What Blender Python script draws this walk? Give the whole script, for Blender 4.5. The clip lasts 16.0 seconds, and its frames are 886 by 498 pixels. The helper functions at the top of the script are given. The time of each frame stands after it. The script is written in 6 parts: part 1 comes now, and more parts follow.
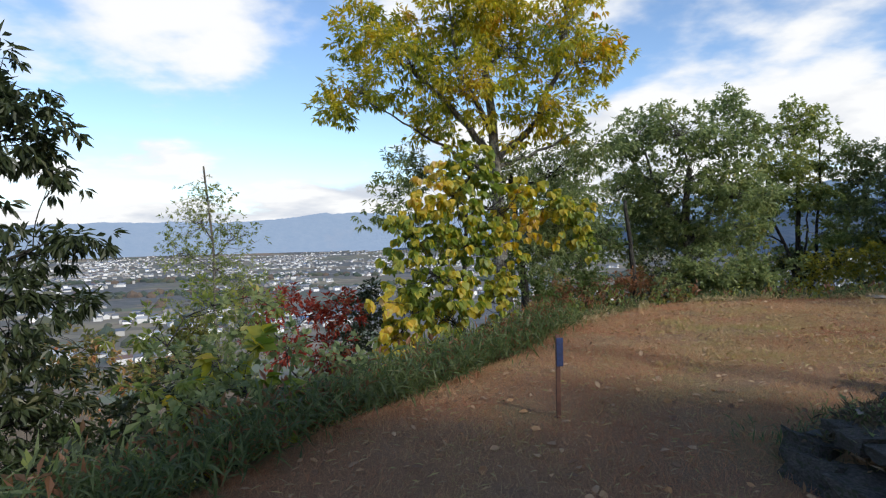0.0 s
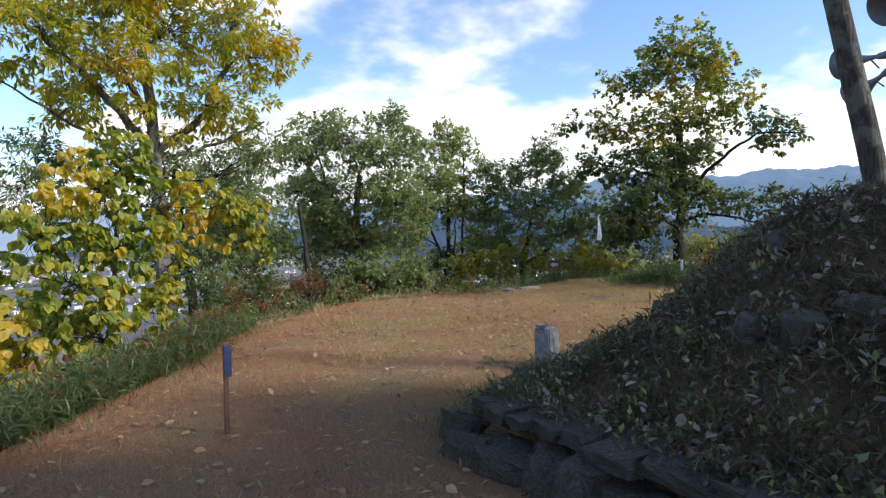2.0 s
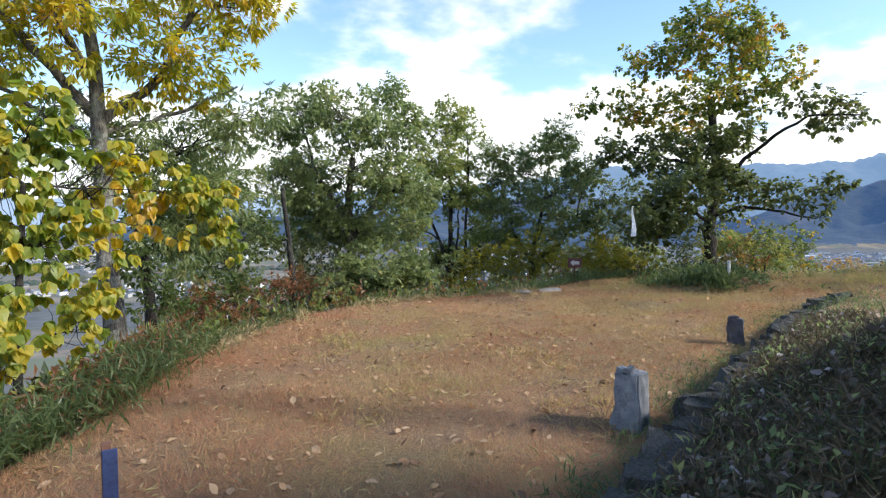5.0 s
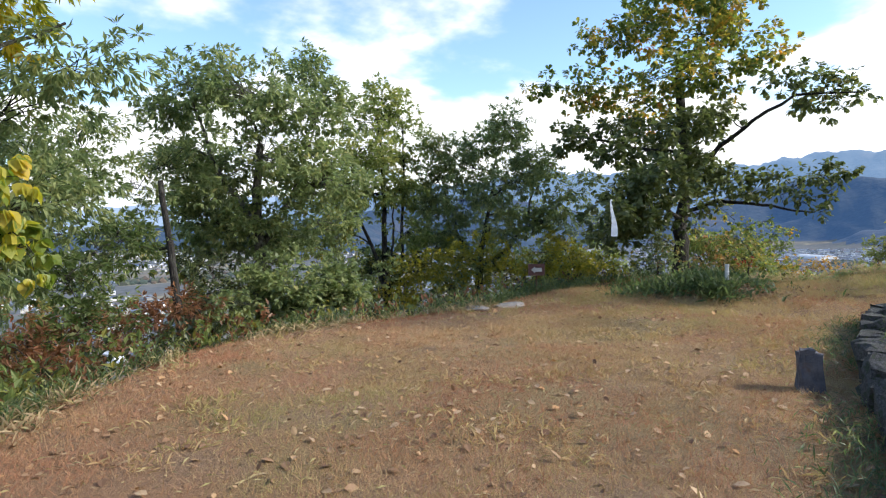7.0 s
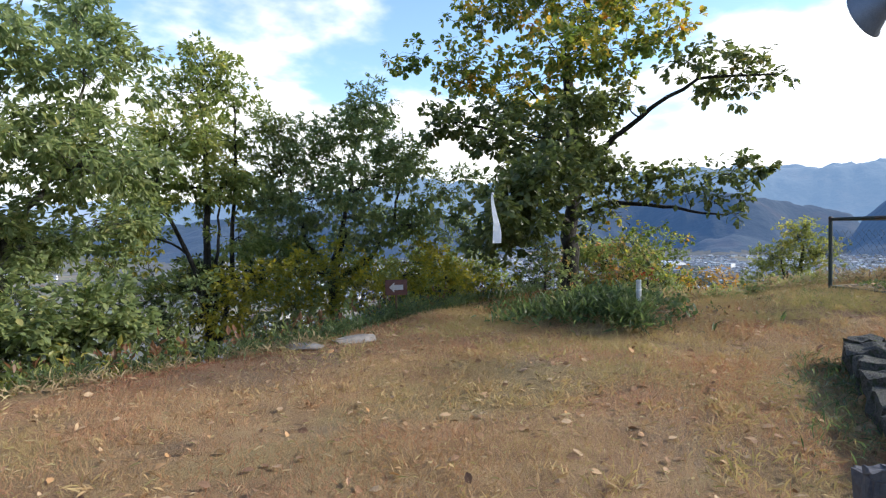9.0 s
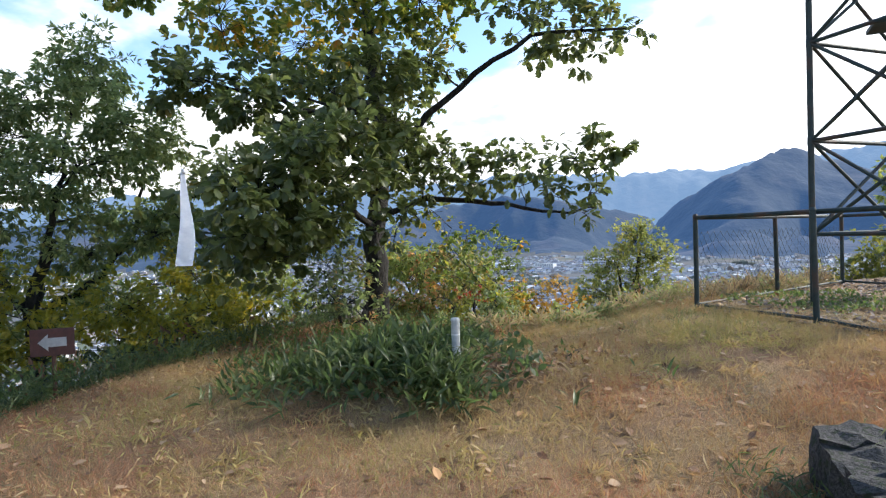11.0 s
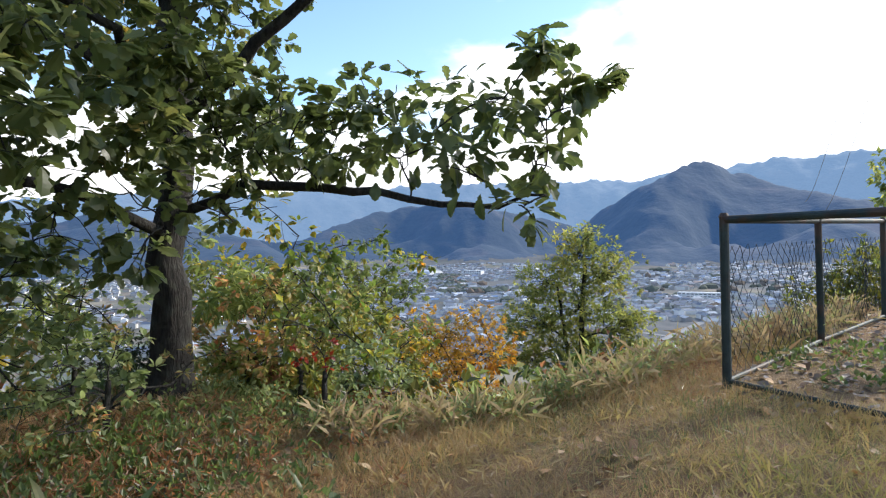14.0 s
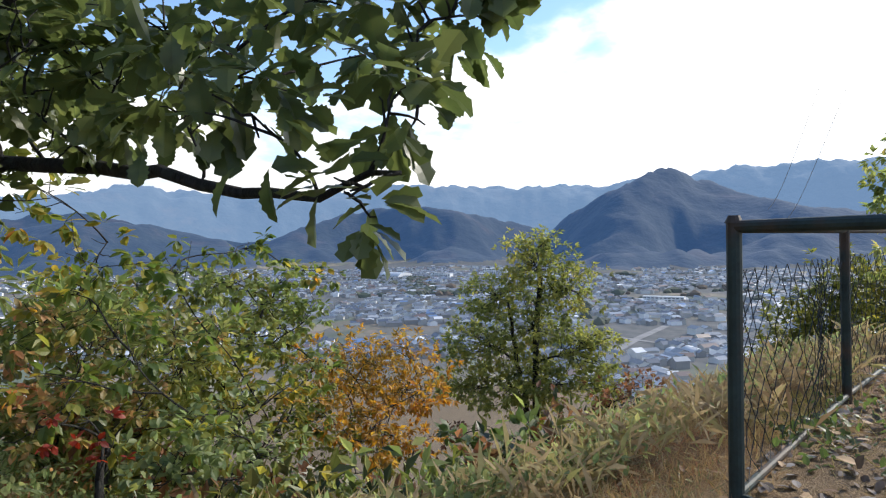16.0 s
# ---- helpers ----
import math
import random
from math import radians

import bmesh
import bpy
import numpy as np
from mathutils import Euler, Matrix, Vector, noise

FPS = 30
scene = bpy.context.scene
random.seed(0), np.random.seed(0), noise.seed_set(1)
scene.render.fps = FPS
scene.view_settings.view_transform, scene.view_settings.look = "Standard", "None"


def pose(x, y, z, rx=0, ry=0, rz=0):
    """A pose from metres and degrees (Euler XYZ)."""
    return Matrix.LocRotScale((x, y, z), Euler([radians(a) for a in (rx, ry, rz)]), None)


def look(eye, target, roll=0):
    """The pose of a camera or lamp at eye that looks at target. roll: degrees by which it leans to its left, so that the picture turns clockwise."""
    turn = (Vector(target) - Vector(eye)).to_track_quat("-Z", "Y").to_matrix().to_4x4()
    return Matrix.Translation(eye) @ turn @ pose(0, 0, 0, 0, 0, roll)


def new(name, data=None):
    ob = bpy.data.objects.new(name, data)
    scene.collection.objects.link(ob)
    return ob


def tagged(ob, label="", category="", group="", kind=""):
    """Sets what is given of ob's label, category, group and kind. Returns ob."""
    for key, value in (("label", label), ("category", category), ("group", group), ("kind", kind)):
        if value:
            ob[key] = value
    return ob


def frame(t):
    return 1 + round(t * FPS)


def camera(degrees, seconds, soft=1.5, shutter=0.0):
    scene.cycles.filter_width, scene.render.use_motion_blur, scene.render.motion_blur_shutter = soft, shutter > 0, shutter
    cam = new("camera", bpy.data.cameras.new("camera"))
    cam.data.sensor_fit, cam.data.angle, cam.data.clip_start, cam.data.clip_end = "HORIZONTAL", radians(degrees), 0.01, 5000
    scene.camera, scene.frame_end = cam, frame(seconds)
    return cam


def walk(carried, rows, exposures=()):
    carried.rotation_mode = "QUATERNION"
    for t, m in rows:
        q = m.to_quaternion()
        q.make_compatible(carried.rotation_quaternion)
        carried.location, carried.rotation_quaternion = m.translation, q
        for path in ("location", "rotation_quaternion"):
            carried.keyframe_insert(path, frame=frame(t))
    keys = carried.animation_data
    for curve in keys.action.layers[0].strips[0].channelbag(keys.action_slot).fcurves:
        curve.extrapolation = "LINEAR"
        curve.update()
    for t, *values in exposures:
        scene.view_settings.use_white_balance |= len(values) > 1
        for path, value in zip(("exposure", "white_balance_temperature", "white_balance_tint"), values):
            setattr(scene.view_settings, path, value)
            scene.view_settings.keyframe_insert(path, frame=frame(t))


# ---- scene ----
cam = camera(72.8, 16.0, soft=1.2)
PATH = [
    (0.0, 0.000, 0.000, 1.557, 88.79, 1.16, -0.02),
    (0.5, 0.002, 0.042, 1.543, 88.94, 1.66, -8.52),
    (1.0, 0.035, 0.070, 1.541, 88.74, 1.50, -15.98),
    (1.5, 0.064, 0.118, 1.534, 88.74, 1.36, -22.74),
    (2.0, 0.103, 0.243, 1.495, 88.71, 1.04, -30.16),
    (2.5, 0.175, 0.380, 1.471, 88.66, 0.61, -35.17),
    (3.0, 0.285, 0.644, 1.462, 88.24, -0.32, -34.80),
    (5.5, 1.163, 2.973, 1.577, 87.71, 0.54, -30.83),
    (6.0, 1.525, 3.685, 1.533, 87.85, 0.65, -35.07),
    (6.5, 1.928, 4.271, 1.523, 88.06, 0.96, -37.04),
    (7.0, 2.351, 4.787, 1.496, 88.06, 1.12, -37.57),
    (7.5, 3.005, 5.435, 1.418, 88.42, 1.76, -45.44),
    (8.0, 3.550, 5.967, 1.418, 88.57, 1.13, -47.94),
    (10.5, 7.324, 7.671, 1.458, 88.71, 1.58, -58.21),
    (11.0, 8.140, 7.975, 1.449, 88.74, 1.73, -64.23),
    (11.5, 8.842, 8.100, 1.476, 88.96, 1.65, -65.25),
    (12.0, 9.510, 8.245, 1.481, 89.08, 1.64, -66.52),
    (12.5, 10.176, 8.396, 1.453, 89.05, 1.56, -67.79),
    (13.0, 10.730, 8.563, 1.458, 89.18, 1.25, -67.70),
    (13.5, 11.356, 8.761, 1.450, 89.10, 1.46, -69.79),
    (14.0, 11.869, 8.873, 1.486, 89.24, 1.51, -71.01),
    (14.5, 12.362, 8.956, 1.515, 89.22, 1.82, -74.66),
    (15.0, 12.898, 8.920, 1.509, 89.35, 1.77, -76.01),
    (15.5, 13.277, 8.852, 1.524, 89.43, 0.96, -73.94),
    (16.0, 13.655, 8.855, 1.534, 89.40, 0.90, -73.91),
]
EXPOSURES = [(0.0, 0.25), (2.0, 0.62), (5.0, 0.95), (8.0, 0.92), (12.0, 1.12), (14.0, 0.96), (16.0, 0.70)]
walk(cam, [(t, pose(x, y, z, rx, ry, rz)) for t, x, y, z, rx, ry, rz in PATH], EXPOSURES)

# ---- sun and sky ----
SUN_AZIMUTH, SUN_HEIGHT = 138.0, 33.0
a, e = radians(SUN_AZIMUTH), radians(SUN_HEIGHT)
sun_way = Vector((math.sin(a) * math.cos(e), math.cos(a) * math.cos(e), math.sin(e)))
sun_data = bpy.data.lights.new("sun", "SUN")
sun_data.energy, sun_data.angle, sun_data.color = 3.0, radians(6.0), (1.0, 0.94, 0.84)
sun = new("sun", sun_data)
sun.matrix_world = look(sun_way * 60, (0, 0, 0))


def node(tree, kind, inputs=None, **props):
    n = tree.nodes.new(kind)
    for k, v in props.items():
        setattr(n, k, v)
    for k, v in (inputs or {}).items():
        if isinstance(v, bpy.types.NodeSocket):
            tree.links.new(v, n.inputs[k])
        else:
            n.inputs[k].default_value = v
    return n


def math_node(tree, op, a, b=0.0, clamp=False):
    return node(tree, "ShaderNodeMath", {0: a, 1: b}, operation=op, use_clamp=clamp).outputs[0]


def ramp(tree, fac, stops, interpolation="LINEAR"):
    n = node(tree, "ShaderNodeValToRGB", {"Fac": fac})
    el = n.color_ramp.elements
    n.color_ramp.interpolation = interpolation
    while len(el) < len(stops):
        el.new(0.5)
    for item, (p, c) in zip(el, stops):
        item.position, item.color = p, (*c, 1)
    return n.outputs["Color"]


def noise_tex(tree, vec, scale, detail=4.0, rough=0.55, out="Fac"):
    return node(tree, "ShaderNodeTexNoise", {"Vector": vec, "Scale": scale, "Detail": detail, "Roughness": rough}).outputs[out]


def mix(tree, fac, a, b, blend="MIX"):
    n = node(tree, "ShaderNodeMix", data_type="RGBA", blend_type=blend)
    for k, v in ((0, fac), (6, a), (7, b)):
        if isinstance(v, bpy.types.NodeSocket):
            tree.links.new(v, n.inputs[k])
        else:
            n.inputs[k].default_value = v if k == 0 else (*v, 1)
    return n.outputs[2]


world = bpy.data.worlds.new("world")
scene.world = world
world.use_nodes = True
wt = world.node_tree
wt.nodes.clear()
sky = node(wt, "ShaderNodeTexSky", sky_type="NISHITA", sun_disc=False, sun_elevation=e, sun_rotation=a,
           altitude=700, air_density=1.0, dust_density=0.5, ozone_density=3.0)
coord = node(wt, "ShaderNodeTexCoord").outputs["Generated"]
split = node(wt, "ShaderNodeSeparateXYZ", {0: coord})
rise = split.outputs["Z"]
lift = math_node(wt, "ADD", math_node(wt, "MAXIMUM", rise, 0.0), 0.22)
flat = node(wt, "ShaderNodeCombineXYZ", {0: math_node(wt, "DIVIDE", split.outputs["X"], lift),
                                         1: math_node(wt, "DIVIDE", split.outputs["Y"], lift), 2: 3.7})
puff = noise_tex(wt, flat.outputs[0], 1.15, 8.0, 0.52)
# cloud cover: full towards the horizon, broken higher up, thicker round the sun
cover = node(wt, "ShaderNodeMapRange", {"Value": rise, "From Min": 0.05, "From Max": 0.50, "To Min": 0.15, "To Max": -0.15}).outputs[0]
toward = node(wt, "ShaderNodeVectorMath", {0: coord, 1: tuple(sun_way)}, operation="DOT_PRODUCT").outputs["Value"]
glow = math_node(wt, "POWER", math_node(wt, "MAXIMUM", toward, 0.0), 3.0)
dense = math_node(wt, "ADD", math_node(wt, "ADD", puff, cover), math_node(wt, "MULTIPLY", math_node(wt, "ADD", toward, 0.40), 0.10))
cloud = node(wt, "ShaderNodeMapRange", {"Value": dense, "From Min": 0.48, "From Max": 0.60}, interpolation_type="SMOOTHSTEP").outputs[0]
shade = noise_tex(wt, flat.outputs[0], 2.3, 5.0, 0.5)
white = ramp(wt, shade, [(0.36, (0.66, 0.71, 0.80)), (0.56, (0.98, 0.99, 1.0))])
bright = math_node(wt, "ADD", math_node(wt, "MULTIPLY", glow, 0.9), 0.85)
clear = node(wt, "ShaderNodeBackground", {"Color": sky.outputs[0], "Strength": 0.17})
clouds = node(wt, "ShaderNodeBackground", {"Color": white, "Strength": bright})
blend = node(wt, "ShaderNodeMixShader", {0: cloud, 1: clear.outputs[0], 2: clouds.outputs[0]})
node(wt, "ShaderNodeOutputWorld", {0: blend.outputs[0]})


# ---- materials ----
def material(name):
    m = bpy.data.materials.new(name)
    m.use_nodes = True
    t = m.node_tree
    t.nodes.clear()
    return m, t


def finish(t, shader, height=None, strength=0.3, distance=0.02, bsdf=None):
    if height is not None:
        b = node(t, "ShaderNodeBump", {"Height": height, "Strength": strength, "Distance": distance})
        t.links.new(b.outputs[0], bsdf.inputs["Normal"])
    node(t, "ShaderNodeOutputMaterial", {0: shader})


def place(t):
    return node(t, "ShaderNodeNewGeometry").outputs["Position"]


def island(t):
    return node(t, "ShaderNodeNewGeometry").outputs["Random Per Island"]


def leaf_material(name, stops, patch=0.5, patch_scale=0.9, gloss=0.45, through_light=0.55):
    """A thin leaf: stops of colour spread over single leaves and, in part, over whole sprays."""
    m, t = material(name)
    broad = noise_tex(t, place(t), patch_scale, 2.0)
    broad = node(t, "ShaderNodeMapRange", {"Value": broad, "From Min": 0.3, "From Max": 0.7}).outputs[0]
    single = island(t)
    fac = math_node(t, "ADD", math_node(t, "MULTIPLY", broad, patch), math_node(t, "MULTIPLY", single, 1 - patch))
    col = ramp(t, fac, stops)
    col = mix(t, math_node(t, "MULTIPLY", noise_tex(t, place(t), 60.0, 2.0), 0.22), col, (0.10, 0.07, 0.03))
    p = node(t, "ShaderNodeBsdfPrincipled", {"Base Color": col, "Roughness": gloss})
    hue = node(t, "ShaderNodeHueSaturation", {"Color": col, "Saturation": 1.1, "Value": 1.5})
    tr = node(t, "ShaderNodeBsdfTranslucent", {"Color": hue.outputs[0]})
    s = node(t, "ShaderNodeMixShader", {0: through_light, 1: p.outputs[0], 2: tr.outputs[0]})
    finish(t, s.outputs[0])
    return m


def plain_material(name, dark, light, scale=8.0, rough=0.8, metal=0.0, bump=0.3, distance=0.01, stain=None, fine=60.0):
    m, t = material(name)
    co = node(t, "ShaderNodeTexCoord").outputs["Object"]
    n1, n2 = noise_tex(t, co, scale, 5.0, 0.6), noise_tex(t, co, fine, 3.0, 0.6)
    fac = math_node(t, "ADD", math_node(t, "MULTIPLY", n1, 0.7), math_node(t, "MULTIPLY", n2, 0.3))
    col = ramp(t, fac, [(0.35, dark), (0.65, light)])
    if stain:
        spots = node(t, "ShaderNodeMapRange", {"Value": noise_tex(t, co, scale * 0.45, 4.0), "From Min": 0.52, "From Max": 0.62}).outputs[0]
        col = mix(t, spots, col, stain)
    p = node(t, "ShaderNodeBsdfPrincipled", {"Base Color": col, "Roughness": rough, "Metallic": metal})
    finish(t, p.outputs[0], fac, bump, distance, p)
    return m


def bark_material(name, dark, light, lichen=None):
    m, t = material(name)
    co = node(t, "ShaderNodeTexCoord").outputs["Object"]
    st = node(t, "ShaderNodeMapping", {"Vector": co, "Scale": (1, 1, 0.18)}).outputs[0]
    ridge = noise_tex(t, st, 34.0, 5.0, 0.65)
    col = ramp(t, ridge, [(0.35, dark), (0.68, light)])
    if lichen:
        spots = node(t, "ShaderNodeMapRange", {"Value": noise_tex(t, co, 6.0, 5.0), "From Min": 0.50, "From Max": 0.60}).outputs[0]
        col = mix(t, math_node(t, "MULTIPLY", spots, 0.8), col, lichen)
    p = node(t, "ShaderNodeBsdfPrincipled", {"Base Color": col, "Roughness": 0.9})
    finish(t, p.outputs[0], ridge, 1.0, 0.05, p)
    return m


GREEN = [(0.0, (0.10, 0.15, 0.06)), (0.45, (0.21, 0.27, 0.115)), (0.8, (0.33, 0.37, 0.16)), (1.0, (0.46, 0.41, 0.16))]
leaf_yellow = leaf_material("leaf_yellowing", [(0.0, (0.10, 0.16, 0.035)), (0.3, (0.25, 0.30, 0.05)), (0.55, (0.50, 0.46, 0.06)), (0.82, (0.66, 0.48, 0.07)), (1.0, (0.66, 0.30, 0.07))], 0.6)
leaf_vine = leaf_material("leaf_vine", [(0.0, (0.10, 0.18, 0.03)), (0.35, (0.22, 0.29, 0.05)), (0.55, (0.46, 0.42, 0.06)), (0.82, (0.68, 0.48, 0.06)), (1.0, (0.62, 0.48, 0.26))], 0.55, 0.8)
leaf_green = leaf_material("leaf_green", GREEN, 0.35)
leaf_pale = leaf_material("leaf_pale_green", [(0.0, (0.12, 0.18, 0.054)), (0.5, (0.24, 0.294, 0.096)), (0.85, (0.396, 0.396, 0.132)), (1.0, (0.576, 0.365, 0.115))], 0.45)
leaf_oak = leaf_material("leaf_oak", [(0.0, (0.052, 0.08, 0.028)), (0.5, (0.115, 0.15, 0.052)), (0.82, (0.19, 0.215, 0.076)), (0.96, (0.32, 0.26, 0.085)), (1.0, (0.46, 0.22, 0.07))], 0.35, gloss=0.34, through_light=0.5)
leaf_oak_turning = leaf_material("leaf_oak_turning", [(0.0, (0.0552, 0.11, 0.0276)), (0.45, (0.147, 0.202, 0.046)), (0.7, (0.405, 0.35, 0.0736)), (0.9, (0.662, 0.368, 0.092)), (1.0, (0.699, 0.221, 0.0736))], 0.5)
# evergreens' dark green; also carries the shade of plants labelled in shade
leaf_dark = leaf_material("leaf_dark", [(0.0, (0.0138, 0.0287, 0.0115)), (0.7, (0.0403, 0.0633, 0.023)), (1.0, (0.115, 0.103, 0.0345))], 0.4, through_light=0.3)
leaf_red = leaf_material("leaf_red", [(0.0, (0.112, 0.025, 0.0187)), (0.5, (0.312, 0.0438, 0.0312)), (0.85, (0.45, 0.0875, 0.05)), (1.0, (0.375, 0.25, 0.0625))], 0.4)
leaf_orange = leaf_material("leaf_orange", [(0.0, (0.15, 0.15, 0.05)), (0.3, (0.36, 0.24, 0.065)), (0.7, (0.58, 0.32, 0.065)), (1.0, (0.52, 0.18, 0.06))], 0.4, through_light=0.6)
leaf_olive = leaf_material("leaf_olive", [(0.0, (0.12, 0.16, 0.05)), (0.5, (0.25, 0.28, 0.085)), (0.85, (0.40, 0.37, 0.11)), (1.0, (0.52, 0.40, 0.12))], 0.5, 1.4, through_light=0.62)
leaf_gold = leaf_material("leaf_gold", [(0.0, (0.06, 0.095, 0.025)), (0.45, (0.16, 0.18, 0.045)), (0.8, (0.30, 0.27, 0.06)), (1.0, (0.48, 0.36, 0.08))], 0.5)
leaf_lime = leaf_material("leaf_lime", [(0.0, (0.10, 0.15, 0.04)), (0.5, (0.22, 0.28, 0.07)), (0.9, (0.40, 0.38, 0.10)), (1.0, (0.55, 0.42, 0.12))], 0.45, through_light=0.65)
leaf_mound = leaf_material("leaf_mound", [(0.0, (0.035, 0.032, 0.022)), (0.35, (0.075, 0.072, 0.042)), (0.65, (0.14, 0.105, 0.07)), (0.9, (0.24, 0.19, 0.14)), (1.0, (0.32, 0.28, 0.22))], 0.35, 1.6, through_light=0.35)
leaf_rust = leaf_material("leaf_rust", [(0.0, (0.096, 0.144, 0.048)), (0.5, (0.256, 0.24, 0.08)), (0.8, (0.576, 0.32, 0.16)), (1.0, (0.62, 0.16, 0.08))], 0.45)
leaf_brush = leaf_material("leaf_brush", [(0.0, (0.096, 0.08, 0.032)), (0.5, (0.24, 0.112, 0.064)), (1.0, (0.384, 0.192, 0.096))], 0.4)
leaf_sasa = leaf_material("leaf_bamboo_grass", [(0.0, (0.045, 0.075, 0.028)), (0.5, (0.095, 0.145, 0.052)), (0.8, (0.17, 0.21, 0.085)), (0.93, (0.28, 0.28, 0.13)), (1.0, (0.46, 0.40, 0.24))], 0.4, 2.2, gloss=0.4)
leaf_herb = leaf_material("leaf_herb", [(0.0, (0.05, 0.085, 0.025)), (0.7, (0.11, 0.16, 0.05)), (1.0, (0.22, 0.20, 0.10))], 0.4)
leaf_fallen = leaf_material("leaf_fallen", [(0.0, (0.12, 0.06, 0.035)), (0.4, (0.30, 0.17, 0.09)), (0.75, (0.50, 0.36, 0.22)), (1.0, (0.55, 0.28, 0.10))], 0.1, gloss=0.7, through_light=0.15)
leaf_straw = leaf_material("leaf_straw", [(0.0, (0.22, 0.14, 0.08)), (0.5, (0.44, 0.34, 0.20)), (0.8, (0.36, 0.33, 0.14)), (1.0, (0.20, 0.22, 0.08))], 0.4, gloss=0.7, through_light=0.3)
leaf_mustard = leaf_material("leaf_mustard", [(0.0, (0.14, 0.17, 0.035)), (0.5, (0.32, 0.30, 0.05)), (1.0, (0.55, 0.42, 0.07))], 0.5)
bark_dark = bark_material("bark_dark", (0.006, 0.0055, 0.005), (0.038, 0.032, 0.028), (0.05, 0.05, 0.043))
bark_grey = bark_material("bark_grey", (0.045, 0.040, 0.034), (0.17, 0.155, 0.135), (0.24, 0.25, 0.22))
bark_pole = bark_material("bark_pole", (0.03, 0.026, 0.023), (0.11, 0.095, 0.085), (0.17, 0.175, 0.16))
stone_dark = plain_material("stone_dark", (0.018, 0.018, 0.017), (0.12, 0.113, 0.105), 18.0, 0.95, 0, 1.0, 0.03, (0.035, 0.045, 0.022))
stone_post = plain_material("stone_post", (0.13, 0.14, 0.16), (0.30, 0.31, 0.32), 9.0, 0.9, 0, 0.6, 0.01, (0.07, 0.075, 0.07))
rock_pale = plain_material("rock_pale", (0.16, 0.14, 0.12), (0.36, 0.32, 0.28), 7.0, 0.9, 0, 0.7, 0.02)
steel_green = plain_material("steel_green", (0.010, 0.022, 0.022), (0.030, 0.052, 0.050), 6.0, 0.65, 0.0, 0.3, 0.003, (0.06, 0.04, 0.03))
wire_steel = plain_material("wire_steel", (0.02, 0.025, 0.025), (0.10, 0.10, 0.10), 20.0, 0.5, 0.4)
horn_grey = plain_material("horn_grey", (0.10, 0.13, 0.18), (0.19, 0.23, 0.30), 2.5, 0.55, 0.1, 0.1, 0.004, (0.10, 0.09, 0.085))
wood_stake = plain_material("wood_stake", (0.07, 0.032, 0.022), (0.17, 0.08, 0.052), 12.0, 0.85)
blue_tape = plain_material("blue_plate", (0.012, 0.02, 0.06), (0.035, 0.055, 0.15), 18.0, 0.5)
sign_brown = plain_material("sign_brown", (0.05, 0.018, 0.014), (0.10, 0.032, 0.024), 14.0, 0.55)
sign_white = plain_material("sign_white", (0.62, 0.62, 0.60), (0.82, 0.82, 0.80), 20.0, 0.6)
ribbon_white = plain_material("ribbon_white", (0.70, 0.72, 0.75), (0.86, 0.87, 0.88), 14.0, 0.45)
pipe_pale = plain_material("pipe_pale", (0.36, 0.38, 0.37), (0.56, 0.57, 0.55), 10.0, 0.5, 0, 0.2, 0.004, (0.30, 0.31, 0.28))

# ---- ground ----
RIM = [(-1.9, 2.4), (-1.35, 3.6), (-0.75, 4.9), (0.4, 6.6), (1.3, 8.0), (2.2, 10.0), (3.3, 11.4), (4.6, 12.7), (6.3, 13.3), (8.4, 13.2),
       (9.6, 12.9), (11.0, 13.3), (12.4, 13.5), (14.0, 13.7), (16.5, 13.7), (16.1, 12.4), (15.65, 11.2), (15.8, 10.0), (16.7, 8.75), (18.35, 7.55), (20.2, 6.5), (22.4, 5.0),
       (23, 2), (20, -5), (10, -9), (0, -9), (-4, -5), (-3, -0.5)]
MOUND = [(2.75, -6.5), (2.6, -2.0), (2.45, 1.5), (2.3, 3.85), (4.7, 5.0), (7.0, 5.95), (9.7, 7.0), (11.9, 7.5), (12.1, 6.4), (10.8, 3.5), (10.8, -6.5)]


def inside_by(px, py, poly):
    """How far each point lies inside a polygon, in metres; negative outside."""
    best = np.full(px.shape, 1e9)
    odd = np.zeros(px.shape, bool)
    for (x0, y0), (x1, y1) in zip(poly, poly[1:] + poly[:1]):
        dx, dy = x1 - x0, y1 - y0
        k = np.clip(((px - x0) * dx + (py - y0) * dy) / (dx * dx + dy * dy), 0, 1)
        best = np.minimum(best, np.hypot(px - x0 - k * dx, py - y0 - k * dy))
        if y0 != y1:
            odd ^= ((y0 > py) != (y1 > py)) & (px < x0 + (py - y0) * dx / dy)
    return np.where(odd, best, -best)


def ease(x, lo, hi):
    k = np.clip((x - lo) / (hi - lo), 0, 1)
    return k * k * (3 - 2 * k)


def waves(px, py, size, seed, octaves=4):
    """Soft noise between about -1 and 1 from crossed waves."""
    rng = np.random.default_rng(seed)
    out, amp, total = 0, 1.0, 0.0
    for _ in range(octaves):
        for _ in range(3):
            th, ph = rng.uniform(0, 2 * np.pi, 2)
            out = out + amp * np.sin((px * np.cos(th) + py * np.sin(th)) * 2 * np.pi / size + ph + 1.7 * np.sin((py * np.cos(th) - px * np.sin(th)) * 4.1 / size + ph))
            total += amp
        amp, size = amp * 0.5, size * 0.47
    return out / total * 1.8


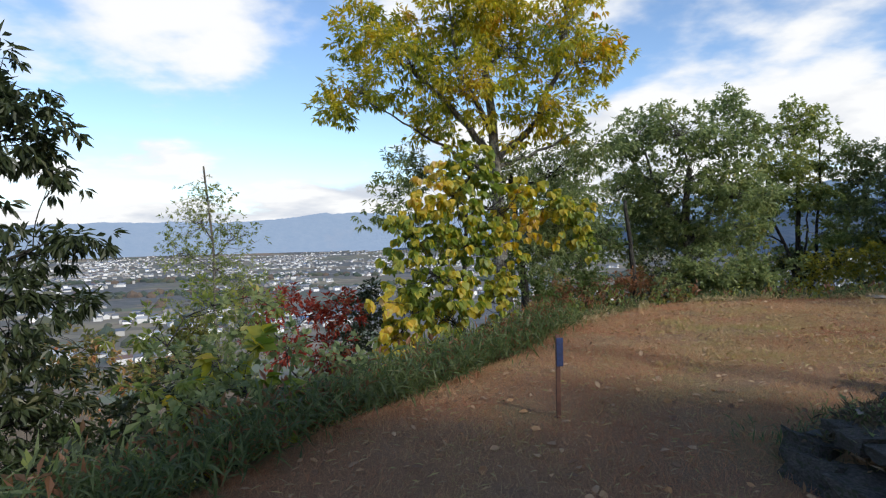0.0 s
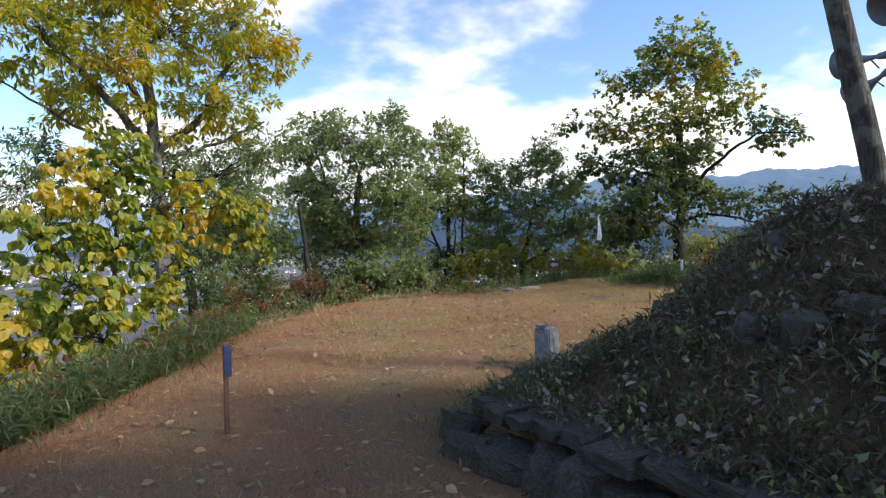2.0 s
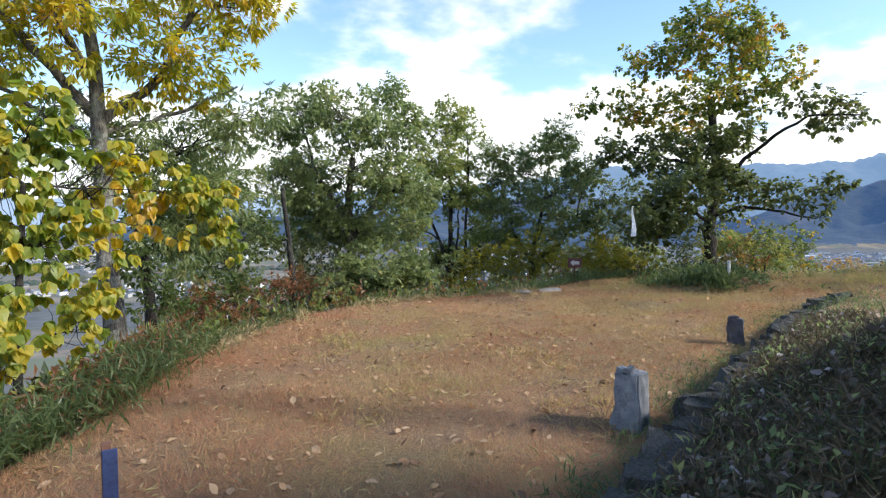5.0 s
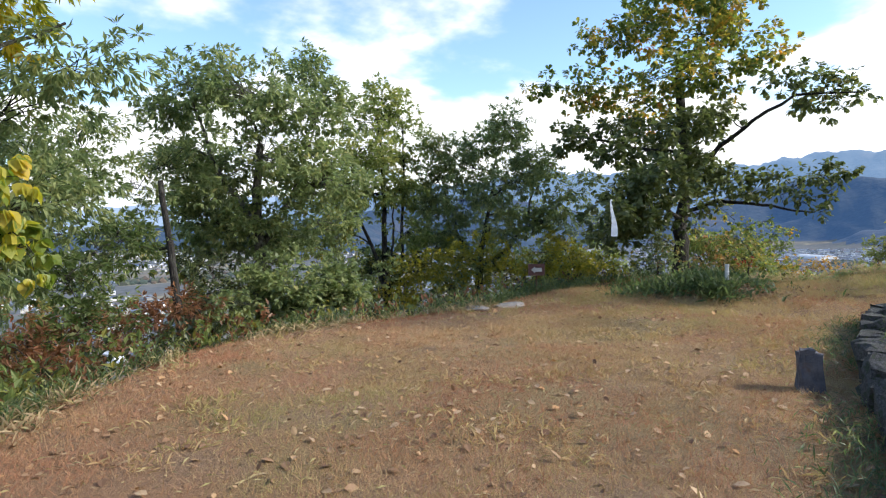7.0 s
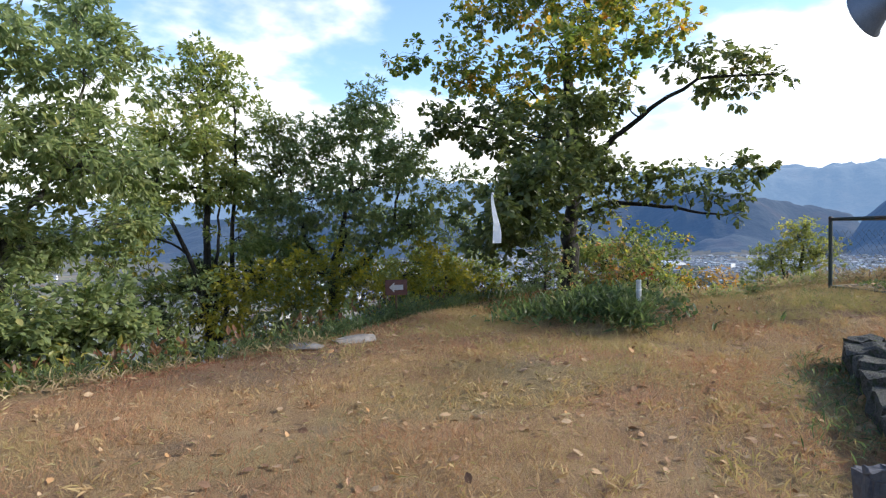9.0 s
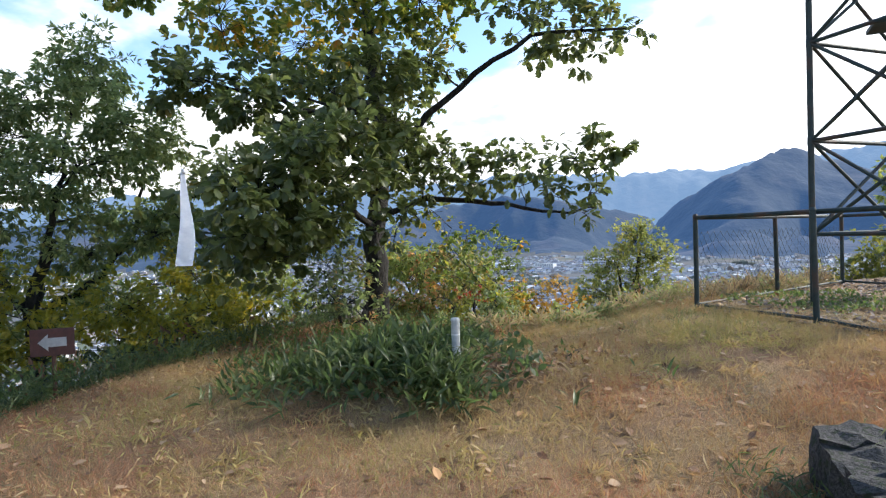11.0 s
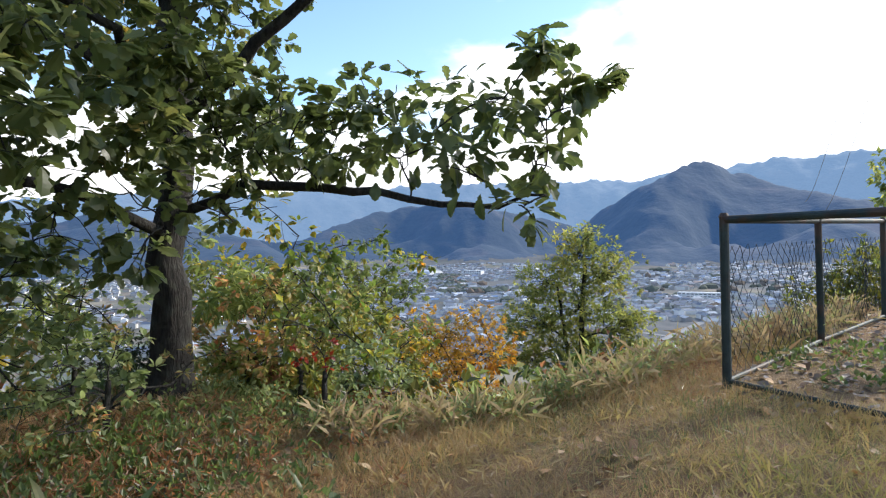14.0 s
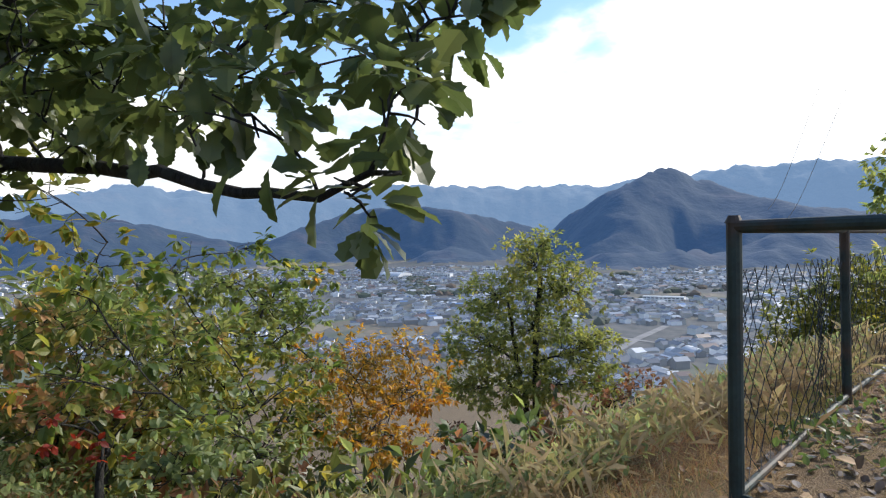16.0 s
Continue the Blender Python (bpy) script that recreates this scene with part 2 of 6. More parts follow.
FAR_AZ = [-180, -60, -36, -28, -20, -12, -5, 10, 30, 45, 57, 65, 75, 82, 88, 100, 110, 120, 180]
FAR_EL = [3, 1.8, 1.4, 1.6, 1.7, 2.0, 2.1, 2.4, 3.2, 4.9, 4.7, 5.0, 5.4, 4.8, 5.2, 5.6, 5.8, 5.6, 3]


def ridge(px, py, r, az, dist, deep, profile):
    """A range whose skyline follows (bearing, height in degrees) pairs, at one distance."""
    bearings, heights = [q[0] for q in profile], [q[1] for q in profile]
    az = az + 0.7 * waves(px, py, 900, 33, 2) * np.clip(np.abs(r - dist) / deep, 0, 1)
    swing = dist * (1 + 0.05 * np.sin(np.radians(az) * 23))
    tall = np.maximum(swing * np.tan(np.radians(np.interp(az, bearings, heights, left=-9, right=-9))) + 101.5, 0)
    spurs = 1 + 0.30 * waves(px, py, 620, 31, 3) * np.clip(np.abs(r - swing) / deep, 0, 1)
    return tall * np.exp(-(np.abs(r - swing) / (deep * spurs)) ** 1.5)


PEAK_HILL = [(82.4, -2.0), (83.9, 0.8), (85.7, 2.4), (87.6, 3.5), (90.7, 5.1), (92.6, 5.7), (93.8, 6.2), (94.6, 6.3), (95.4, 6.0), (96.6, 5.3), (99.3, 4.3), (102.4, 3.2), (106, 2.4), (112, 1.6), (125, 1.0)]
ROUND_HILL = [(54, -2.0), (57, 0.2), (60.5, 1.6), (64.5, 2.8), (70, 3.6), (75, 3.1), (80.6, 1.8), (83, 1.1), (85.4, -1.6)]
NORTH_HILL = [(18, -2.0), (27, 0.7), (37, 1.4), (42, 2.2), (48, 2.0), (54, 0.5), (58, -2.0)]


def ground_height(px, py):
    px, py = np.asarray(px, float), np.asarray(py, float)
    d = np.maximum(-inside_by(px, py, RIM), 0)
    drop = 0.58 * d * d / (d + 0.55) + np.where(d > 1.5, 0.22 * waves(px, py, 9, 3) * np.minimum((d - 1.5) / 4, 1.5), 0)
    z = -100 * (1 - np.exp(-np.maximum(drop, 0) / 100))
    z = z + 0.35 * ease(px, 11.5, 15.5) * ease(10.8 - py, 0, 2.5) * (d < 30) + 0.10 * ease(px, 8, 12) * ease(-d, -1.2, 0)
    z = z + 0.30 * np.exp(-((px - 12.8) / 0.95) ** 2 - ((py - 10.4) / 0.95) ** 2)
    z = z + 0.03 * waves(px, py, 2.6, 5) * (d < 40)
    s = inside_by(px, py, MOUND)
    rise = 0.28 * ease(s, 0.0, 0.22) + 1.62 * (1 - np.exp(-(np.maximum(s - 0.3, 0) / 1.45) ** 1.6)) * ease(8.6 - px, 0, 3.0)
    z = z + rise * (1 + 0.10 * waves(px, py, 1.9, 8) * (s > 0.3))
    # valley floor and the ranges round it
    r = np.hypot(px - 9, py - 7)
    az = np.degrees(np.arctan2(px - 9, py - 7))
    top = 4500 * np.tan(np.radians(np.interp(az, FAR_AZ, FAR_EL))) + 100
    start = np.interp(az, [-180, -60, -10, 15, 40, 55, 180], [2500, 3900, 3900, 3200, 3000, 3600, 3600])
    far = top * ease(r, start, 4480) ** 1.25 * (1 + 0.10 * waves(px, py, 1100, 21) + 0.04 * waves(px, py, 240, 22))
    near = np.maximum(ridge(px, py, r, az, 2950, 480, PEAK_HILL), ridge(px, py, r, az, 3650, 380, ROUND_HILL))
    near = np.maximum(near, ridge(px, py, r, az, 3000, 420, NORTH_HILL)) * (1 + 0.035 * waves(px, py, 210, 32) * (r > 1500))
    return z + np.where(r > 900, np.maximum(far, near), 0)


def mesh_of(name, verts, faces, smooth=False):
    """A mesh from arrays: verts n x 3, faces m x k."""
    verts, faces = np.asarray(verts, np.float32), np.asarray(faces, np.int32)
    me = bpy.data.meshes.new(name)
    m, k = faces.shape
    me.vertices.add(len(verts))
    me.vertices.foreach_set("co", verts.ravel())
    me.loops.add(m * k)
    me.loops.foreach_set("vertex_index", faces.ravel())
    me.polygons.add(m)
    me.polygons.foreach_set("loop_start", np.arange(0, m * k, k, dtype=np.int32))
    me.polygons.foreach_set("use_smooth", np.full(m, smooth))
    me.update(calc_edges=True)
    return me


def ground_material():
    m, t = material("ground_grass_and_litter")
    pos = place(t)
    xy = node(t, "ShaderNodeSeparateXYZ", {0: pos})
    n_big, n_mid, n_fine = noise_tex(t, pos, 0.35, 4.0), noise_tex(t, pos, 2.2, 5.0, 0.65), noise_tex(t, pos, 38.0, 4.0, 0.7)
    grit = noise_tex(t, pos, 140.0, 3.0, 0.7)
    dry = ramp(t, n_mid, [(0.30, (0.17, 0.095, 0.045)), (0.5, (0.34, 0.205, 0.10)), (0.7, (0.46, 0.32, 0.165))])
    red = ramp(t, n_fine, [(0.3, (0.19, 0.085, 0.045)), (0.7, (0.45, 0.23, 0.13))])
    olive = ramp(t, n_fine, [(0.3, (0.11, 0.11, 0.03)), (0.7, (0.32, 0.27, 0.10))])
    soil = ramp(t, n_fine, [(0.3, (0.08, 0.06, 0.05)), (0.7, (0.30, 0.25, 0.205))])
    west = node(t, "ShaderNodeMapRange", {"Value": xy.outputs["X"], "From Min": 2.0, "From Max": 13.0, "To Min": 0.10, "To Max": -0.08}).outputs[0]
    redness = node(t, "ShaderNodeMapRange", {"Value": math_node(t, "ADD", n_big, west), "From Min": 0.42, "From Max": 0.58}).outputs[0]
    col = mix(t, math_node(t, "MULTIPLY", redness, 0.8), dry, red)
    green = node(t, "ShaderNodeMapRange", {"Value": noise_tex(t, pos, 0.55, 3.0), "From Min": 0.5, "From Max": 0.62}).outputs[0]
    col = mix(t, math_node(t, "MULTIPLY", green, 0.6), col, olive)
    bare = node(t, "ShaderNodeMapRange", {"Value": noise_tex(t, pos, 0.8, 5.0, 0.6), "From Min": 0.52, "From Max": 0.64}).outputs[0]
    col = mix(t, math_node(t, "MULTIPLY", bare, 0.4), col, soil)
    # off the lawn: leaf litter and dark soil
    slope = node(t, "ShaderNodeMapRange", {"Value": xy.outputs["Z"], "From Min": -0.55, "From Max": -0.12, "To Min": 1.0, "To Max": 0.0}).outputs[0]
    high = node(t, "ShaderNodeMapRange", {"Value": xy.outputs["Z"], "From Min": 0.42, "From Max": 0.62}).outputs[0]
    litter = ramp(t, n_fine, [(0.3, (0.022, 0.018, 0.014)), (0.6, (0.075, 0.06, 0.042)), (0.75, (0.15, 0.12, 0.085))])
    col = mix(t, math_node(t, "MAXIMUM", slope, high), col, litter)
    col = mix(t, 0.38, col, ramp(t, grit, [(0.38, (0.035, 0.02, 0.010)), (0.62, (0.50, 0.34, 0.17))]))
    p = node(t, "ShaderNodeBsdfPrincipled", {"Base Color": col, "Roughness": 0.95})
    finish(t, p.outputs[0], math_node(t, "ADD", n_fine, grit), 0.9, 0.03, p)
    return m


def valley_material():
    m, t = material("valley_fields")
    pos = place(t)
    st = node(t, "ShaderNodeMapping", {"Vector": pos, "Rotation": (0, 0, 0.5), "Scale": (1, 1.8, 0)}).outputs[0]
    cell = node(t, "ShaderNodeTexVoronoi", {"Vector": st, "Scale": 0.016}, distance="CHEBYCHEV").outputs["Color"]
    value = node(t, "ShaderNodeSeparateXYZ", {0: cell}).outputs["X"]
    fields = ramp(t, value, [(0.0, (0.10, 0.085, 0.05)), (0.25, (0.18, 0.15, 0.09)), (0.45, (0.085, 0.10, 0.045)), (0.65, (0.15, 0.11, 0.07)), (0.85, (0.075, 0.07, 0.055)), (1.0, (0.12, 0.14, 0.06))], "CONSTANT")
    built = ramp(t, noise_tex(t, pos, 0.05, 3.0), [(0.35, (0.035, 0.038, 0.036)), (0.65, (0.085, 0.083, 0.078))])
    town = node(t, "ShaderNodeMapRange", {"Value": noise_tex(t, pos, 0.0022, 3.0), "From Min": 0.46, "From Max": 0.54}).outputs[0]
    col = mix(t, town, fields, built)
    woods = node(t, "ShaderNodeMapRange", {"Value": noise_tex(t, pos, 0.006, 4.0, 0.6), "From Min": 0.60, "From Max": 0.66}).outputs[0]
    col = mix(t, woods, col, (0.045, 0.06, 0.035))
    p = node(t, "ShaderNodeBsdfPrincipled", {"Base Color": col, "Roughness": 0.95})
    # weak blue glow stands in for haze over the valley floor
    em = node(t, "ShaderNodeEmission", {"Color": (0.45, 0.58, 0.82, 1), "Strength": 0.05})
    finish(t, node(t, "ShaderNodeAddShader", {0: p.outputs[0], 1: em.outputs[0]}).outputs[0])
    return m


def mountain_material(name, low, high, haze_glow, strength):
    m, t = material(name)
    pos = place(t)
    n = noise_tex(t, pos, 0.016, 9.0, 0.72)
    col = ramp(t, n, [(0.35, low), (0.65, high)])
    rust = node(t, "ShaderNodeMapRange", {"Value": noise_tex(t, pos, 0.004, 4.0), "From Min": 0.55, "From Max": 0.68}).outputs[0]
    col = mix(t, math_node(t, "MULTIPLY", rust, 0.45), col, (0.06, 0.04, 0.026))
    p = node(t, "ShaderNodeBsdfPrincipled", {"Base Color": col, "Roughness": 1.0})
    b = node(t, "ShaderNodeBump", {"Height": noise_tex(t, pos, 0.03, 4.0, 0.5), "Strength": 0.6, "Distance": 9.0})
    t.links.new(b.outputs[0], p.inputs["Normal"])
    # distance haze is put in as a bluish glow of the slopes
    em = node(t, "ShaderNodeEmission", {"Color": (*haze_glow, 1), "Strength": strength})
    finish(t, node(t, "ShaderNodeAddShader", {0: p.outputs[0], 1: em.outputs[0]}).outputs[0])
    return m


RINGS = 230
radii = np.concatenate([[0.05], 0.12 * (1800 / 0.12) ** (np.arange(RINGS) / (RINGS - 1)), np.arange(1840, 4860, 42)])
angles = np.radians(np.concatenate([np.arange(-50, 30, 0.5), np.arange(30, 125, 0.3), np.arange(125, 310, 1.25)]))
gx = 8 + radii[:, None] * np.sin(angles)
gy = 7 + radii[:, None] * np.cos(angles)
gz = ground_height(gx, gy)
index = np.arange(gx.size).reshape(gx.shape)
nxt = np.roll(index, -1, axis=1)
quads = np.stack([index[:-1], nxt[:-1], nxt[1:], index[1:]], -1).reshape(-1, 4)[:, ::-1]
ground = new("ground", mesh_of("ground", np.stack([gx, gy, gz], -1).reshape(-1, 3), quads, True))
tagged(ground, "dry reddish autumn grass on a hilltop above a wide valley", "ground", kind="structure")
# painted haze glow: palest and strongest on the farthest ranges
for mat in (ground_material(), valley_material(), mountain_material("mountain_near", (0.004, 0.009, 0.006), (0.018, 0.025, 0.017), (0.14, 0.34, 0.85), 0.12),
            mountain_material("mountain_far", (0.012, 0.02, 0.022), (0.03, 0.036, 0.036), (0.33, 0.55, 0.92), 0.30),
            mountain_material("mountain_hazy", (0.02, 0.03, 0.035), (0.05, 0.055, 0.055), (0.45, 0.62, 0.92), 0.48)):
    ground.data.materials.append(mat)
fz, fr = gz.ravel()[quads].mean(1), np.hypot(gx.ravel()[quads].mean(1) - 8, gy.ravel()[quads].mean(1) - 7)
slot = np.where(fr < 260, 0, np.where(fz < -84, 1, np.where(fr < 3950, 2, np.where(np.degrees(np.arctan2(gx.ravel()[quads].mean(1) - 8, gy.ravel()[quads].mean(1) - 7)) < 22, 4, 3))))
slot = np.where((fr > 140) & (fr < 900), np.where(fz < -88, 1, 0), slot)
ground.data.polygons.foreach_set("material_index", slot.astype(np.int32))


def on_ground(x, y):
    return float(ground_height(np.array([x]), np.array([y]))[0])


# ---- building helpers ----
def thing(name, x, y, z, label, category, group="", kind=""):
    ob = new(name)
    ob.empty_display_size = 0.1
    ob.location = (x, y, z)
    return tagged(ob, label, category, group, kind)


def part(name, data, mat, parent, label="", smooth=False):
    """One mesh object under a thing or a part; data is a bmesh or a mesh, in the thing's own space."""
    if isinstance(data, bmesh.types.BMesh):
        me = bpy.data.meshes.new(name)
        data.to_mesh(me)
        data.free()
    else:
        me = data
    if smooth:
        me.polygons.foreach_set("use_smooth", np.full(len(me.polygons), True))
    if mat is not None and not me.materials:
        me.materials.append(mat)
    ob = new(name, me)
    ob.parent = parent
    return tagged(ob, label)


def tube(points, widths, sides=6):
    """Verts and quads of a tapering tube along points."""
    p = np.asarray(points, float)
    tang = np.gradient(p, axis=0)
    tang /= np.linalg.norm(tang, axis=1)[:, None] + 1e-9
    ref = np.where(np.abs(tang[:, 2:3]) > 0.85, [[1.0, 0, 0]], [[0, 0, 1.0]])
    u = np.cross(tang, ref)
    u /= np.linalg.norm(u, axis=1)[:, None] + 1e-9
    v = np.cross(tang, u)
    th = np.arange(sides) / sides * 2 * np.pi
    ring = p[:, None] + np.asarray(widths)[:, None, None] * (np.cos(th)[None, :, None] * u[:, None] + np.sin(th)[None, :, None] * v[:, None])
    i = np.arange(len(p) * sides).reshape(len(p), sides)
    j = np.roll(i, -1, axis=1)
    return ring.reshape(-1, 3), np.stack([i[:-1], j[:-1], j[1:], i[1:]], -1).reshape(-1, 4)


def joined(pieces):
    vs, fs, n = [], [], 0
    for v, f in pieces:
        vs.append(v)
        fs.append(f + n)
        n += len(v)
    return np.concatenate(vs), np.concatenate(fs)


def bend(a, b, n, rng, sag=0.0, wander=0.06):
    """A wandering line from a to b."""
    a, b = np.asarray(a, float), np.asarray(b, float)
    k = np.linspace(0, 1, n)[:, None]
    line = a + (b - a) * k
    off = rng.normal(0, 1, (2, 3)) * np.linalg.norm(b - a) * wander
    line += np.sin(k * np.pi) * off[0] + np.sin(k * 2 * np.pi) * off[1] * 0.6
    line[:, 2] += (np.sin(k * np.pi) * sag)[:, 0]
    return line


# leaf outlines: verts with the stalk at the origin, the tip at y = 1
def outline_leaf(half, fold=0.12, droop=0.15):
    """A leaf from half-widths at even steps along it, folded a little along its midrib."""
    n = len(half)
    y = np.linspace(0, 1, n)
    mid = np.stack([0 * y, y, -droop * y * y], 1)
    left = np.stack([-np.array(half), y, fold * np.array(half) - droop * y * y], 1)
    right = left * [-1, 1, 1]
    verts, faces = np.concatenate([mid, left, right]), []
    for i in range(n - 1):
        for side, flip in ((n, False), (2 * n, True)):
            for tri in ((i, i + 1, side + i + 1), (i, side + i + 1, side + i)):
                if len({tuple(verts[q].round(5)) for q in tri}) == 3:
                    faces.append(tri[::-1] if flip else tri)
    used = sorted({i for f in faces for i in f})
    renum = {o: k for k, o in enumerate(used)}
    return verts[used], np.array([[renum[i] for i in f] for f in faces])


LEAF_SIMPLE = (np.array([(0, 0, 0), (-0.24, 0.42, 0.06), (0.24, 0.42, 0.06), (0, 1, -0.12)]), np.array([(0, 2, 3), (0, 3, 1)]))
LEAF_NARROW = (np.array([(0, 0, 0), (-0.17, 0.45, 0.03), (0.17, 0.45, 0.03), (0, 1, -0.2)]), np.array([(0, 2, 3), (0, 3, 1)]))
LEAF_OVAL = outline_leaf([0, 0.28, 0.25, 0], 0.15, 0.2)
LEAF_HEART = outline_leaf([0.12, 0.46, 0.44, 0.24, 0], 0.12, 0.25)
LEAF_OAK = outline_leaf([0.0, 0.12, 0.22, 0.18, 0.34, 0.25, 0.30, 0.0], 0.2, 0.22)
LEAF_SASA = outline_leaf([0.0, 0.085, 0.065, 0.0], 0.2, 0.4)
LEAF_STRAP = (np.array([(0, 0, 0), (-0.07, 0.4, 0.02), (0.07, 0.4, 0.02), (0, 1, -0.3)]), np.array([(0, 2, 3), (0, 3, 1)]))
LEAF_BLADE = outline_leaf([0.0, 0.055, 0.0], 0.2, 0.45)
GRASS_BLADE = (np.array([(-0.019, 0, 0), (0.019, 0, 0), (0, 1, -0.15)]), np.array([(0, 1, 2)]))
LEAF_WISP = (np.array([(-0.008, 0, 0), (0.008, 0, 0), (0.012, 0.5, 0), (0, 1, -0.25)]), np.array([(0, 1, 2), (0, 2, 3)]))


def scatter(leaf, at, way, up, size):
    """Copies of a leaf outline joined in one mesh: at, way (to the tip), up (its upper face), size."""
    tv, tf = leaf
    way = way / (np.linalg.norm(way, axis=1)[:, None] + 1e-9)
    side = np.cross(way, up)
    side /= np.linalg.norm(side, axis=1)[:, None] + 1e-9
    up = np.cross(side, way)
    v = at[:, None] + size[:, None, None] * (tv[None, :, 0:1] * side[:, None] + tv[None, :, 1:2] * way[:, None] + tv[None, :, 2:3] * up[:, None])
    f = tf[None] + (np.arange(len(at)) * len(tv))[:, None, None]
    return v.reshape(-1, 3), f.reshape(-1, 3)


def sprays(rng, lobe, clusters, per, spread, size, droop, flat=0.75):
    """Sprays of leaves in an egg-shaped lobe: the sprays' middles, and leaf places, ways and sizes."""
    c, r = np.array(lobe[:3]), lobe[3]
    way = rng.normal(0, 1, (clusters, 3))
    way /= np.linalg.norm(way, axis=1)[:, None]
    mid = c + way * (r * rng.uniform(0.10, 1.25, clusters) ** 0.6)[:, None] * [1, 1, flat]
    # each spray is a few rosettes of leaves round a twig's end
    tips = max(1, int(round(per / 8)))
    off = rng.normal(0, 1, (clusters * tips, 3))
    off *= (rng.uniform(0.2, 1.0, clusters * tips) ** 0.4 / (np.linalg.norm(off, axis=1) + 1e-9))[:, None]
    tip = np.repeat(mid, tips, 0) + off * (spread * 1.75) * [1, 1, 0.6]
    n = clusters * tips * 8
    base = np.repeat(tip, 8, 0)
    fan = rng.normal(0, 1, (n, 3))
    fan /= np.linalg.norm(fan, axis=1)[:, None] + 1e-9
    at = base + fan * size * 0.16
    out = fan * [1, 1, 0.75] + np.repeat(np.repeat(way, tips, 0) * 0.45 + off * 0.5, 8, 0)
    out[:, 2] -= droop * 0.9
    up = rng.normal(0, 0.4, (n, 3)) + [0, 0, 1.0]
    return mid, at, out, up, size * rng.uniform(0.65, 1.25, n)


def tree(name, label, category, foot, trunk_line, trunk_r, lobes, leaf, size, mat, bark, clusters=16, per=26, spread=0.17, droop=0.35,
         seed=1, fork=0.75, alt=None, flat=0.75, twig=0.006, group="", limbs=(), steps=1):
    """A trunk with limbs to each lobe of the crown, twigs, and sprays of single leaves. alt: (material, height) for the upper lobes."""
    rng = np.random.default_rng(seed)
    foot = np.array((foot[0], foot[1], on_ground(foot[0], foot[1]) - 0.06 if len(foot) < 3 else foot[2]))
    root = thing(name, *foot, label, category, group)
    line = np.array([(0, 0, 0)] + [tuple(np.array(p) - foot) for p in trunk_line], float)
    k = np.linspace(0, 1, len(line))
    kk = np.linspace(0, 1, 14)
    smooth_line = np.stack([np.interp(kk, k, line[:, i]) for i in range(3)], 1)
    smooth_line[1:-1] = (smooth_line[:-2] + 2 * smooth_line[1:-1] + smooth_line[2:]) / 4
    smooth_line[1:-1] += rng.normal(0, trunk_r * 0.09, (12, 3))
    wide = trunk_r * (1 - 0.5 * kk) * (1 + 0.45 * np.exp(-kk * 16))
    v, f = tube(smooth_line, wide, 12)
    part("trunk", mesh_of("trunk", v, f, True), bark, root)
    held = smooth_line[int(13 * fork):]
    held_r = wide[int(13 * fork):]
    for way_pts, r0, r1 in limbs:
        pts = np.array(way_pts) - foot
        ks, ke = np.linspace(0, 1, len(pts)), np.linspace(0, 1, 14)
        pts = np.stack([np.interp(ke, ks, pts[:, i]) for i in range(3)], 1)
        pts[1:-1] = (pts[:-2] + 2 * pts[1:-1] + pts[2:]) / 4
        pts[1:-1] += rng.normal(0, 0.025, (12, 3))
        rr = np.linspace(r0, r1, 14)
        v, f = tube(pts, rr, 8)
        part("limb", mesh_of("limb", v, f, True), bark, root)
        held, held_r = np.concatenate([held, pts[2:]]), np.concatenate([held_r, rr[2:]])
    for lobe in sorted(lobes, key=lambda q: np.linalg.norm(np.array(q[:3]) - foot - smooth_line[-5])):
        local = np.array(lobe[:3]) - foot
        r = lobe[3]
        n = max(4, int(clusters * (r / 0.8) ** 1.6))
        small = r < 0.36 and trunk_r > 0.2 and leaf is LEAF_OAK
        mid, at, way, up, sizes = sprays(rng, (*local, r), n, int(per * 0.42) if small else per, min(spread, r * 0.6) if small else spread, size, droop, flat)
        # the limb leaves the nearest stem that lies below the lobe
        dist = np.linalg.norm(held - local, axis=1) + np.maximum(held[:, 2] - local[2] + 0.15, 0) * 1.5
        i = int(np.argmin(dist))
        start = held[i]
        limb = bend(start, local, 8, rng, 0.05 * np.linalg.norm(local - start), 0.07)
        lr = max(0.007, min(held_r[i] * 0.7, trunk_r * 0.42, 0.014 * np.linalg.norm(local - start) + 0.016 * r))
        held, held_r = np.concatenate([held, limb[3:]]), np.concatenate([held_r, np.linspace(lr, lr * 0.45, 8)[3:]])
        pieces = [tube(limb, np.linspace(lr, lr * 0.45, 8), 6)]
        for m in mid[: 40]:
            s = limb[rng.integers(4, 8)]
            tw = bend(s, m, 5, rng, 0.0, 0.08)
            pieces.append(tube(tw, np.linspace(max(lr * 0.36, twig), twig * 0.5, 5), 3))
        v, f = joined(pieces)
        tagged(part("branch", mesh_of("branch", v, f, True), bark, root), kind="stuff")
        m_use = alt[0] if alt and lobe[2] > alt[1] else mat
        v, f = scatter(leaf, at, way, up, sizes)
        part("foliage", mesh_of("foliage", v, f), m_use, root)
    return root


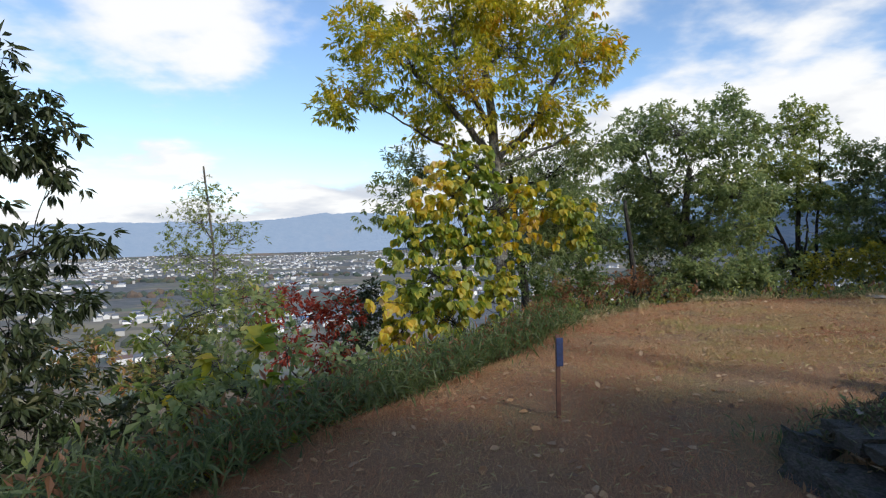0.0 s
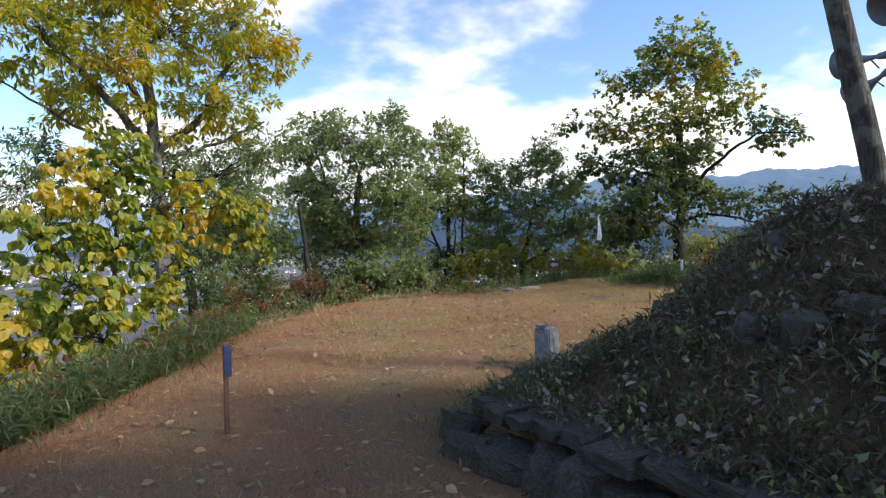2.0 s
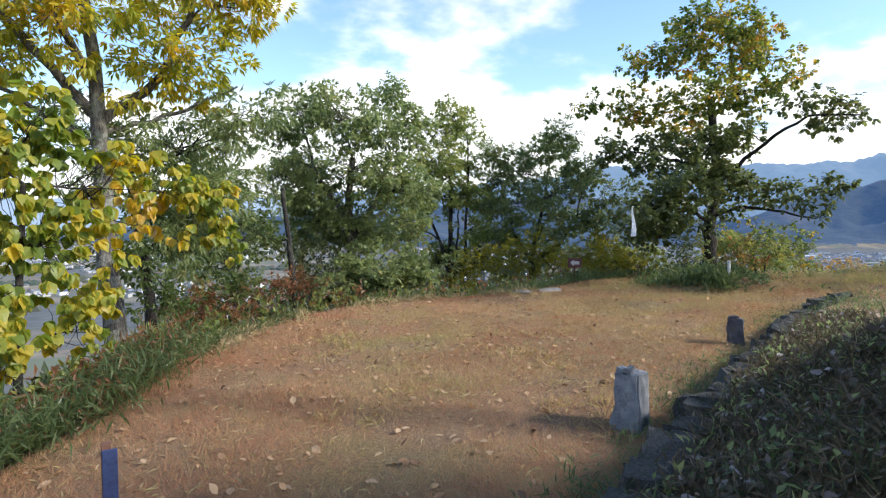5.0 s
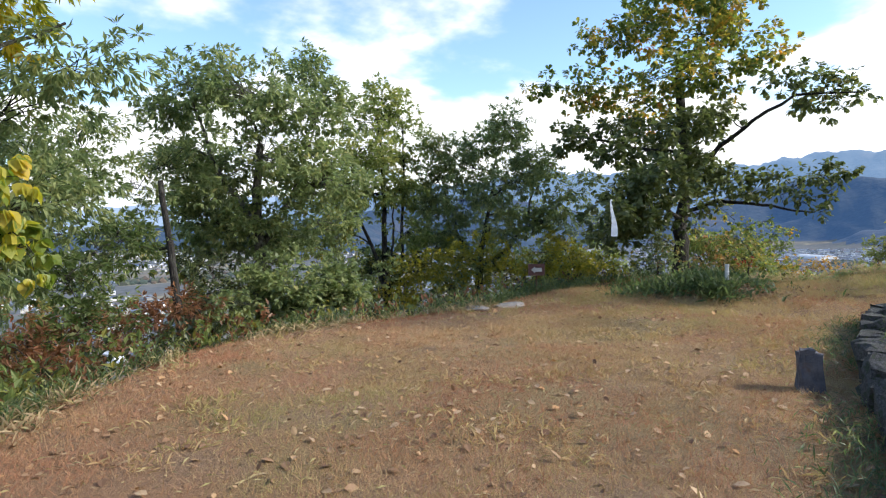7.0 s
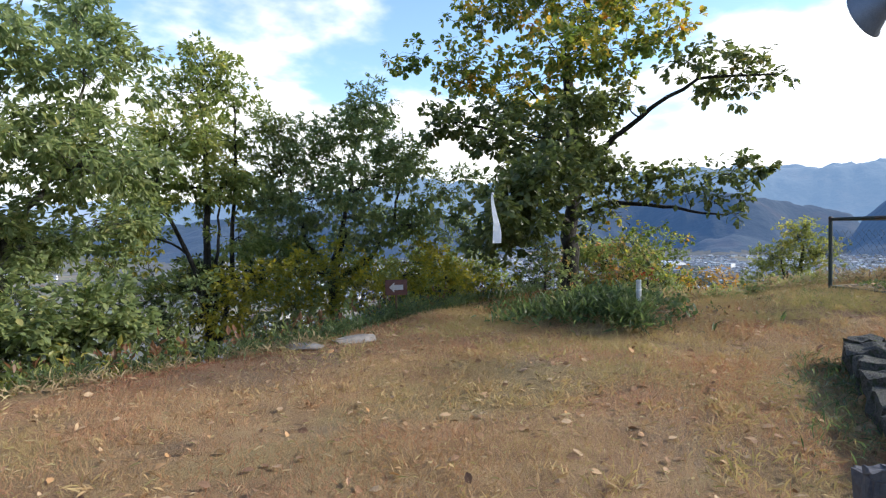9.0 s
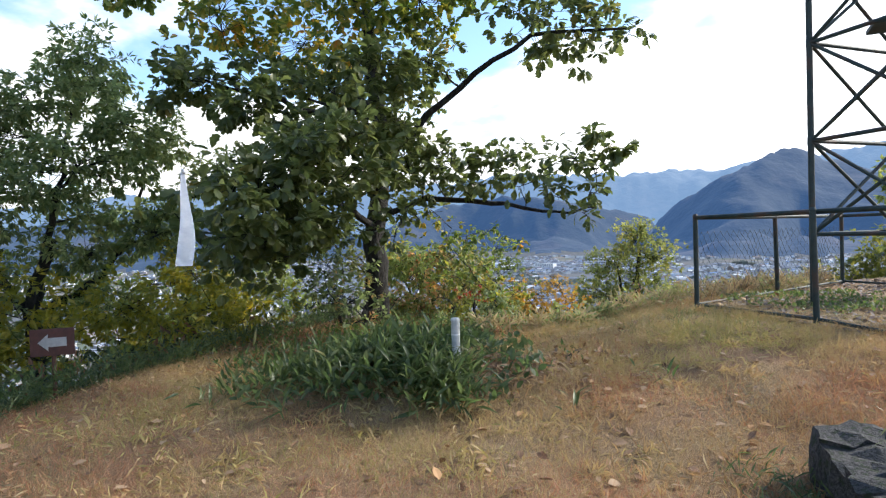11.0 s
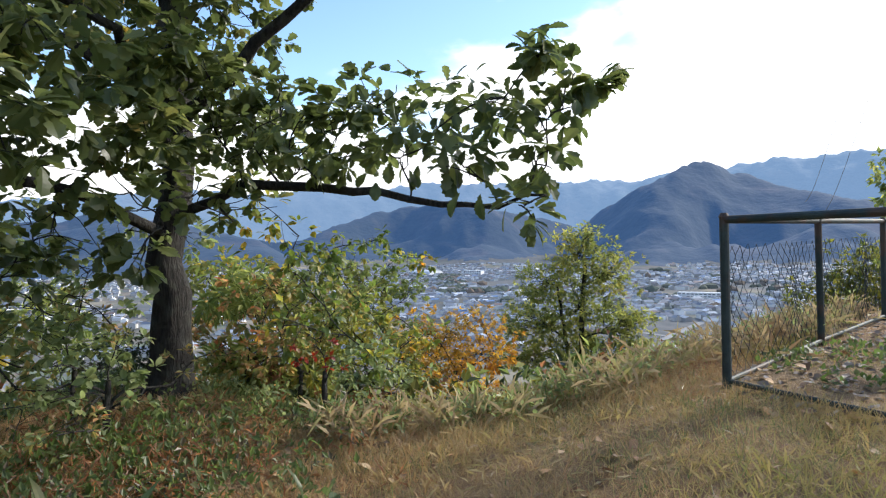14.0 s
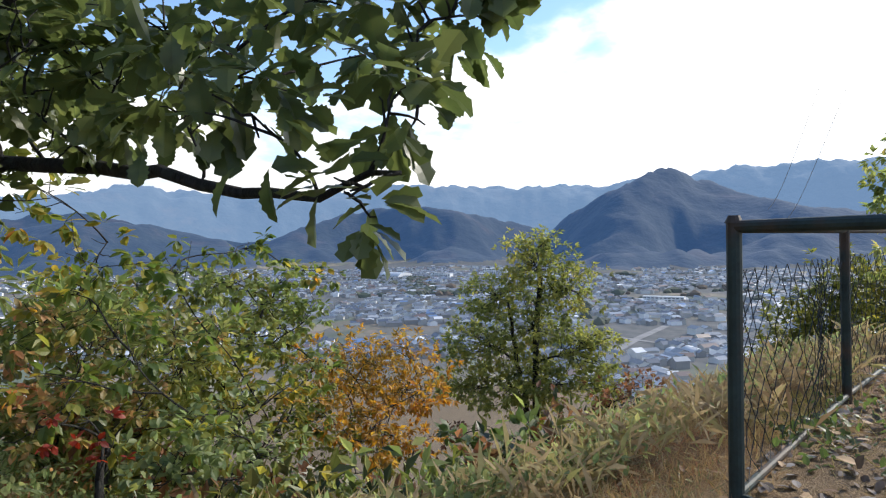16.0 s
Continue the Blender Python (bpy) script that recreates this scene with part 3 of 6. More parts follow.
YELLOW_OAK = [(-1.5, 13.1, 6, 0.87), (-1.8, 13.7, 4.9, 0.84), (-0.7, 12.4, 5.1, 0.99), (0.3, 13.2, 6.3, 1.12), (0.6, 12.7, 4.7, 1.13), (1.6, 13.8, 5.8, 1.31), (2.1, 13, 4.2, 1.12), (2.6, 12.2, 5.7, 0.94), (3.2, 12.8, 5.2, 0.68), (-2.2, 13, 4.3, 0.43), (-0.1, 14.1, 4.2, 0.8), (-0.2, 13.2, 7.6, 1.24), (1.5, 13.1, 7.7, 1.37), (2.8, 12.9, 7.1, 0.99), (1.1, 12.2, 6.4, 0.92), (-0.8, 14, 3.1, 0.72), (-1.2, 13.9, 2.2, 0.59), (2.6, 13.8, 3, 0.99), (2.9, 13.8, 2, 0.86), (1.1, 13.5, 2.8, 1.08), (2.2, 13.8, 1.4, 0.79), (3.3, 12.8, 3.5, 0.56)]
VINE = [(-0.4, 9.3, 1.7, 0.52), (0.2, 9.6, 2.2, 0.63), (-0.2, 9.1, 1, 0.64), (0.5, 9.9, 1.4, 0.7), (-0.6, 9, 0.4, 0.52), (0.1, 9.3, 0.3, 0.61), (-0.7, 8.9, -0, 0.32), (0.9, 10, 0.6, 0.42), (1.1, 10.1, 2, 0.53), (2.2, 11, 1.9, 0.53), (2.6, 11.1, 1.4, 0.3), (1.8, 10.7, 2, 0.41), (0.5, 9.9, 2.6, 0.37)]
GREEN_OAK = [(6, 18, 4.6, 0.87), (6.7, 17, 4.4, 1.09), (6.1, 18.8, 3.2, 1), (7, 17, 3.1, 1.27), (8.3, 17.1, 4.1, 1.05), (8.1, 16.2, 2.6, 1), (6.5, 18.4, 1.8, 0.99), (7.5, 17.5, 1.5, 0.87), (5.4, 18.2, 4.1, 0.52), (8.4, 18, 5.2, 0.64)]
PALE_TREE = [(11.3, 19.4, 4.6, 0.95), (10.6, 19.2, 3.6, 0.85), (12.1, 19.5, 3.6, 0.75), (11.1, 19.5, 2.5, 0.95), (10, 19.4, 2.1, 0.7), (11.9, 19, 2.5, 0.55), (11.5, 19.3, 5.2, 0.58), (12.2, 19.6, 4.9, 0.53)]
FORKED_TREE = [(13.1, 19, 3, 0.84), (14.1, 18.3, 3.9, 0.69), (15.1, 18.1, 4.3, 0.79), (13.4, 18, 2.3, 0.95), (14.1, 17.1, 2.7, 0.94), (15.6, 17.4, 3.2, 0.7), (13, 18.5, 1.4, 0.66), (14.6, 17.8, 1.4, 0.76), (15.8, 17.5, 1.7, 0.79), (12.9, 19.2, 2.1, 0.61)]
OAK_FAR = [(16.2, 15.3, 6.6, 0.89), (17.3, 14.7, 7.1, 1.23), (17.6, 13.4, 6.6, 1.12), (17.5, 12.3, 6.3, 0.86), (15.3, 15.2, 5.1, 0.84), (16.9, 15, 5, 1.14), (15.6, 12.9, 5, 0.98), (16.9, 12.5, 5.3, 0.91), (16.6, 11.2, 5.3, 0.6), (16.3, 10.5, 4.4, 0.63), (16.1, 9.7, 4.1, 0.55), (16.1, 9.1, 4, 0.34), (14.1, 14.8, 3.8, 0.58), (15.2, 14.3, 3.8, 0.74), (17.4, 14.4, 3.8, 0.91), (16.9, 12.9, 4, 0.85), (17.4, 13.2, 2.8, 0.73), (14.1, 15.6, 5.2, 0.4), (16.7, 13.5, 7.6, 1.14), (16.8, 12.2, 7, 0.83)]
OAK_NEAR = [(12.8, 12.4, 1.9, 0.47), (13.4, 12.3, 2.2, 0.5), (13.4, 12.9, 1.5, 0.45), (14.2, 12.4, 2.6, 0.53), (13.8, 12.6, 1.7, 0.46), (12.9, 13.3, 1.5, 0.34), (13.9, 13.4, 3.2, 0.64), (14.9, 12.8, 3.5, 0.67), (15.7, 12.3, 3.1, 0.49), (15.1, 12.2, 3.8, 0.51), (13.8, 14.3, 3.5, 0.42), (15.9, 12, 4, 0.42), (13, 12.9, 2.3, 0.27)]
OAK_LIMB = [(15.76, 10.67, 2.47, 0.27), (15.46, 10.08, 2.25, 0.25), (15.47, 9.7, 2.34, 0.23), (15.54, 9.37, 2.26, 0.2), (15.27, 9.46, 1.95, 0.15), (15.13, 9.83, 1.9, 0.18), (15.64, 10.44, 2.07, 0.25), (15.42, 9.44, 2.6, 0.12), (15.65, 9.27, 2.46, 0.12), (15.96, 11.12, 2.3, 0.24), (16.18, 11.53, 2.12, 0.26), (16.29, 12.05, 1.99, 0.28), (15.1, 9.52, 1.66, 0.09)]
DARK_TREE = [(-4.1, 5.9, 2.6, 0.54), (-4.1, 6.3, 2.3, 0.32), (-4.3, 5.8, 3.2, 0.47), (-3.7, 6.1, 1.6, 0.28), (-4.3, 6.3, 1.5, 0.39), (-4.2, 5.8, 1, 0.41), (-4.5, 5.6, 2, 0.68), (-4.5, 5.6, 2.8, 0.61), (-4.6, 6.3, 0.5, 0.66), (-4, 5.8, -0.1, 0.63), (-4.4, 5.7, 0.1, 0.81), (-3.8, 6.1, 0.9, 0.19)]
FEATHER = [(-3, 7.6, 2.1, 0.32), (-3.1, 7.6, 1.8, 0.39), (-2.7, 7.8, 1.6, 0.32), (-3.3, 7.5, 1.4, 0.32), (-2.9, 7.7, 1.2, 0.46), (-2.6, 7.8, 0.9, 0.46), (-3.1, 7.6, 0.8, 0.46), (-2.6, 7.4, 0.4, 0.48), (-2.7, 7.2, 0.1, 0.51)]
RED_BUSH = [(-2.5, 10.7, 0.2, 0.5), (-3, 10.6, 0.4, 0.43), (-2, 10.8, 0.2, 0.43), (-2.7, 10.7, -0.4, 0.52), (-2.1, 10.8, -0.6, 0.47), (-3.2, 10.5, -0.2, 0.31)]
YELLOW_BUSH = [(-3.9, 9.2, 0.2, 0.39), (-4.1, 9.1, -0.1, 0.36), (-3.7, 9.3, -0.2, 0.39), (-4, 9.2, 0.4, 0.21)]
MIXED_BUSH = [(-4.7, 7.6, 0.3, 0.38), (-4.5, 7.8, 0, 0.3), (-4.9, 7.6, -0.1, 0.38), (-4.1, 8, -0, 0.36), (-4.3, 7.9, -0.4, 0.38), (-4, 8.1, -0.4, 0.34)]
SHADE_BUSH = [(-2.7, 6, 0.1, 0.38), (-3, 5.9, -0.1, 0.34), (-3.2, 5.8, -0.3, 0.43), (-2.6, 6.1, -0.3, 0.37), (-3.6, 5.5, -0.4, 0.5), (-3.9, 5.4, -0.4, 0.43)]
EVERGREEN_BUSH = [(-1.7, 12.1, 0.1, 0.52), (-1.8, 12.1, -0.5, 0.57), (-1.5, 12.1, 0.5, 0.29), (-1.9, 12, -1, 0.46)]
KUDZU = [(-1.9, 5.3, 0.4, 0.24), (-1.8, 5.3, 0.2, 0.29), (-2, 5.2, 0.1, 0.29), (-1.7, 5.3, 0.6, 0.18), (-2.2, 5.2, -0.1, 0.32), (-1.7, 5.3, -0.1, 0.26)]
RIM_SHRUB = [(7.1, 15.8, 0.5, 0.7), (7.8, 15.5, 0.5, 0.59), (6.6, 16, 0.3, 0.51), (7.3, 15.7, -0.1, 0.51), (8.1, 15.3, 0.1, 0.43), (6.6, 16, -0.1, 0.36)]
RUSSET_BRUSH = [(3.4, 17.5, -0.5, 0.63), (4.4, 17.4, -0.4, 0.6), (5.5, 17.2, -0.3, 0.58), (3, 17.6, -0.7, 0.48), (6.2, 17, -0.2, 0.46), (5, 17.3, -0.7, 0.43)]
GOLD_BUSH = [(12.1, 19.3, -0.4, 0.66), (12.7, 18.9, 0.3, 0.69), (11.7, 19.6, 0.5, 0.58), (13.2, 18.5, -0.4, 0.53), (15.1, 16.7, -0.1, 0.66), (15.7, 16.1, 0.4, 0.63), (16, 15.8, 0.1, 0.59), (14.4, 17.4, 0.4, 0.56), (15.5, 16.4, 1, 0.59)]
DARK_SHRUB = [(17.2, 14.8, 0, 0.39), (17.3, 14.7, 0.3, 0.28), (17.1, 14.9, -0.3, 0.3)]
LIME_SHRUB = [(17.4, 12.8, 0.8, 0.58), (17.7, 12.2, 0.6, 0.45), (17.3, 13, 0.2, 0.45), (17.6, 12.4, 0.1, 0.43), (17.2, 13.1, 1.1, 0.34)]
THICKET = [(17.1, 16.9, 0.5, 0.66), (16.7, 17.4, 0.3, 0.53), (17.6, 16.5, 0.7, 0.53), (17.8, 16.2, 0.1, 0.46), (16.3, 17.8, 0.1, 0.53), (15.9, 18.1, 0.6, 0.46), (13.9, 19.5, -0.1, 0.63), (13.3, 19.8, 0.3, 0.63), (14.4, 19.1, 0.2, 0.51)]
SLOPE_TREE = [(20.9, 13.4, 0.8, 0.56), (20.5, 14, 1.1, 0.54), (20.7, 14.7, 0.6, 0.52), (20.6, 15.3, 1, 0.54), (20.7, 13.7, 0.2, 0.45), (21, 13.2, 0.4, 0.32), (20.4, 15.7, 0.5, 0.54), (20.2, 16.1, 1, 0.5)]
ORANGE_BUSH = [(21.9, 12.5, -0.5, 0.59), (21.7, 13, -0.7, 0.48), (22.1, 12, -0.6, 0.38), (22, 12.3, -1.1, 0.53), (21.6, 13.2, -0.3, 0.35), (22.1, 11.8, -0.2, 0.25), (21.9, 12.6, -0.1, 0.38)]
RUST_BUSH = [(17.9, 13.8, 0.2, 0.36), (18.2, 13.5, -0.1, 0.33), (17.7, 14.1, 0.6, 0.31), (18.1, 13.6, -0.4, 0.31), (17.8, 14, -0.1, 0.35), (18.4, 13.2, -0.3, 0.31)]
SLOPE_MAPLE = [(23.1, 10.1, 1.2, 0.59), (23, 10.7, 0.7, 0.56), (23.1, 9.6, 0.8, 0.53), (23.1, 10.1, 0.2, 0.81), (23, 10.9, -0.1, 0.61), (23.2, 9.3, -0.1, 0.49), (23, 10.5, -0.7, 0.61), (23.1, 9.7, -0.7, 0.61), (22.9, 11.2, -0.7, 0.46), (23.2, 9.1, -0.7, 0.28), (23.1, 9.9, 1.5, 0.3)]
GOLD_TREE = [(26.7, 4.7, 0.6, 0.85), (26.9, 5.2, 0.1, 0.71), (27, 5.6, -0.4, 0.63), (26.6, 4.4, -0.1, 0.78), (26.8, 5, -0.6, 0.71), (27.1, 5.9, -0.9, 0.56), (26.5, 3.8, 0.7, 0.71)]
CONIFER = [(29.3, 2.8, -0.1, 0.88), (29.2, 2.6, 0.6, 0.88), (29.2, 2.6, -0.8, 1.02), (29, 2.2, -0.1, 1.18)]
EDGE_TREE = [(24.5, 4.4, 2.8, 0.55), (24.6, 4.6, 2.4, 0.51), (24.5, 4.3, 2.1, 0.61), (24.4, 4, 2.6, 0.86), (24.5, 4.4, 3.2, 0.31), (24.4, 4.1, 1.5, 0.98)]
OAK_OVERHANG = [(15.87, 11.43, 2.6, 0.35), (15.98, 11.05, 2.46, 0.3), (16.09, 10.6, 2.53, 0.28), (16.22, 10.2, 2.53, 0.25), (16.17, 9.84, 2.39, 0.18), (16.07, 11.52, 2.31, 0.3), (16.17, 10.99, 2.23, 0.25), (16.19, 10.46, 2.2, 0.2), (16.2, 10.02, 2.11, 0.16), (16.18, 11.96, 2.09, 0.26), (16.32, 9.7, 2.56, 0.16), (15.91, 11.91, 2.45, 0.43)]
TANGLE_RUST = [(17.35, 13.06, 0.38, 0.39), (17.6, 12.83, 0.01, 0.37), (17.21, 13.19, -0.07, 0.42), (18.23, 13.04, 0.48, 0.35), (18.02, 13.54, 0.71, 0.36), (17.89, 12.52, -0.3, 0.32)]
TANGLE_GREEN = [(18.44, 12.8, 0.02, 0.41), (18.81, 12.3, 0.17, 0.38), (18.71, 12.44, -0.42, 0.41), (19.01, 11.99, -0.31, 0.35), (18.54, 12.67, 0.54, 0.32), (18.57, 13.41, 0.85, 0.38), (18.19, 13.92, 1.1, 0.38)]
TANGLE_GOLD = [(19.82, 12.17, -0.19, 0.36), (19.99, 11.83, -0.67, 0.39), (19.58, 12.59, 0.42, 0.33), (20.14, 11.48, -0.89, 0.33), (19.76, 12.29, -0.95, 0.36)]
MUSTARD = [(11.08, 17.17, 0.43, 0.63), (11.87, 16.6, 0.77, 0.63), (12.81, 15.79, 0.23, 0.63), (13.53, 15.06, 0.71, 0.63), (13.94, 14.59, 0.19, 0.57), (10.67, 17.44, -0.04, 0.57), (14.41, 13.99, 0.44, 0.51), (12.45, 16.12, 1, 0.51)]
LEFT_OAK = [(3.5, 17.3, 2.4, 0.73), (3, 17.4, 1.5, 0.71), (4.1, 17.3, 1.6, 0.59), (4.7, 17.7, 2.5, 0.68), (5.5, 18, 2.9, 0.7), (3.9, 17.3, 3.3, 0.65), (4.9, 17.7, 1.6, 0.56), (5.8, 18, 1.8, 0.58), (3.1, 17.4, 2.9, 0.59), (2.7, 17.4, 0.7, 0.59)]
OAK_INNER = [(14.8, 13, 2.1, 0.5), (15, 12.9, 1.6, 0.34), (13.9, 13.2, 1.2, 0.38), (14.7, 13.1, 1.3, 0.37), (13.2, 13.2, 1.2, 0.32), (15.7, 13, 2.8, 0.48), (16.1, 12.4, 2.6, 0.37), (16.1, 12.1, 2.9, 0.36), (14.6, 13.1, 2.9, 0.46), (12.8, 13.5, 1.8, 0.29)]
OAK_LOW = [(15.4, 12.5, 2.3, 0.42), (16, 12.5, 2.1, 0.43), (15.4, 12.5, 2, 0.38), (16, 11.9, 2.3, 0.38), (16.1, 11.8, 1.9, 0.31), (15.7, 12.7, 1.6, 0.38), (16.1, 12.2, 1.7, 0.35), (16.1, 11.4, 1.9, 0.25), (15.3, 12.6, 1.6, 0.31)]

GREEN_LOW = [(6.31, 17.85, 2.35, 0.75), (6.72, 17.33, 1.58, 0.6), (8.24, 17.66, 2.42, 0.75), (8.93, 17.58, 1.68, 0.6), (8.06, 18.37, 1.37, 0.55), (6.43, 18.85, 1.31, 0.6)]
PALE_LOW = [(10.09, 19.46, 2.63, 0.7), (11.07, 19.4, 3.49, 0.7), (11.42, 18.5, 2.63, 0.6), (10.1, 20.13, 1.46, 0.6), (11.83, 18.72, 1.42, 0.6), (11.44, 19.66, 0.73, 0.6), (10.46, 19.51, 0.38, 0.45)]
FORKED_LOW = [(13.01, 18.87, 3.89, 0.7), (13.94, 18.65, 3.36, 0.75), (14.8, 17.76, 4.55, 0.7), (14.84, 16.88, 3.41, 0.75), (13.16, 19.38, 2.46, 0.65), (15.06, 18.34, 1.99, 0.7), (15.44, 16.97, 1.64, 0.7), (13.79, 19.03, 1.08, 0.6), (13.12, 19.9, 1.26, 0.6), (15.8, 16.26, 2.52, 0.7), (16.4, 16, 1.46, 0.6), (16.18, 17.04, 0.69, 0.55), (15.24, 18.58, 0.39, 0.55)]
OAK_DENSE = [(12.44, 12.3, 1.93, 0.42), (12.89, 12.2, 2.18, 0.42), (13.33, 12.06, 2.4, 0.42), (13.91, 12.03, 2.17, 0.42), (12.63, 12.4, 1.53, 0.38), (13.2, 12.33, 1.66, 0.42), (13.8, 12.15, 1.66, 0.38), (13.63, 12.61, 1.26, 0.32), (14.23, 11.94, 2.69, 0.42), (15.58, 11.15, 2.42, 0.26), (15.87, 11.17, 2.36, 0.24), (15.96, 10.93, 2.55, 0.22), (15.75, 11.4, 2.2, 0.26), (16.07, 11.25, 2.18, 0.2), (16.03, 10.68, 2.39, 0.16), (16.11, 11.93, 2.62, 0.26), (15.99, 12.32, 2.91, 0.28), (14.76, 11.9, 1.84, 0.24), (14.97, 11.86, 1.63, 0.22), (14.79, 11.88, 1.46, 0.22), (15.39, 12.01, 1.85, 0.2)]
RED_SPRIG = [(15.96, 11.21, 0.56, 0.1), (16.03, 11.42, 0.69, 0.09), (15.93, 11.1, 0.5, 0.09), (15.93, 11.38, 0.42, 0.08)]
RUST_SAPLING = [(16.37, 12.06, 1.14, 0.24), (16.77, 11.97, 0.95, 0.2), (16.54, 12.05, 0.71, 0.22), (16.97, 11.9, 0.58, 0.2), (16.26, 12.02, 0.52, 0.2), (17.24, 11.89, 0.88, 0.2)]
GREEN_SAPLING = [(18.51, 12.38, 1.19, 0.3), (18.88, 12.2, 0.95, 0.26), (18.98, 11.82, 0.83, 0.3), (18.75, 12.38, 0.57, 0.26), (19.19, 11.85, 0.34, 0.24), (18.6, 12.59, 0.7, 0.26), (18.88, 12.01, 1.23, 0.2)]
BRINK_GREEN = [(16.43, 11.15, 0.4, 0.2), (16.67, 11, 0.17, 0.18), (16.14, 11.18, 0.33, 0.16), (17.12, 11.05, 0.18, 0.2), (17, 11.39, 0.41, 0.2)]
OLIVE_SCRUB = [(17.69, 11.81, 0.41, 0.3), (18.14, 11.48, 0.17, 0.28), (17.65, 12.19, 0.62, 0.26), (17.52, 11.35, 0.1, 0.22), (17.04, 12.11, 0.35, 0.26)]
ORANGE_SAPLING = [(19.89, 11.56, 0.21, 0.3), (20.15, 11.19, -0.15, 0.32), (19.98, 11.34, -0.63, 0.3), (19.63, 11.66, -0.36, 0.26), (20.52, 11.03, 0.11, 0.2), (20, 12.04, -0.09, 0.24), (20.09, 11.04, -0.71, 0.22)]
BROAD_HERB = [(17.95, 9.83, 0.1, 0.13), (18, 10.02, -0.04, 0.12), (18.18, 9.67, -0.03, 0.12), (18.1, 9.52, -0.03, 0.1)]
RUST_SCRUB = [(22.15, 8.89, -0.66, 0.32), (22.55, 8.58, -0.51, 0.26), (22.15, 9.19, -0.91, 0.28), (21.84, 11.13, -1.28, 0.3)]

UNDER_LEFT = [(1.53, 13.18, 1.09, 0.5), (2, 13.17, 0.38, 0.45), (2.54, 14.34, 1.43, 0.6), (3.28, 14.54, 0.95, 0.6), (3.46, 14.21, 0.31, 0.5), (1.91, 14.68, 1.78, 0.6), (3.14, 15.07, 2.27, 0.6), (3.99, 15.33, 1.39, 0.6)]
UNDER_RUSSET = [(2.64, 14.13, 0.04, 0.42), (3.48, 14.81, 0.05, 0.42), (4.48, 15.42, 0.1, 0.45), (5.18, 15.64, 0.24, 0.42), (2.93, 13.49, -0.24, 0.35)]
MID_GREEN = [(6.41, 16.07, 0.48, 0.5), (7.04, 15.44, 0.28, 0.45), (7.77, 15.36, 0.21, 0.45), (7.03, 16.51, 0.93, 0.5), (5.86, 15.59, 0.18, 0.4)]

# ---- trees and shrubs ----
tree("oak_tree", "tall oak with yellowing leaves on the slope's edge", "tree", (1.4, 12.5), [(1.25, 12.6, 0.6), (1.2, 12.9, 2.2), (1.2, 13.3, 3.6), (1.0, 13.3, 5.2)], 0.17,
     YELLOW_OAK[:15], LEAF_NARROW, 0.15, leaf_yellow, bark_grey, 22, 64, 0.16, 0.4, seed=11, fork=0.6,
     limbs=[([(1.2, 13.2, 3.2), (0.3, 13.2, 4.3), (-0.8, 13.0, 5.3), (-1.6, 13.1, 6.0)], 0.085, 0.02), ([(1.2, 13.2, 3.2), (2.1, 13.1, 4.0), (2.6, 12.6, 5.4), (2.7, 12.7, 6.8)], 0.085, 0.02),
            ([(1.2, 13.2, 3.0), (2.2, 13.2, 3.4), (3.2, 12.8, 3.9)], 0.05, 0.015), ([(1.15, 13.2, 3.8), (0.4, 12.7, 5.0), (0.2, 13.1, 6.8)], 0.07, 0.02), ([(1.2, 13.0, 2.8), (0.0, 13.6, 3.6), (-1.6, 13.6, 4.6)], 0.05, 0.012)])
tree("oak_tree", "dark green oak with low spreading branches on the slope", "tree", (5.0, 15.6), [(5.0, 15.6, 0.0), (4.9, 15.7, 1.2), (4.8, 15.8, 2.4)], 0.09,
     LEFT_OAK, LEAF_NARROW, 0.13, leaf_green, bark_dark, 28, 46, 0.18, 0.35, seed=45, fork=0.2)
tree("oak_tree", "green leafy oak behind a hanging vine", "tree", (2.0, 14.2), [(1.9, 14.2, 0.5), (1.7, 14.1, 2.0), (1.6, 14.0, 3.0)], 0.11,
     YELLOW_OAK[15:], LEAF_NARROW, 0.13, leaf_green, bark_dark, 24, 60, 0.20, 0.4, seed=12, fork=0.3)
tree("vine", "large-leaved vine with green and yellow leaves over a bush", "vine", (0.3, 9.7), [(0.3, 9.7, 0.4), (0.35, 9.75, 1.2), (0.4, 9.8, 2.0)], 0.05,
     VINE, LEAF_HEART, 0.115, leaf_vine, bark_dark, 62, 16, 0.13, 1.5, seed=13, fork=0.2, flat=1.0)
tree("broadleaf_tree", "round green broadleaf tree with a grey trunk", "tree", (7.2, 17.6), [(7.2, 17.6, 0.8), (7.1, 17.6, 2.0), (7.2, 17.5, 3.4)], 0.15,
     GREEN_OAK + GREEN_LOW, LEAF_SIMPLE, 0.135, leaf_green, bark_grey, 26, 64, 0.17, 0.35, seed=14, fork=0.35,
     limbs=[([(7.2, 17.6, 1.2), (7.9, 17.3, 2.4), (8.3, 17.1, 3.8)], 0.08, 0.02), ([(7.15, 17.6, 1.6), (6.4, 17.9, 2.8), (6.0, 18.1, 4.3)], 0.08, 0.02)])
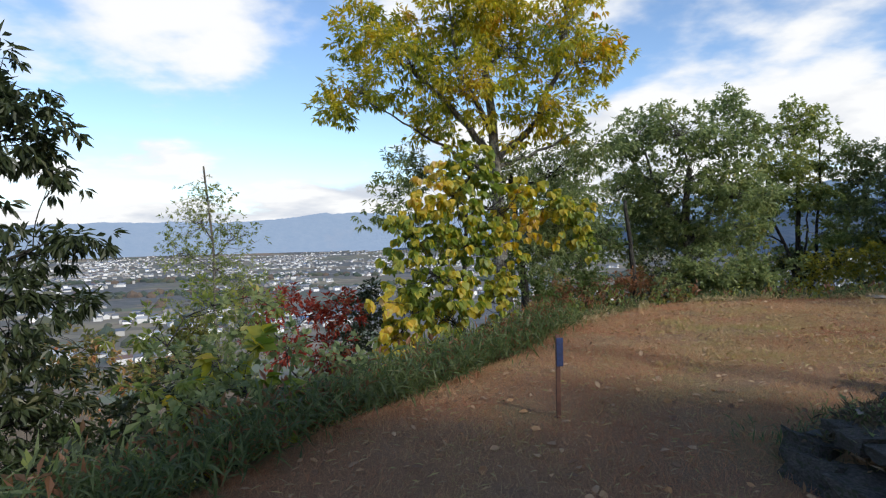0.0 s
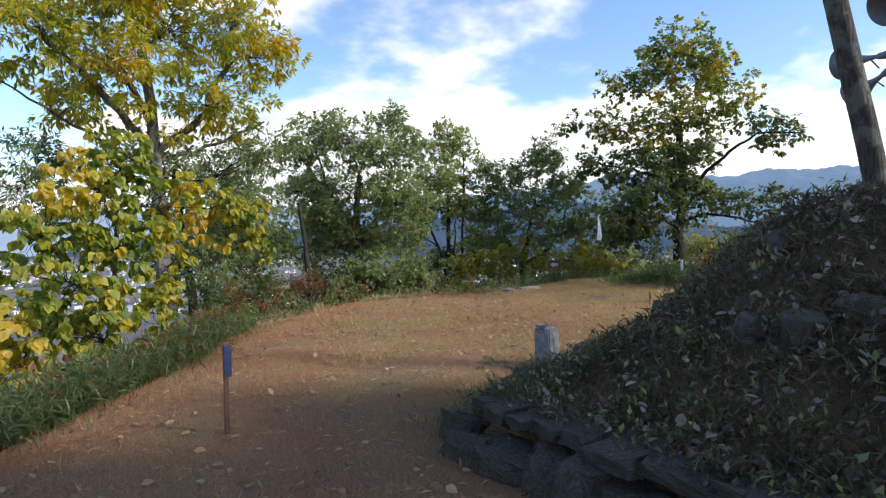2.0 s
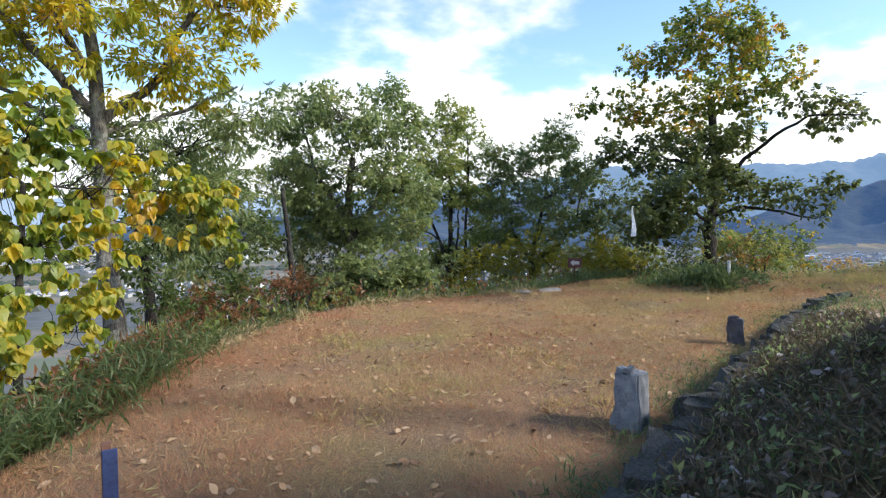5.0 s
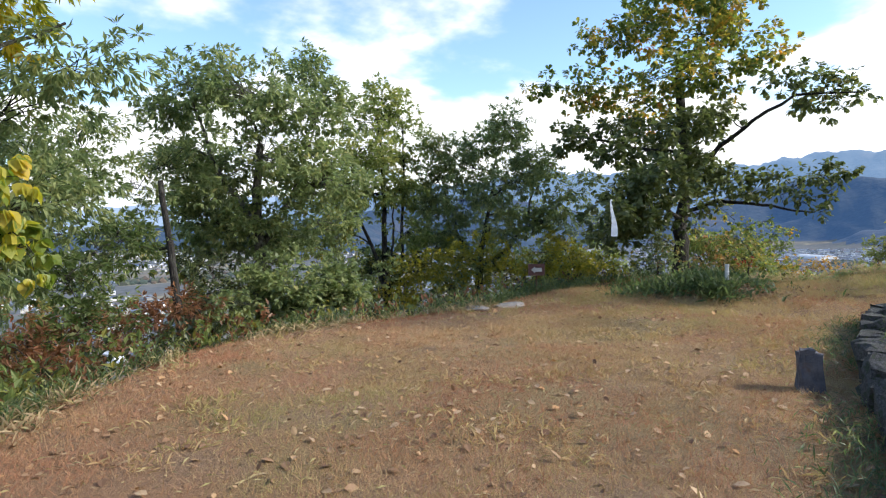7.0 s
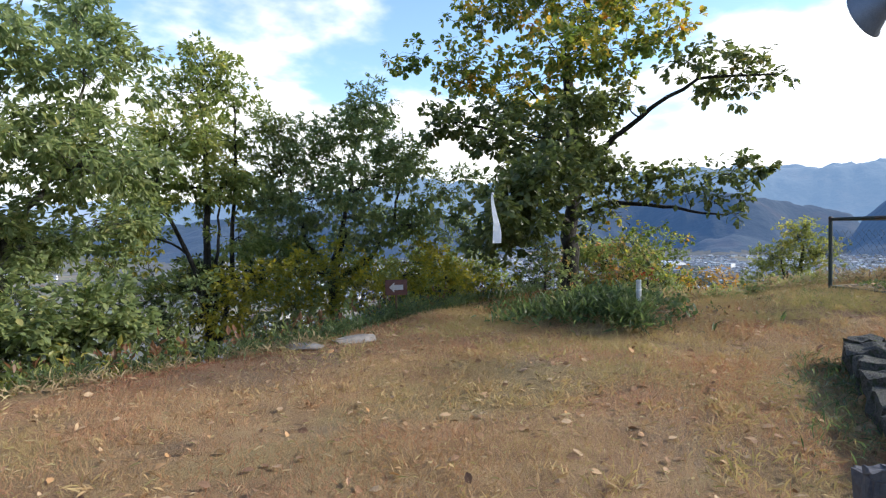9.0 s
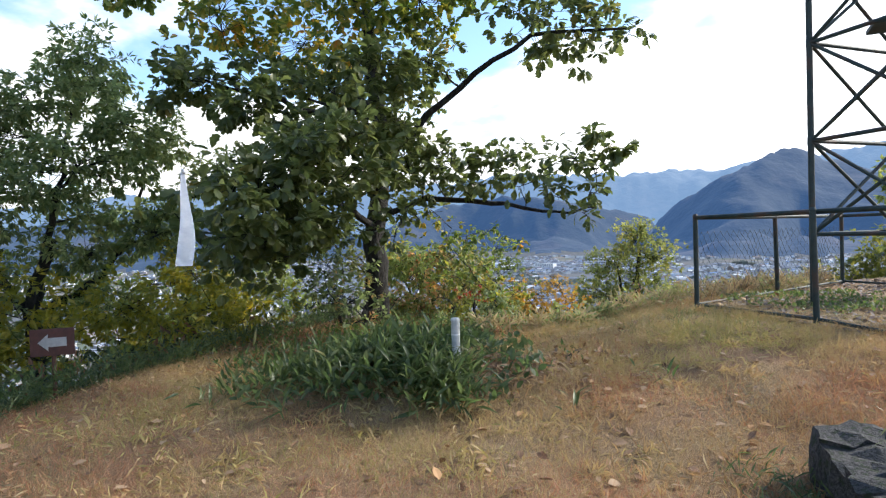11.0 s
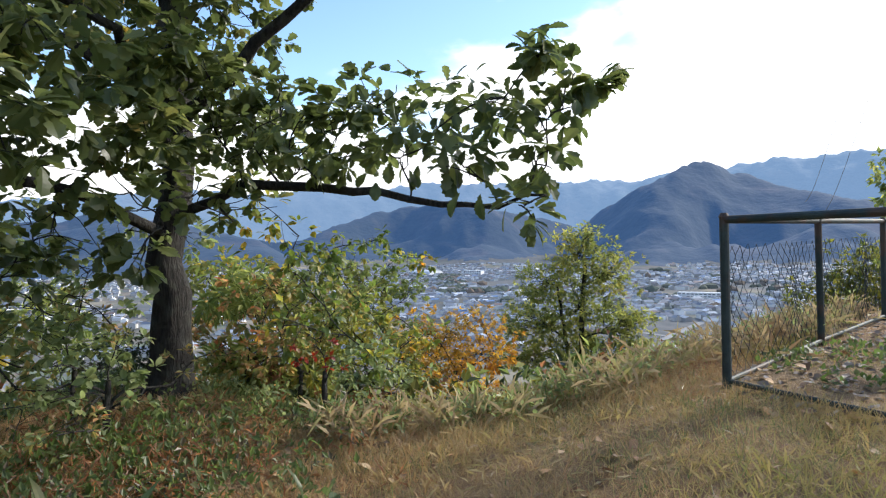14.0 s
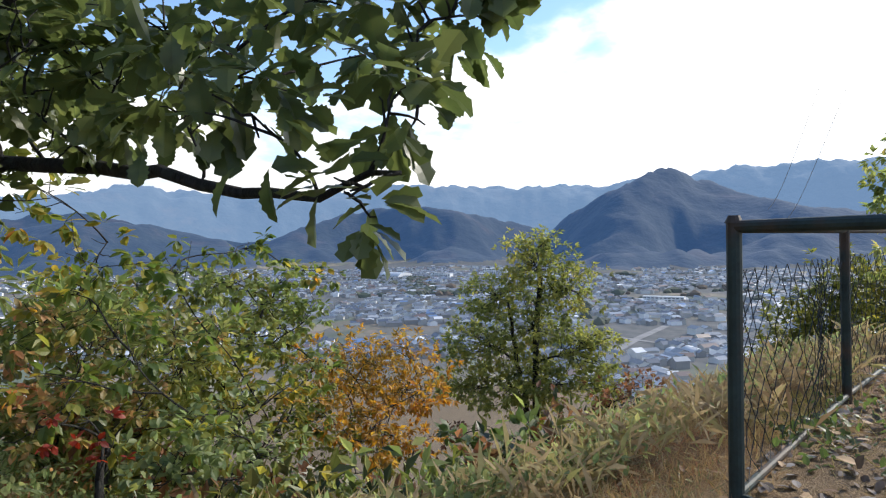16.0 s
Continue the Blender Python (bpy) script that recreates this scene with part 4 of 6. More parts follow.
tree("broadleaf_tree", "slender pale green tree with several dark stems", "tree", (11.3, 18.8), [(11.2, 19.0, 0.3), (11.3, 19.1, 1.8), (11.4, 19.3, 3.8)], 0.10,
     PALE_TREE + PALE_LOW, LEAF_SIMPLE, 0.125, leaf_pale, bark_dark, 28, 56, 0.16, 0.35, seed=15, fork=0.1,
     limbs=[([(11.3, 18.8, -0.9), (10.9, 19.0, 0.8), (10.3, 19.3, 2.4), (10.4, 19.2, 3.6)], 0.07, 0.015), ([(11.4, 18.8, -0.8), (11.8, 19.0, 0.9), (12.1, 19.3, 3.2), (12.2, 19.5, 4.6)], 0.07, 0.015), ([(11.3, 18.8, -0.5), (11.3, 18.7, 1.0), (11.6, 19.0, 2.6)], 0.055, 0.015)])
tree("broadleaf_tree", "low green tree forking near the ground", "tree", (14.0, 18.2), [(14.0, 18.2, 0.0), (13.95, 18.2, 0.6), (14.2, 18.0, 1.6)], 0.15,
     FORKED_TREE + FORKED_LOW, LEAF_SIMPLE, 0.125, leaf_green, bark_dark, 28, 56, 0.16, 0.35, seed=16, fork=0.3,
     limbs=[([(13.97, 18.2, 0.3), (13.5, 18.5, 1.2), (13.2, 18.8, 2.6)], 0.085, 0.02), ([(13.97, 18.2, 0.25), (14.8, 17.9, 0.8), (15.4, 17.6, 1.6), (15.6, 17.5, 2.8)], 0.085, 0.02), ([(14.0, 18.2, 0.5), (14.3, 18.1, 2.0), (14.7, 18.1, 3.8)], 0.08, 0.02)])
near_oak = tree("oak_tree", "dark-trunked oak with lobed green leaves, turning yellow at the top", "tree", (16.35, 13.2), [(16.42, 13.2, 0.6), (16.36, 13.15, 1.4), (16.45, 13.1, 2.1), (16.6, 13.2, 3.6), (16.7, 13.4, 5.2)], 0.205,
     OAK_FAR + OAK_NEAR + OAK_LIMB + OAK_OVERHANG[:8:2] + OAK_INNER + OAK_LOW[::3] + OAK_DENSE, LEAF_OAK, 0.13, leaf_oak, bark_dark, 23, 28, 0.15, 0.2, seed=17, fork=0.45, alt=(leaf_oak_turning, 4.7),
     limbs=[([(16.4, 13.15, 1.75), (16.3, 12.4, 2.05), (16.0, 11.2, 1.95), (15.69, 10.5, 1.78), (15.3, 9.8, 1.68), (15.15, 9.4, 1.72)], 0.055, 0.006),
            ([(16.45, 13.1, 2.6), (16.6, 11.9, 3.6), (16.35, 10.6, 4.2), (16.1, 9.1, 4.0)], 0.07, 0.015),
            ([(16.4, 13.15, 1.6), (15.2, 13.0, 2.0), (13.9, 12.7, 1.9), (12.9, 12.5, 1.8)], 0.06, 0.012),
            ([(16.5, 13.15, 2.9), (15.3, 13.9, 3.5), (14.1, 14.9, 3.8)], 0.065, 0.015),
            ([(16.45, 13.1, 2.4), (15.3, 12.6, 3.2), (14.2, 12.7, 3.2)], 0.06, 0.015),
            ([(16.6, 13.2, 3.4), (17.4, 14.2, 4.2), (17.2, 14.8, 5.0)], 0.06, 0.015)])
# the tree's shade is put into its leaf colour by leaf_dark
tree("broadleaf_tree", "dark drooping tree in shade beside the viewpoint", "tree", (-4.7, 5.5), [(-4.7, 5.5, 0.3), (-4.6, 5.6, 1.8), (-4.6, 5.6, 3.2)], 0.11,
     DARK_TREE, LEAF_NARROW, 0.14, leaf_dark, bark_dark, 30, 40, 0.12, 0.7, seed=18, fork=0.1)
tree("bamboo", "feathery young bamboo with thin arching stems", "bamboo", (-2.8, 7.4), [(-2.85, 7.45, 0.6), (-2.9, 7.6, 1.5), (-3.0, 7.6, 2.5)], 0.022,
     FEATHER, LEAF_NARROW, 0.05, leaf_pale, bark_grey, 110, 24, 0.10, 0.15, seed=19, fork=0.0, twig=0.003)
tree("broadleaf_tree", "leafy tree on the mound that shades the viewpoint", "tree", (5.6, -2.9), [(5.6, -2.9, 3.0), (5.5, -2.8, 4.5)], 0.16,
     [(8.2, -2.4, 5.3, 1.2), (7.2, -1.0, 5.0, 1.1), (8.0, -3.6, 5.0, 1.1), (5.4, -2.8, 5.6, 1.3), (4.2, -3.2, 5.0, 1.2), (6.6, -2.0, 5.0, 1.2), (5.0, -1.6, 4.6, 1.1), (6.0, -4.0, 5.2, 1.2), (3.4, -2.2, 4.4, 0.9), (7.6, -3.0, 4.6, 0.9), (5.2, -2.8, 6.8, 1.0)],
     LEAF_SIMPLE, 0.17, leaf_green, bark_dark, 44, 40, 0.22, 0.3, seed=90, fork=0.4)


def loose_leaves(root, lobes, outline, size, mat, count, seed, droop=0.4):
    """Single leaves as objects of their own on one shared mesh."""
    r = np.random.default_rng(seed)
    me = mesh_of("leaf", *outline)
    me.materials.append(mat)
    for _ in range(count):
        c = lobes[r.integers(0, len(lobes))]
        out = r.normal(0, 1, 3)
        out /= np.linalg.norm(out)
        at = np.array(c[:3]) + out * c[3] * r.uniform(0.3, 1.1) - np.array(root.location)
        way = out * 0.6 + r.normal(0, 0.5, 3) - [0, 0, droop]
        m = Vector(way).to_track_quat("Y", "Z").to_matrix().to_4x4()
        ob = new("leaf", me)
        ob.parent = root
        ob.matrix_local = Matrix.Translation(at) @ m @ Matrix.Rotation(r.normal(0, 0.5), 4, "Y") @ Matrix.Scale(size * r.uniform(0.7, 1.25), 4)


leaf_oak_single = leaf_material("leaf_oak_single", [(0.0, (0.035, 0.058, 0.02)), (0.6, (0.085, 0.12, 0.04)), (1.0, (0.18, 0.21, 0.07))], 0.9, 9.0, gloss=0.34, through_light=0.5)
LEAF_TOOTHED = outline_leaf([0.0, 0.06, 0.13, 0.12, 0.22, 0.19, 0.30, 0.26, 0.34, 0.27, 0.31, 0.20, 0.19, 0.0], 0.28, 0.3)
loose_leaves(near_oak, OAK_LIMB[:9] + OAK_OVERHANG[3:7], LEAF_TOOTHED, 0.12, leaf_oak_single, 240, 71)
UNDER_OAK = [(14.92, 13.09, 1.09, 0.40), (15.34, 13.01, 0.98, 0.36), (14.84, 12.89, 0.69, 0.38), (15.29, 12.79, 0.61, 0.34), (15.35, 13.26, 0.80, 0.36), (15.27, 12.40, 0.42, 0.22), (14.60, 13.18, 0.84, 0.40), (14.64, 12.79, 0.48, 0.28), (14.88, 12.48, 0.40, 0.22), (15.46, 13.68, 1.51, 0.42), (15.87, 13.48, 1.35, 0.36), (15.41, 13.72, 1.84, 0.34), (16.77, 13.30, 1.59, 0.32), (16.31, 13.48, 1.71, 0.26), (15.04, 13.73, 1.35, 0.40)]
ORANGE_MORE = [(19.63, 11.88, 0.25, 0.30), (20.15, 11.18, 0.37, 0.28), (19.92, 10.94, -0.08, 0.32), (19.03, 11.74, -0.19, 0.28), (19.06, 11.22, -0.39, 0.28), (19.61, 11.19, -0.20, 0.30)]
BRINK_SHRUB = [(16.60, 12.39, 1.93, 0.34), (16.75, 11.98, 1.57, 0.34), (16.44, 12.00, 1.27, 0.30), (17.30, 11.98, 1.36, 0.30), (18.10, 11.91, 1.51, 0.28), (18.77, 11.58, 1.29, 0.26), (16.47, 11.55, 0.94, 0.26), (17.33, 11.63, 0.87, 0.28), (16.04, 11.68, 0.84, 0.24), (16.51, 11.21, 0.50, 0.22), (17.59, 11.24, 0.46, 0.26)]
SLOPE_GREEN = [(-2.07, 6.10, 0.67, 0.38), (-2.16, 5.21, 0.46, 0.36), (-1.55, 5.84, 0.48, 0.34), (-1.05, 6.15, 0.33, 0.30), (-1.66, 4.97, 0.31, 0.32), (-1.98, 4.41, 0.29, 0.30), (-1.23, 5.50, 0.23, 0.26)]
SLOPE_GOLD = [(-2.63, 5.43, 0.71, 0.30), (-2.39, 6.19, 0.89, 0.26), (-1.84, 6.38, 0.84, 0.24), (-2.23, 4.52, 0.47, 0.24)]
UNDER_OAK_RUST = [(15.01, 12.76, 1.18, 0.22), (14.53, 12.63, 0.63, 0.18), (15.24, 12.56, 0.87, 0.16), (14.51, 12.88, 1.09, 0.22), (14.51, 12.27, 0.38, 0.14), (15.86, 12.52, 0.50, 0.20), (16.21, 12.41, 0.63, 0.20)]
SHRUBS = [
    ("shrub", "red-leaved autumn shrub on the slope", RED_BUSH, LEAF_NARROW, 0.12, leaf_red, 26, 22, 20),
    ("shrub", "bright yellow shrub below the rim", YELLOW_BUSH, LEAF_SIMPLE, 0.09, leaf_gold, 30, 22, 21),
    ("shrub", "red and yellow-green shrub on the slope", MIXED_BUSH, LEAF_SIMPLE, 0.10, leaf_rust, 26, 20, 22),
    # shade painted in: leaf_dark darkens this shrub's leaves
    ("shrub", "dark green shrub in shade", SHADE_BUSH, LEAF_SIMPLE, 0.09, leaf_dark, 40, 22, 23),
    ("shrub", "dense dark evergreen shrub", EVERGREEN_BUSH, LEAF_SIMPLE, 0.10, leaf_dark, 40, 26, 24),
    ("vine", "low vine with round yellow-green leaves", KUDZU, LEAF_HEART, 0.15, leaf_vine, 22, 7, 25),
    ("shrub", "leafy green shrub at the lawn's edge", RIM_SHRUB, LEAF_OVAL, 0.11, leaf_green, 40, 24, 26),
    ("shrub", "russet brush below the rim", RUSSET_BRUSH, LEAF_NARROW, 0.12, leaf_brush, 34, 18, 27),
    ("shrub", "yellow-green shrubs among the trunks", GOLD_BUSH, LEAF_SIMPLE, 0.11, leaf_mustard, 30, 22, 28),
    ("shrub", "small dark shrub beside the oak", DARK_SHRUB, LEAF_SIMPLE, 0.08, leaf_dark, 70, 24, 29),
    ("shrub", "lime green shrub behind the oak", LIME_SHRUB, LEAF_NARROW, 0.13, leaf_pale, 34, 18, 30),
    ("shrub", "green thicket behind the oak", THICKET, LEAF_SIMPLE, 0.12, leaf_pale, 28, 20, 31),
    ("shrub", "tangled shrub with rust and green leaves under the oak", TANGLE_RUST, LEAF_OVAL, 0.085, leaf_rust, 36, 14, 41),
    ("shrub", "tangled green shrub under the oak", TANGLE_GREEN, LEAF_OVAL, 0.085, leaf_oak_turning, 34, 14, 42),
    ("shrub", "yellowing scrub on the slope below the brink", TANGLE_GOLD, LEAF_SIMPLE, 0.08, leaf_gold, 44, 18, 43),
    ("shrub", "mustard yellow shrubs behind the sign", MUSTARD, LEAF_SIMPLE, 0.11, leaf_mustard, 32, 22, 44),
    ("shrub", "orange maple shrub on the slope", ORANGE_BUSH[::2] + ORANGE_MORE, LEAF_SIMPLE, 0.08, leaf_orange, 44, 18, 33),
    ("shrub", "thin yellow-green and rust shrub at the brink", BRINK_SHRUB, LEAF_OVAL, 0.085, leaf_oak_turning, 24, 10, 63),
    ("shrub", "leafy green shrub below the rim", SLOPE_GREEN, LEAF_OVAL, 0.085, leaf_green, 30, 16, 65),
    ("shrub", "yellowing shrub with small leaves below the rim", SLOPE_GOLD, LEAF_SIMPLE, 0.09, leaf_lime, 26, 14, 66),
    ("shrub", "dark twiggy green shrub under the oak", UNDER_OAK, LEAF_OVAL, 0.075, leaf_green, 26, 12, 61),
    ("shrub", "thin shrub with orange leaves under the oak", UNDER_OAK_RUST, LEAF_SIMPLE, 0.06, leaf_rust, 26, 12, 62),
    ("shrub", "dark green undergrowth between the vine and the trees", UNDER_LEFT, LEAF_SIMPLE, 0.11, leaf_herb, 36, 24, 91),
    ("shrub", "russet undergrowth below the yellowing oak", UNDER_RUSSET, LEAF_NARROW, 0.11, leaf_brush, 40, 20, 92),
    ("shrub", "leafy green shrubs along the lawn's edge", MID_GREEN, LEAF_OVAL, 0.09, leaf_green, 40, 22, 93),
    ("shrub", "low sprig with bright red leaves at the brink", RED_SPRIG[:2], LEAF_OVAL, 0.045, leaf_red, 20, 6, 81),
    ("sapling", "thin sapling with rust and green leaves at the brink", RUST_SAPLING, LEAF_OVAL, 0.06, leaf_rust, 54, 16, 82),
    ("sapling", "slender sapling with yellow-green leaves below the brink", GREEN_SAPLING, LEAF_OVAL, 0.07, leaf_pale, 50, 16, 83),
    ("shrub", "low grey-green shrub at the brink", BRINK_GREEN, LEAF_OVAL, 0.06, leaf_green, 60, 16, 84),
    ("shrub", "olive and brown scrub on the slope", OLIVE_SCRUB, LEAF_SIMPLE, 0.075, leaf_gold, 44, 16, 85),
    ("sapling", "orange and gold maple sapling below the brink", ORANGE_SAPLING, LEAF_SIMPLE, 0.068, leaf_orange, 56, 16, 86),
    ("herb", "broad-leaved green herb at the brink", BROAD_HERB, LEAF_OVAL, 0.10, leaf_herb, 50, 8, 87),
    ("shrub", "rust-brown scrub on the slope", RUST_SCRUB, LEAF_SIMPLE, 0.08, leaf_brush, 40, 16, 88),
    ("shrub", "shrub with rust-tinted leaves below the oak", RUST_BUSH, LEAF_OVAL, 0.10, leaf_rust, 44, 18, 34),
]
for kind_name, text, lobes, outline, size, mat, clusters, per, seed in SHRUBS:
    cx, cy = np.mean([q[0] for q in lobes]), np.mean([q[1] for q in lobes])
    low = on_ground(cx, cy)
    tree(kind_name, text, kind_name, (cx, cy), [(cx, cy, low + 0.15), (cx + 0.03, cy, low + 0.45)], 0.035, lobes, outline, size, mat, bark_dark,
         int(clusters * 1.3), int(per * 1.5), 0.14, 0.2, seed=seed, fork=0.0, twig=0.004)
frng = np.random.default_rng(404)
FILL = [(leaf_green, "green shrub under the trees", LEAF_SIMPLE), (leaf_pale, "pale green shrub under the trees", LEAF_NARROW), (leaf_gold, "yellowing shrub under the trees", LEAF_SIMPLE),
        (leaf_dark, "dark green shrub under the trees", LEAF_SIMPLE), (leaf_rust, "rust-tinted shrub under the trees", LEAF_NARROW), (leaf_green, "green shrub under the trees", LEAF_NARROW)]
for k in range(26):
    u = k / 25
    x, y = 2.6 + 13.6 * u + frng.normal(0, 0.3), 14.4 + 2.6 * math.sin(u * 3.0) + frng.uniform(0, 2.6) + 0.6 * u
    low = on_ground(x, y)
    mat, text, outline = FILL[frng.integers(0, 6)]
    high = frng.uniform(0.3, 1.2) if 4 < x < 15 else frng.uniform(-0.4, 0.4)
    lobes = [(x + frng.normal(0, 0.45), y + frng.normal(0, 0.4), z_, frng.uniform(0.4, 0.65)) for z_ in np.linspace(low + 0.4, high, 5)]
    tree("shrub", text, "shrub", (x, y), [(x, y, low + 0.3), (x + 0.05, y, low + 0.9)], 0.03, lobes, outline, 0.11, mat, bark_dark, 26, 30, 0.15, 0.25, seed=500 + k, fork=0.0, twig=0.004, group="shrubs under the trees")
tree("broadleaf_tree", "small green tree on the slope below the oak", "tree", (20.5, 14.2), [(20.5, 14.2, -0.6), (20.5, 14.3, 0.4)], 0.07,
     SLOPE_TREE, LEAF_OVAL, 0.11, leaf_gold, bark_dark, 26, 26, 0.13, 0.4, seed=32, fork=0.2,
     limbs=[([(20.5, 14.2, -1.2), (20.6, 13.8, -0.2), (20.8, 13.4, 0.8)], 0.05, 0.015), ([(20.5, 14.2, -1.0), (20.6, 14.9, 0.2), (20.5, 15.4, 1.1)], 0.05, 0.015)])
tree("maple_tree", "green and yellow twin-stemmed tree below the rim", "tree", (23.1, 10.1), [(23.1, 10.1, -1.0), (23.1, 10.1, 0.0), (23.1, 10.0, 1.0)], 0.07,
     [(x, y, z, r * (1.18 if z < 0.1 else 1.0)) for x, y, z, r in SLOPE_MAPLE], LEAF_SIMPLE, 0.08, leaf_olive, bark_dark, 66, 40, 0.13, 0.3, seed=35, fork=0.15,
     limbs=[([(23.1, 10.1, -1.6), (23.05, 10.35, -0.6), (23.0, 10.5, 0.6)], 0.06, 0.02)])
tree("broadleaf_tree", "golden autumn tree behind the fence", "tree", (26.8, 4.9), [(26.8, 4.9, -1.6), (26.8, 4.9, 0.2)], 0.09,
     GOLD_TREE, LEAF_SIMPLE, 0.14, leaf_gold, bark_grey, 34, 24, 0.18, 0.3, seed=36, fork=0.2)
tree("conifer_tree", "dark evergreen tree beyond the fence", "tree", (29.1, 2.5), [(29.1, 2.5, -1.6), (29.1, 2.5, 0.8)], 0.12,
     CONIFER, LEAF_NARROW, 0.14, leaf_dark, bark_dark, 46, 30, 0.2, 0.3, seed=37, fork=0.1)
tree("broadleaf_tree", "yellow-green tree standing behind the tower", "tree", (24.4, 4.1), [(24.4, 4.1, 0.3), (24.4, 4.1, 2.0)], 0.10,
     EDGE_TREE, LEAF_SIMPLE, 0.14, leaf_pale, bark_grey, 34, 24, 0.18, 0.3, seed=38, fork=0.3)

# ---- undergrowth and grass ----
def along(line, n, rng):
    """n random points on a polyline, with the way to its left there."""
    p = np.array(line, float)
    seg = np.diff(p, axis=0)
    length = np.linalg.norm(seg, axis=1)
    i = rng.choice(len(seg), n, p=length / length.sum())
    k = rng.uniform(0, 1, n)[:, None]
    side = np.stack([-seg[:, 1], seg[:, 0]], 1) / length[:, None]
    return p[i] + seg[i] * k, side[i]


def tufts(rng, xy, height, per, size, leaf, lean=0.5, rise=0.55):
    """Stems of blades that stand on the ground at xy."""
    n = len(xy)
    z = ground_height(xy[:, 0], xy[:, 1])
    base = np.repeat(np.column_stack([xy, z]), per, 0)
    tall = np.repeat(height * rng.uniform(0.5, 1.2, n), per)
    at = base + rng.normal(0, 1, (n * per, 3)) * [0.07, 0.07, 0] + np.column_stack([np.zeros((n * per, 2)), tall * rng.uniform(0.25, 1.0, n * per)])
    way = rng.normal(0, lean, (n * per, 3)) + [0, 0, rise]
    up = rng.normal(0, 0.4, (n * per, 3)) + [0, 0, 1]
    return scatter(leaf, at, way, up, size * rng.uniform(0.6, 1.3, n * per))


rng = np.random.default_rng(77)
RIM_NEAR, RIM_MID, RIM_FAR = RIM[:6], RIM[5:11], RIM[10:15]


def undergrowth(name, label, xy, height, per, size, leaf, mat, category="bamboo grass"):
    v, f = tufts(rng, xy, height, per, size, leaf)
    ob = new(name, mesh_of(name, v, f))
    ob.data.materials.append(mat)
    return tagged(ob, label, category, kind="stuff")


p, side = along(RIM_NEAR, 1500, rng)
undergrowth("bamboo_grass", "dense dark green dwarf bamboo along the slope's edge", p + side * rng.uniform(-0.05, 1.5, (1500, 1)), 0.46, 11, 0.16, LEAF_BLADE, leaf_sasa)
undergrowth("weeds", "brown withered weeds among the dwarf bamboo", p[:500] + side[:500] * rng.uniform(0.1, 1.9, (500, 1)), 0.5, 10, 0.09, LEAF_NARROW, leaf_brush, "weeds")
p, side = along(RIM_MID, 900, rng)
thick = waves(p[:, 0], p[:, 1], 1.9, 61) + rng.normal(0, 0.35, len(p)) > 0.0
p, side = p[thick], side[thick]
undergrowth("weeds", "withered straw weeds at the lawn's edge", p[::2] + side[::2] * rng.uniform(-0.2, 0.5, (len(p[::2]), 1)), 0.10, 12, 0.12, LEAF_WISP, leaf_straw, "weeds")
undergrowth("bamboo_grass", "low green dwarf bamboo edging the lawn", p + side * rng.uniform(-0.05, 0.9, (len(p), 1)), 0.20, 9, 0.14, LEAF_BLADE, leaf_sasa)
p, side = along(RIM_FAR, 800, rng)
undergrowth("bamboo_grass", "green ground cover at the lawn's far edge", p + side * rng.uniform(-0.1, 1.1, (800, 1)), 0.24, 9, 0.14, LEAF_BLADE, leaf_sasa)
patch = rng.normal(0, 1, (420, 2)) * [0.42, 0.6] + [12.55, 10.9]
patch[:90] = rng.normal(0, 0.16, (90, 2)) + [12.2, 10.0]
undergrowth("bamboo_grass", "clump of dwarf bamboo in front of the oak", patch[:330], 0.26, 9, 0.15, LEAF_SASA, leaf_sasa)
p, side = along(RIM[14:19], 420, rng)
undergrowth("bamboo_grass", "pale dwarf bamboo and weeds at the brink", p[:200] + side[:200] * rng.uniform(0.1, 1.8, (200, 1)), 0.22, 8, 0.14, LEAF_BLADE, leaf_sasa)
undergrowth("dry_grass", "tall dry straw-coloured grass at the brink", np.repeat(p, 3, 0) + np.repeat(side, 3, 0) * rng.uniform(-0.6, 0.7, (1260, 1)) + rng.normal(0, 0.1, (1260, 2)), 0.04, 12, 0.08, GRASS_BLADE, leaf_straw, "grass")
undergrowth("grass", "green grass tufts near the brink", np.repeat(p, 2, 0) + np.repeat(side, 2, 0) * rng.uniform(-2.0, 0.5, (840, 1)) + rng.normal(0, 0.15, (840, 2)), 0.03, 14, 0.085, GRASS_BLADE, leaf_sasa, "grass")
undergrowth("weeds", "grey-green weeds at the brink", p + side * rng.uniform(-0.1, 2.4, (420, 1)), 0.26, 16, 0.05, LEAF_OVAL, leaf_green, "weeds")
undergrowth("weeds", "crimson seedlings at the brink", np.concatenate([rng.normal(0, 0.10, (16, 2)) + [17.27, 10.68], rng.normal(0, 0.12, (12, 2)) + [17.26, 12.64]]), 0.26, 16, 0.045, LEAF_OVAL, leaf_red, "weeds")
undergrowth("weeds", "low rust and crimson seedlings at the brink", p[::7] + side[::7] * rng.uniform(0.2, 1.6, (60, 1)), 0.24, 14, 0.045, LEAF_OVAL, leaf_rust, "weeds")
p = rng.normal(0, 1, (520, 2)) * [0.75, 0.7] + [14.55, 12.0]
undergrowth("weeds", "dark leafy weeds and brambles under the oak", p[:300], 0.20, 14, 0.06, LEAF_SIMPLE, leaf_herb, "weeds")
undergrowth("weeds", "brown withered weeds and twigs under the oak", p[200:], 0.14, 12, 0.09, LEAF_WISP, leaf_brush, "weeds")
undergrowth("weeds", "dull reddish seedlings under the oak", p[::5], 0.16, 12, 0.05, LEAF_SIMPLE, leaf_mound, "weeds")
p, side = along(RIM[16:21], 360, rng)
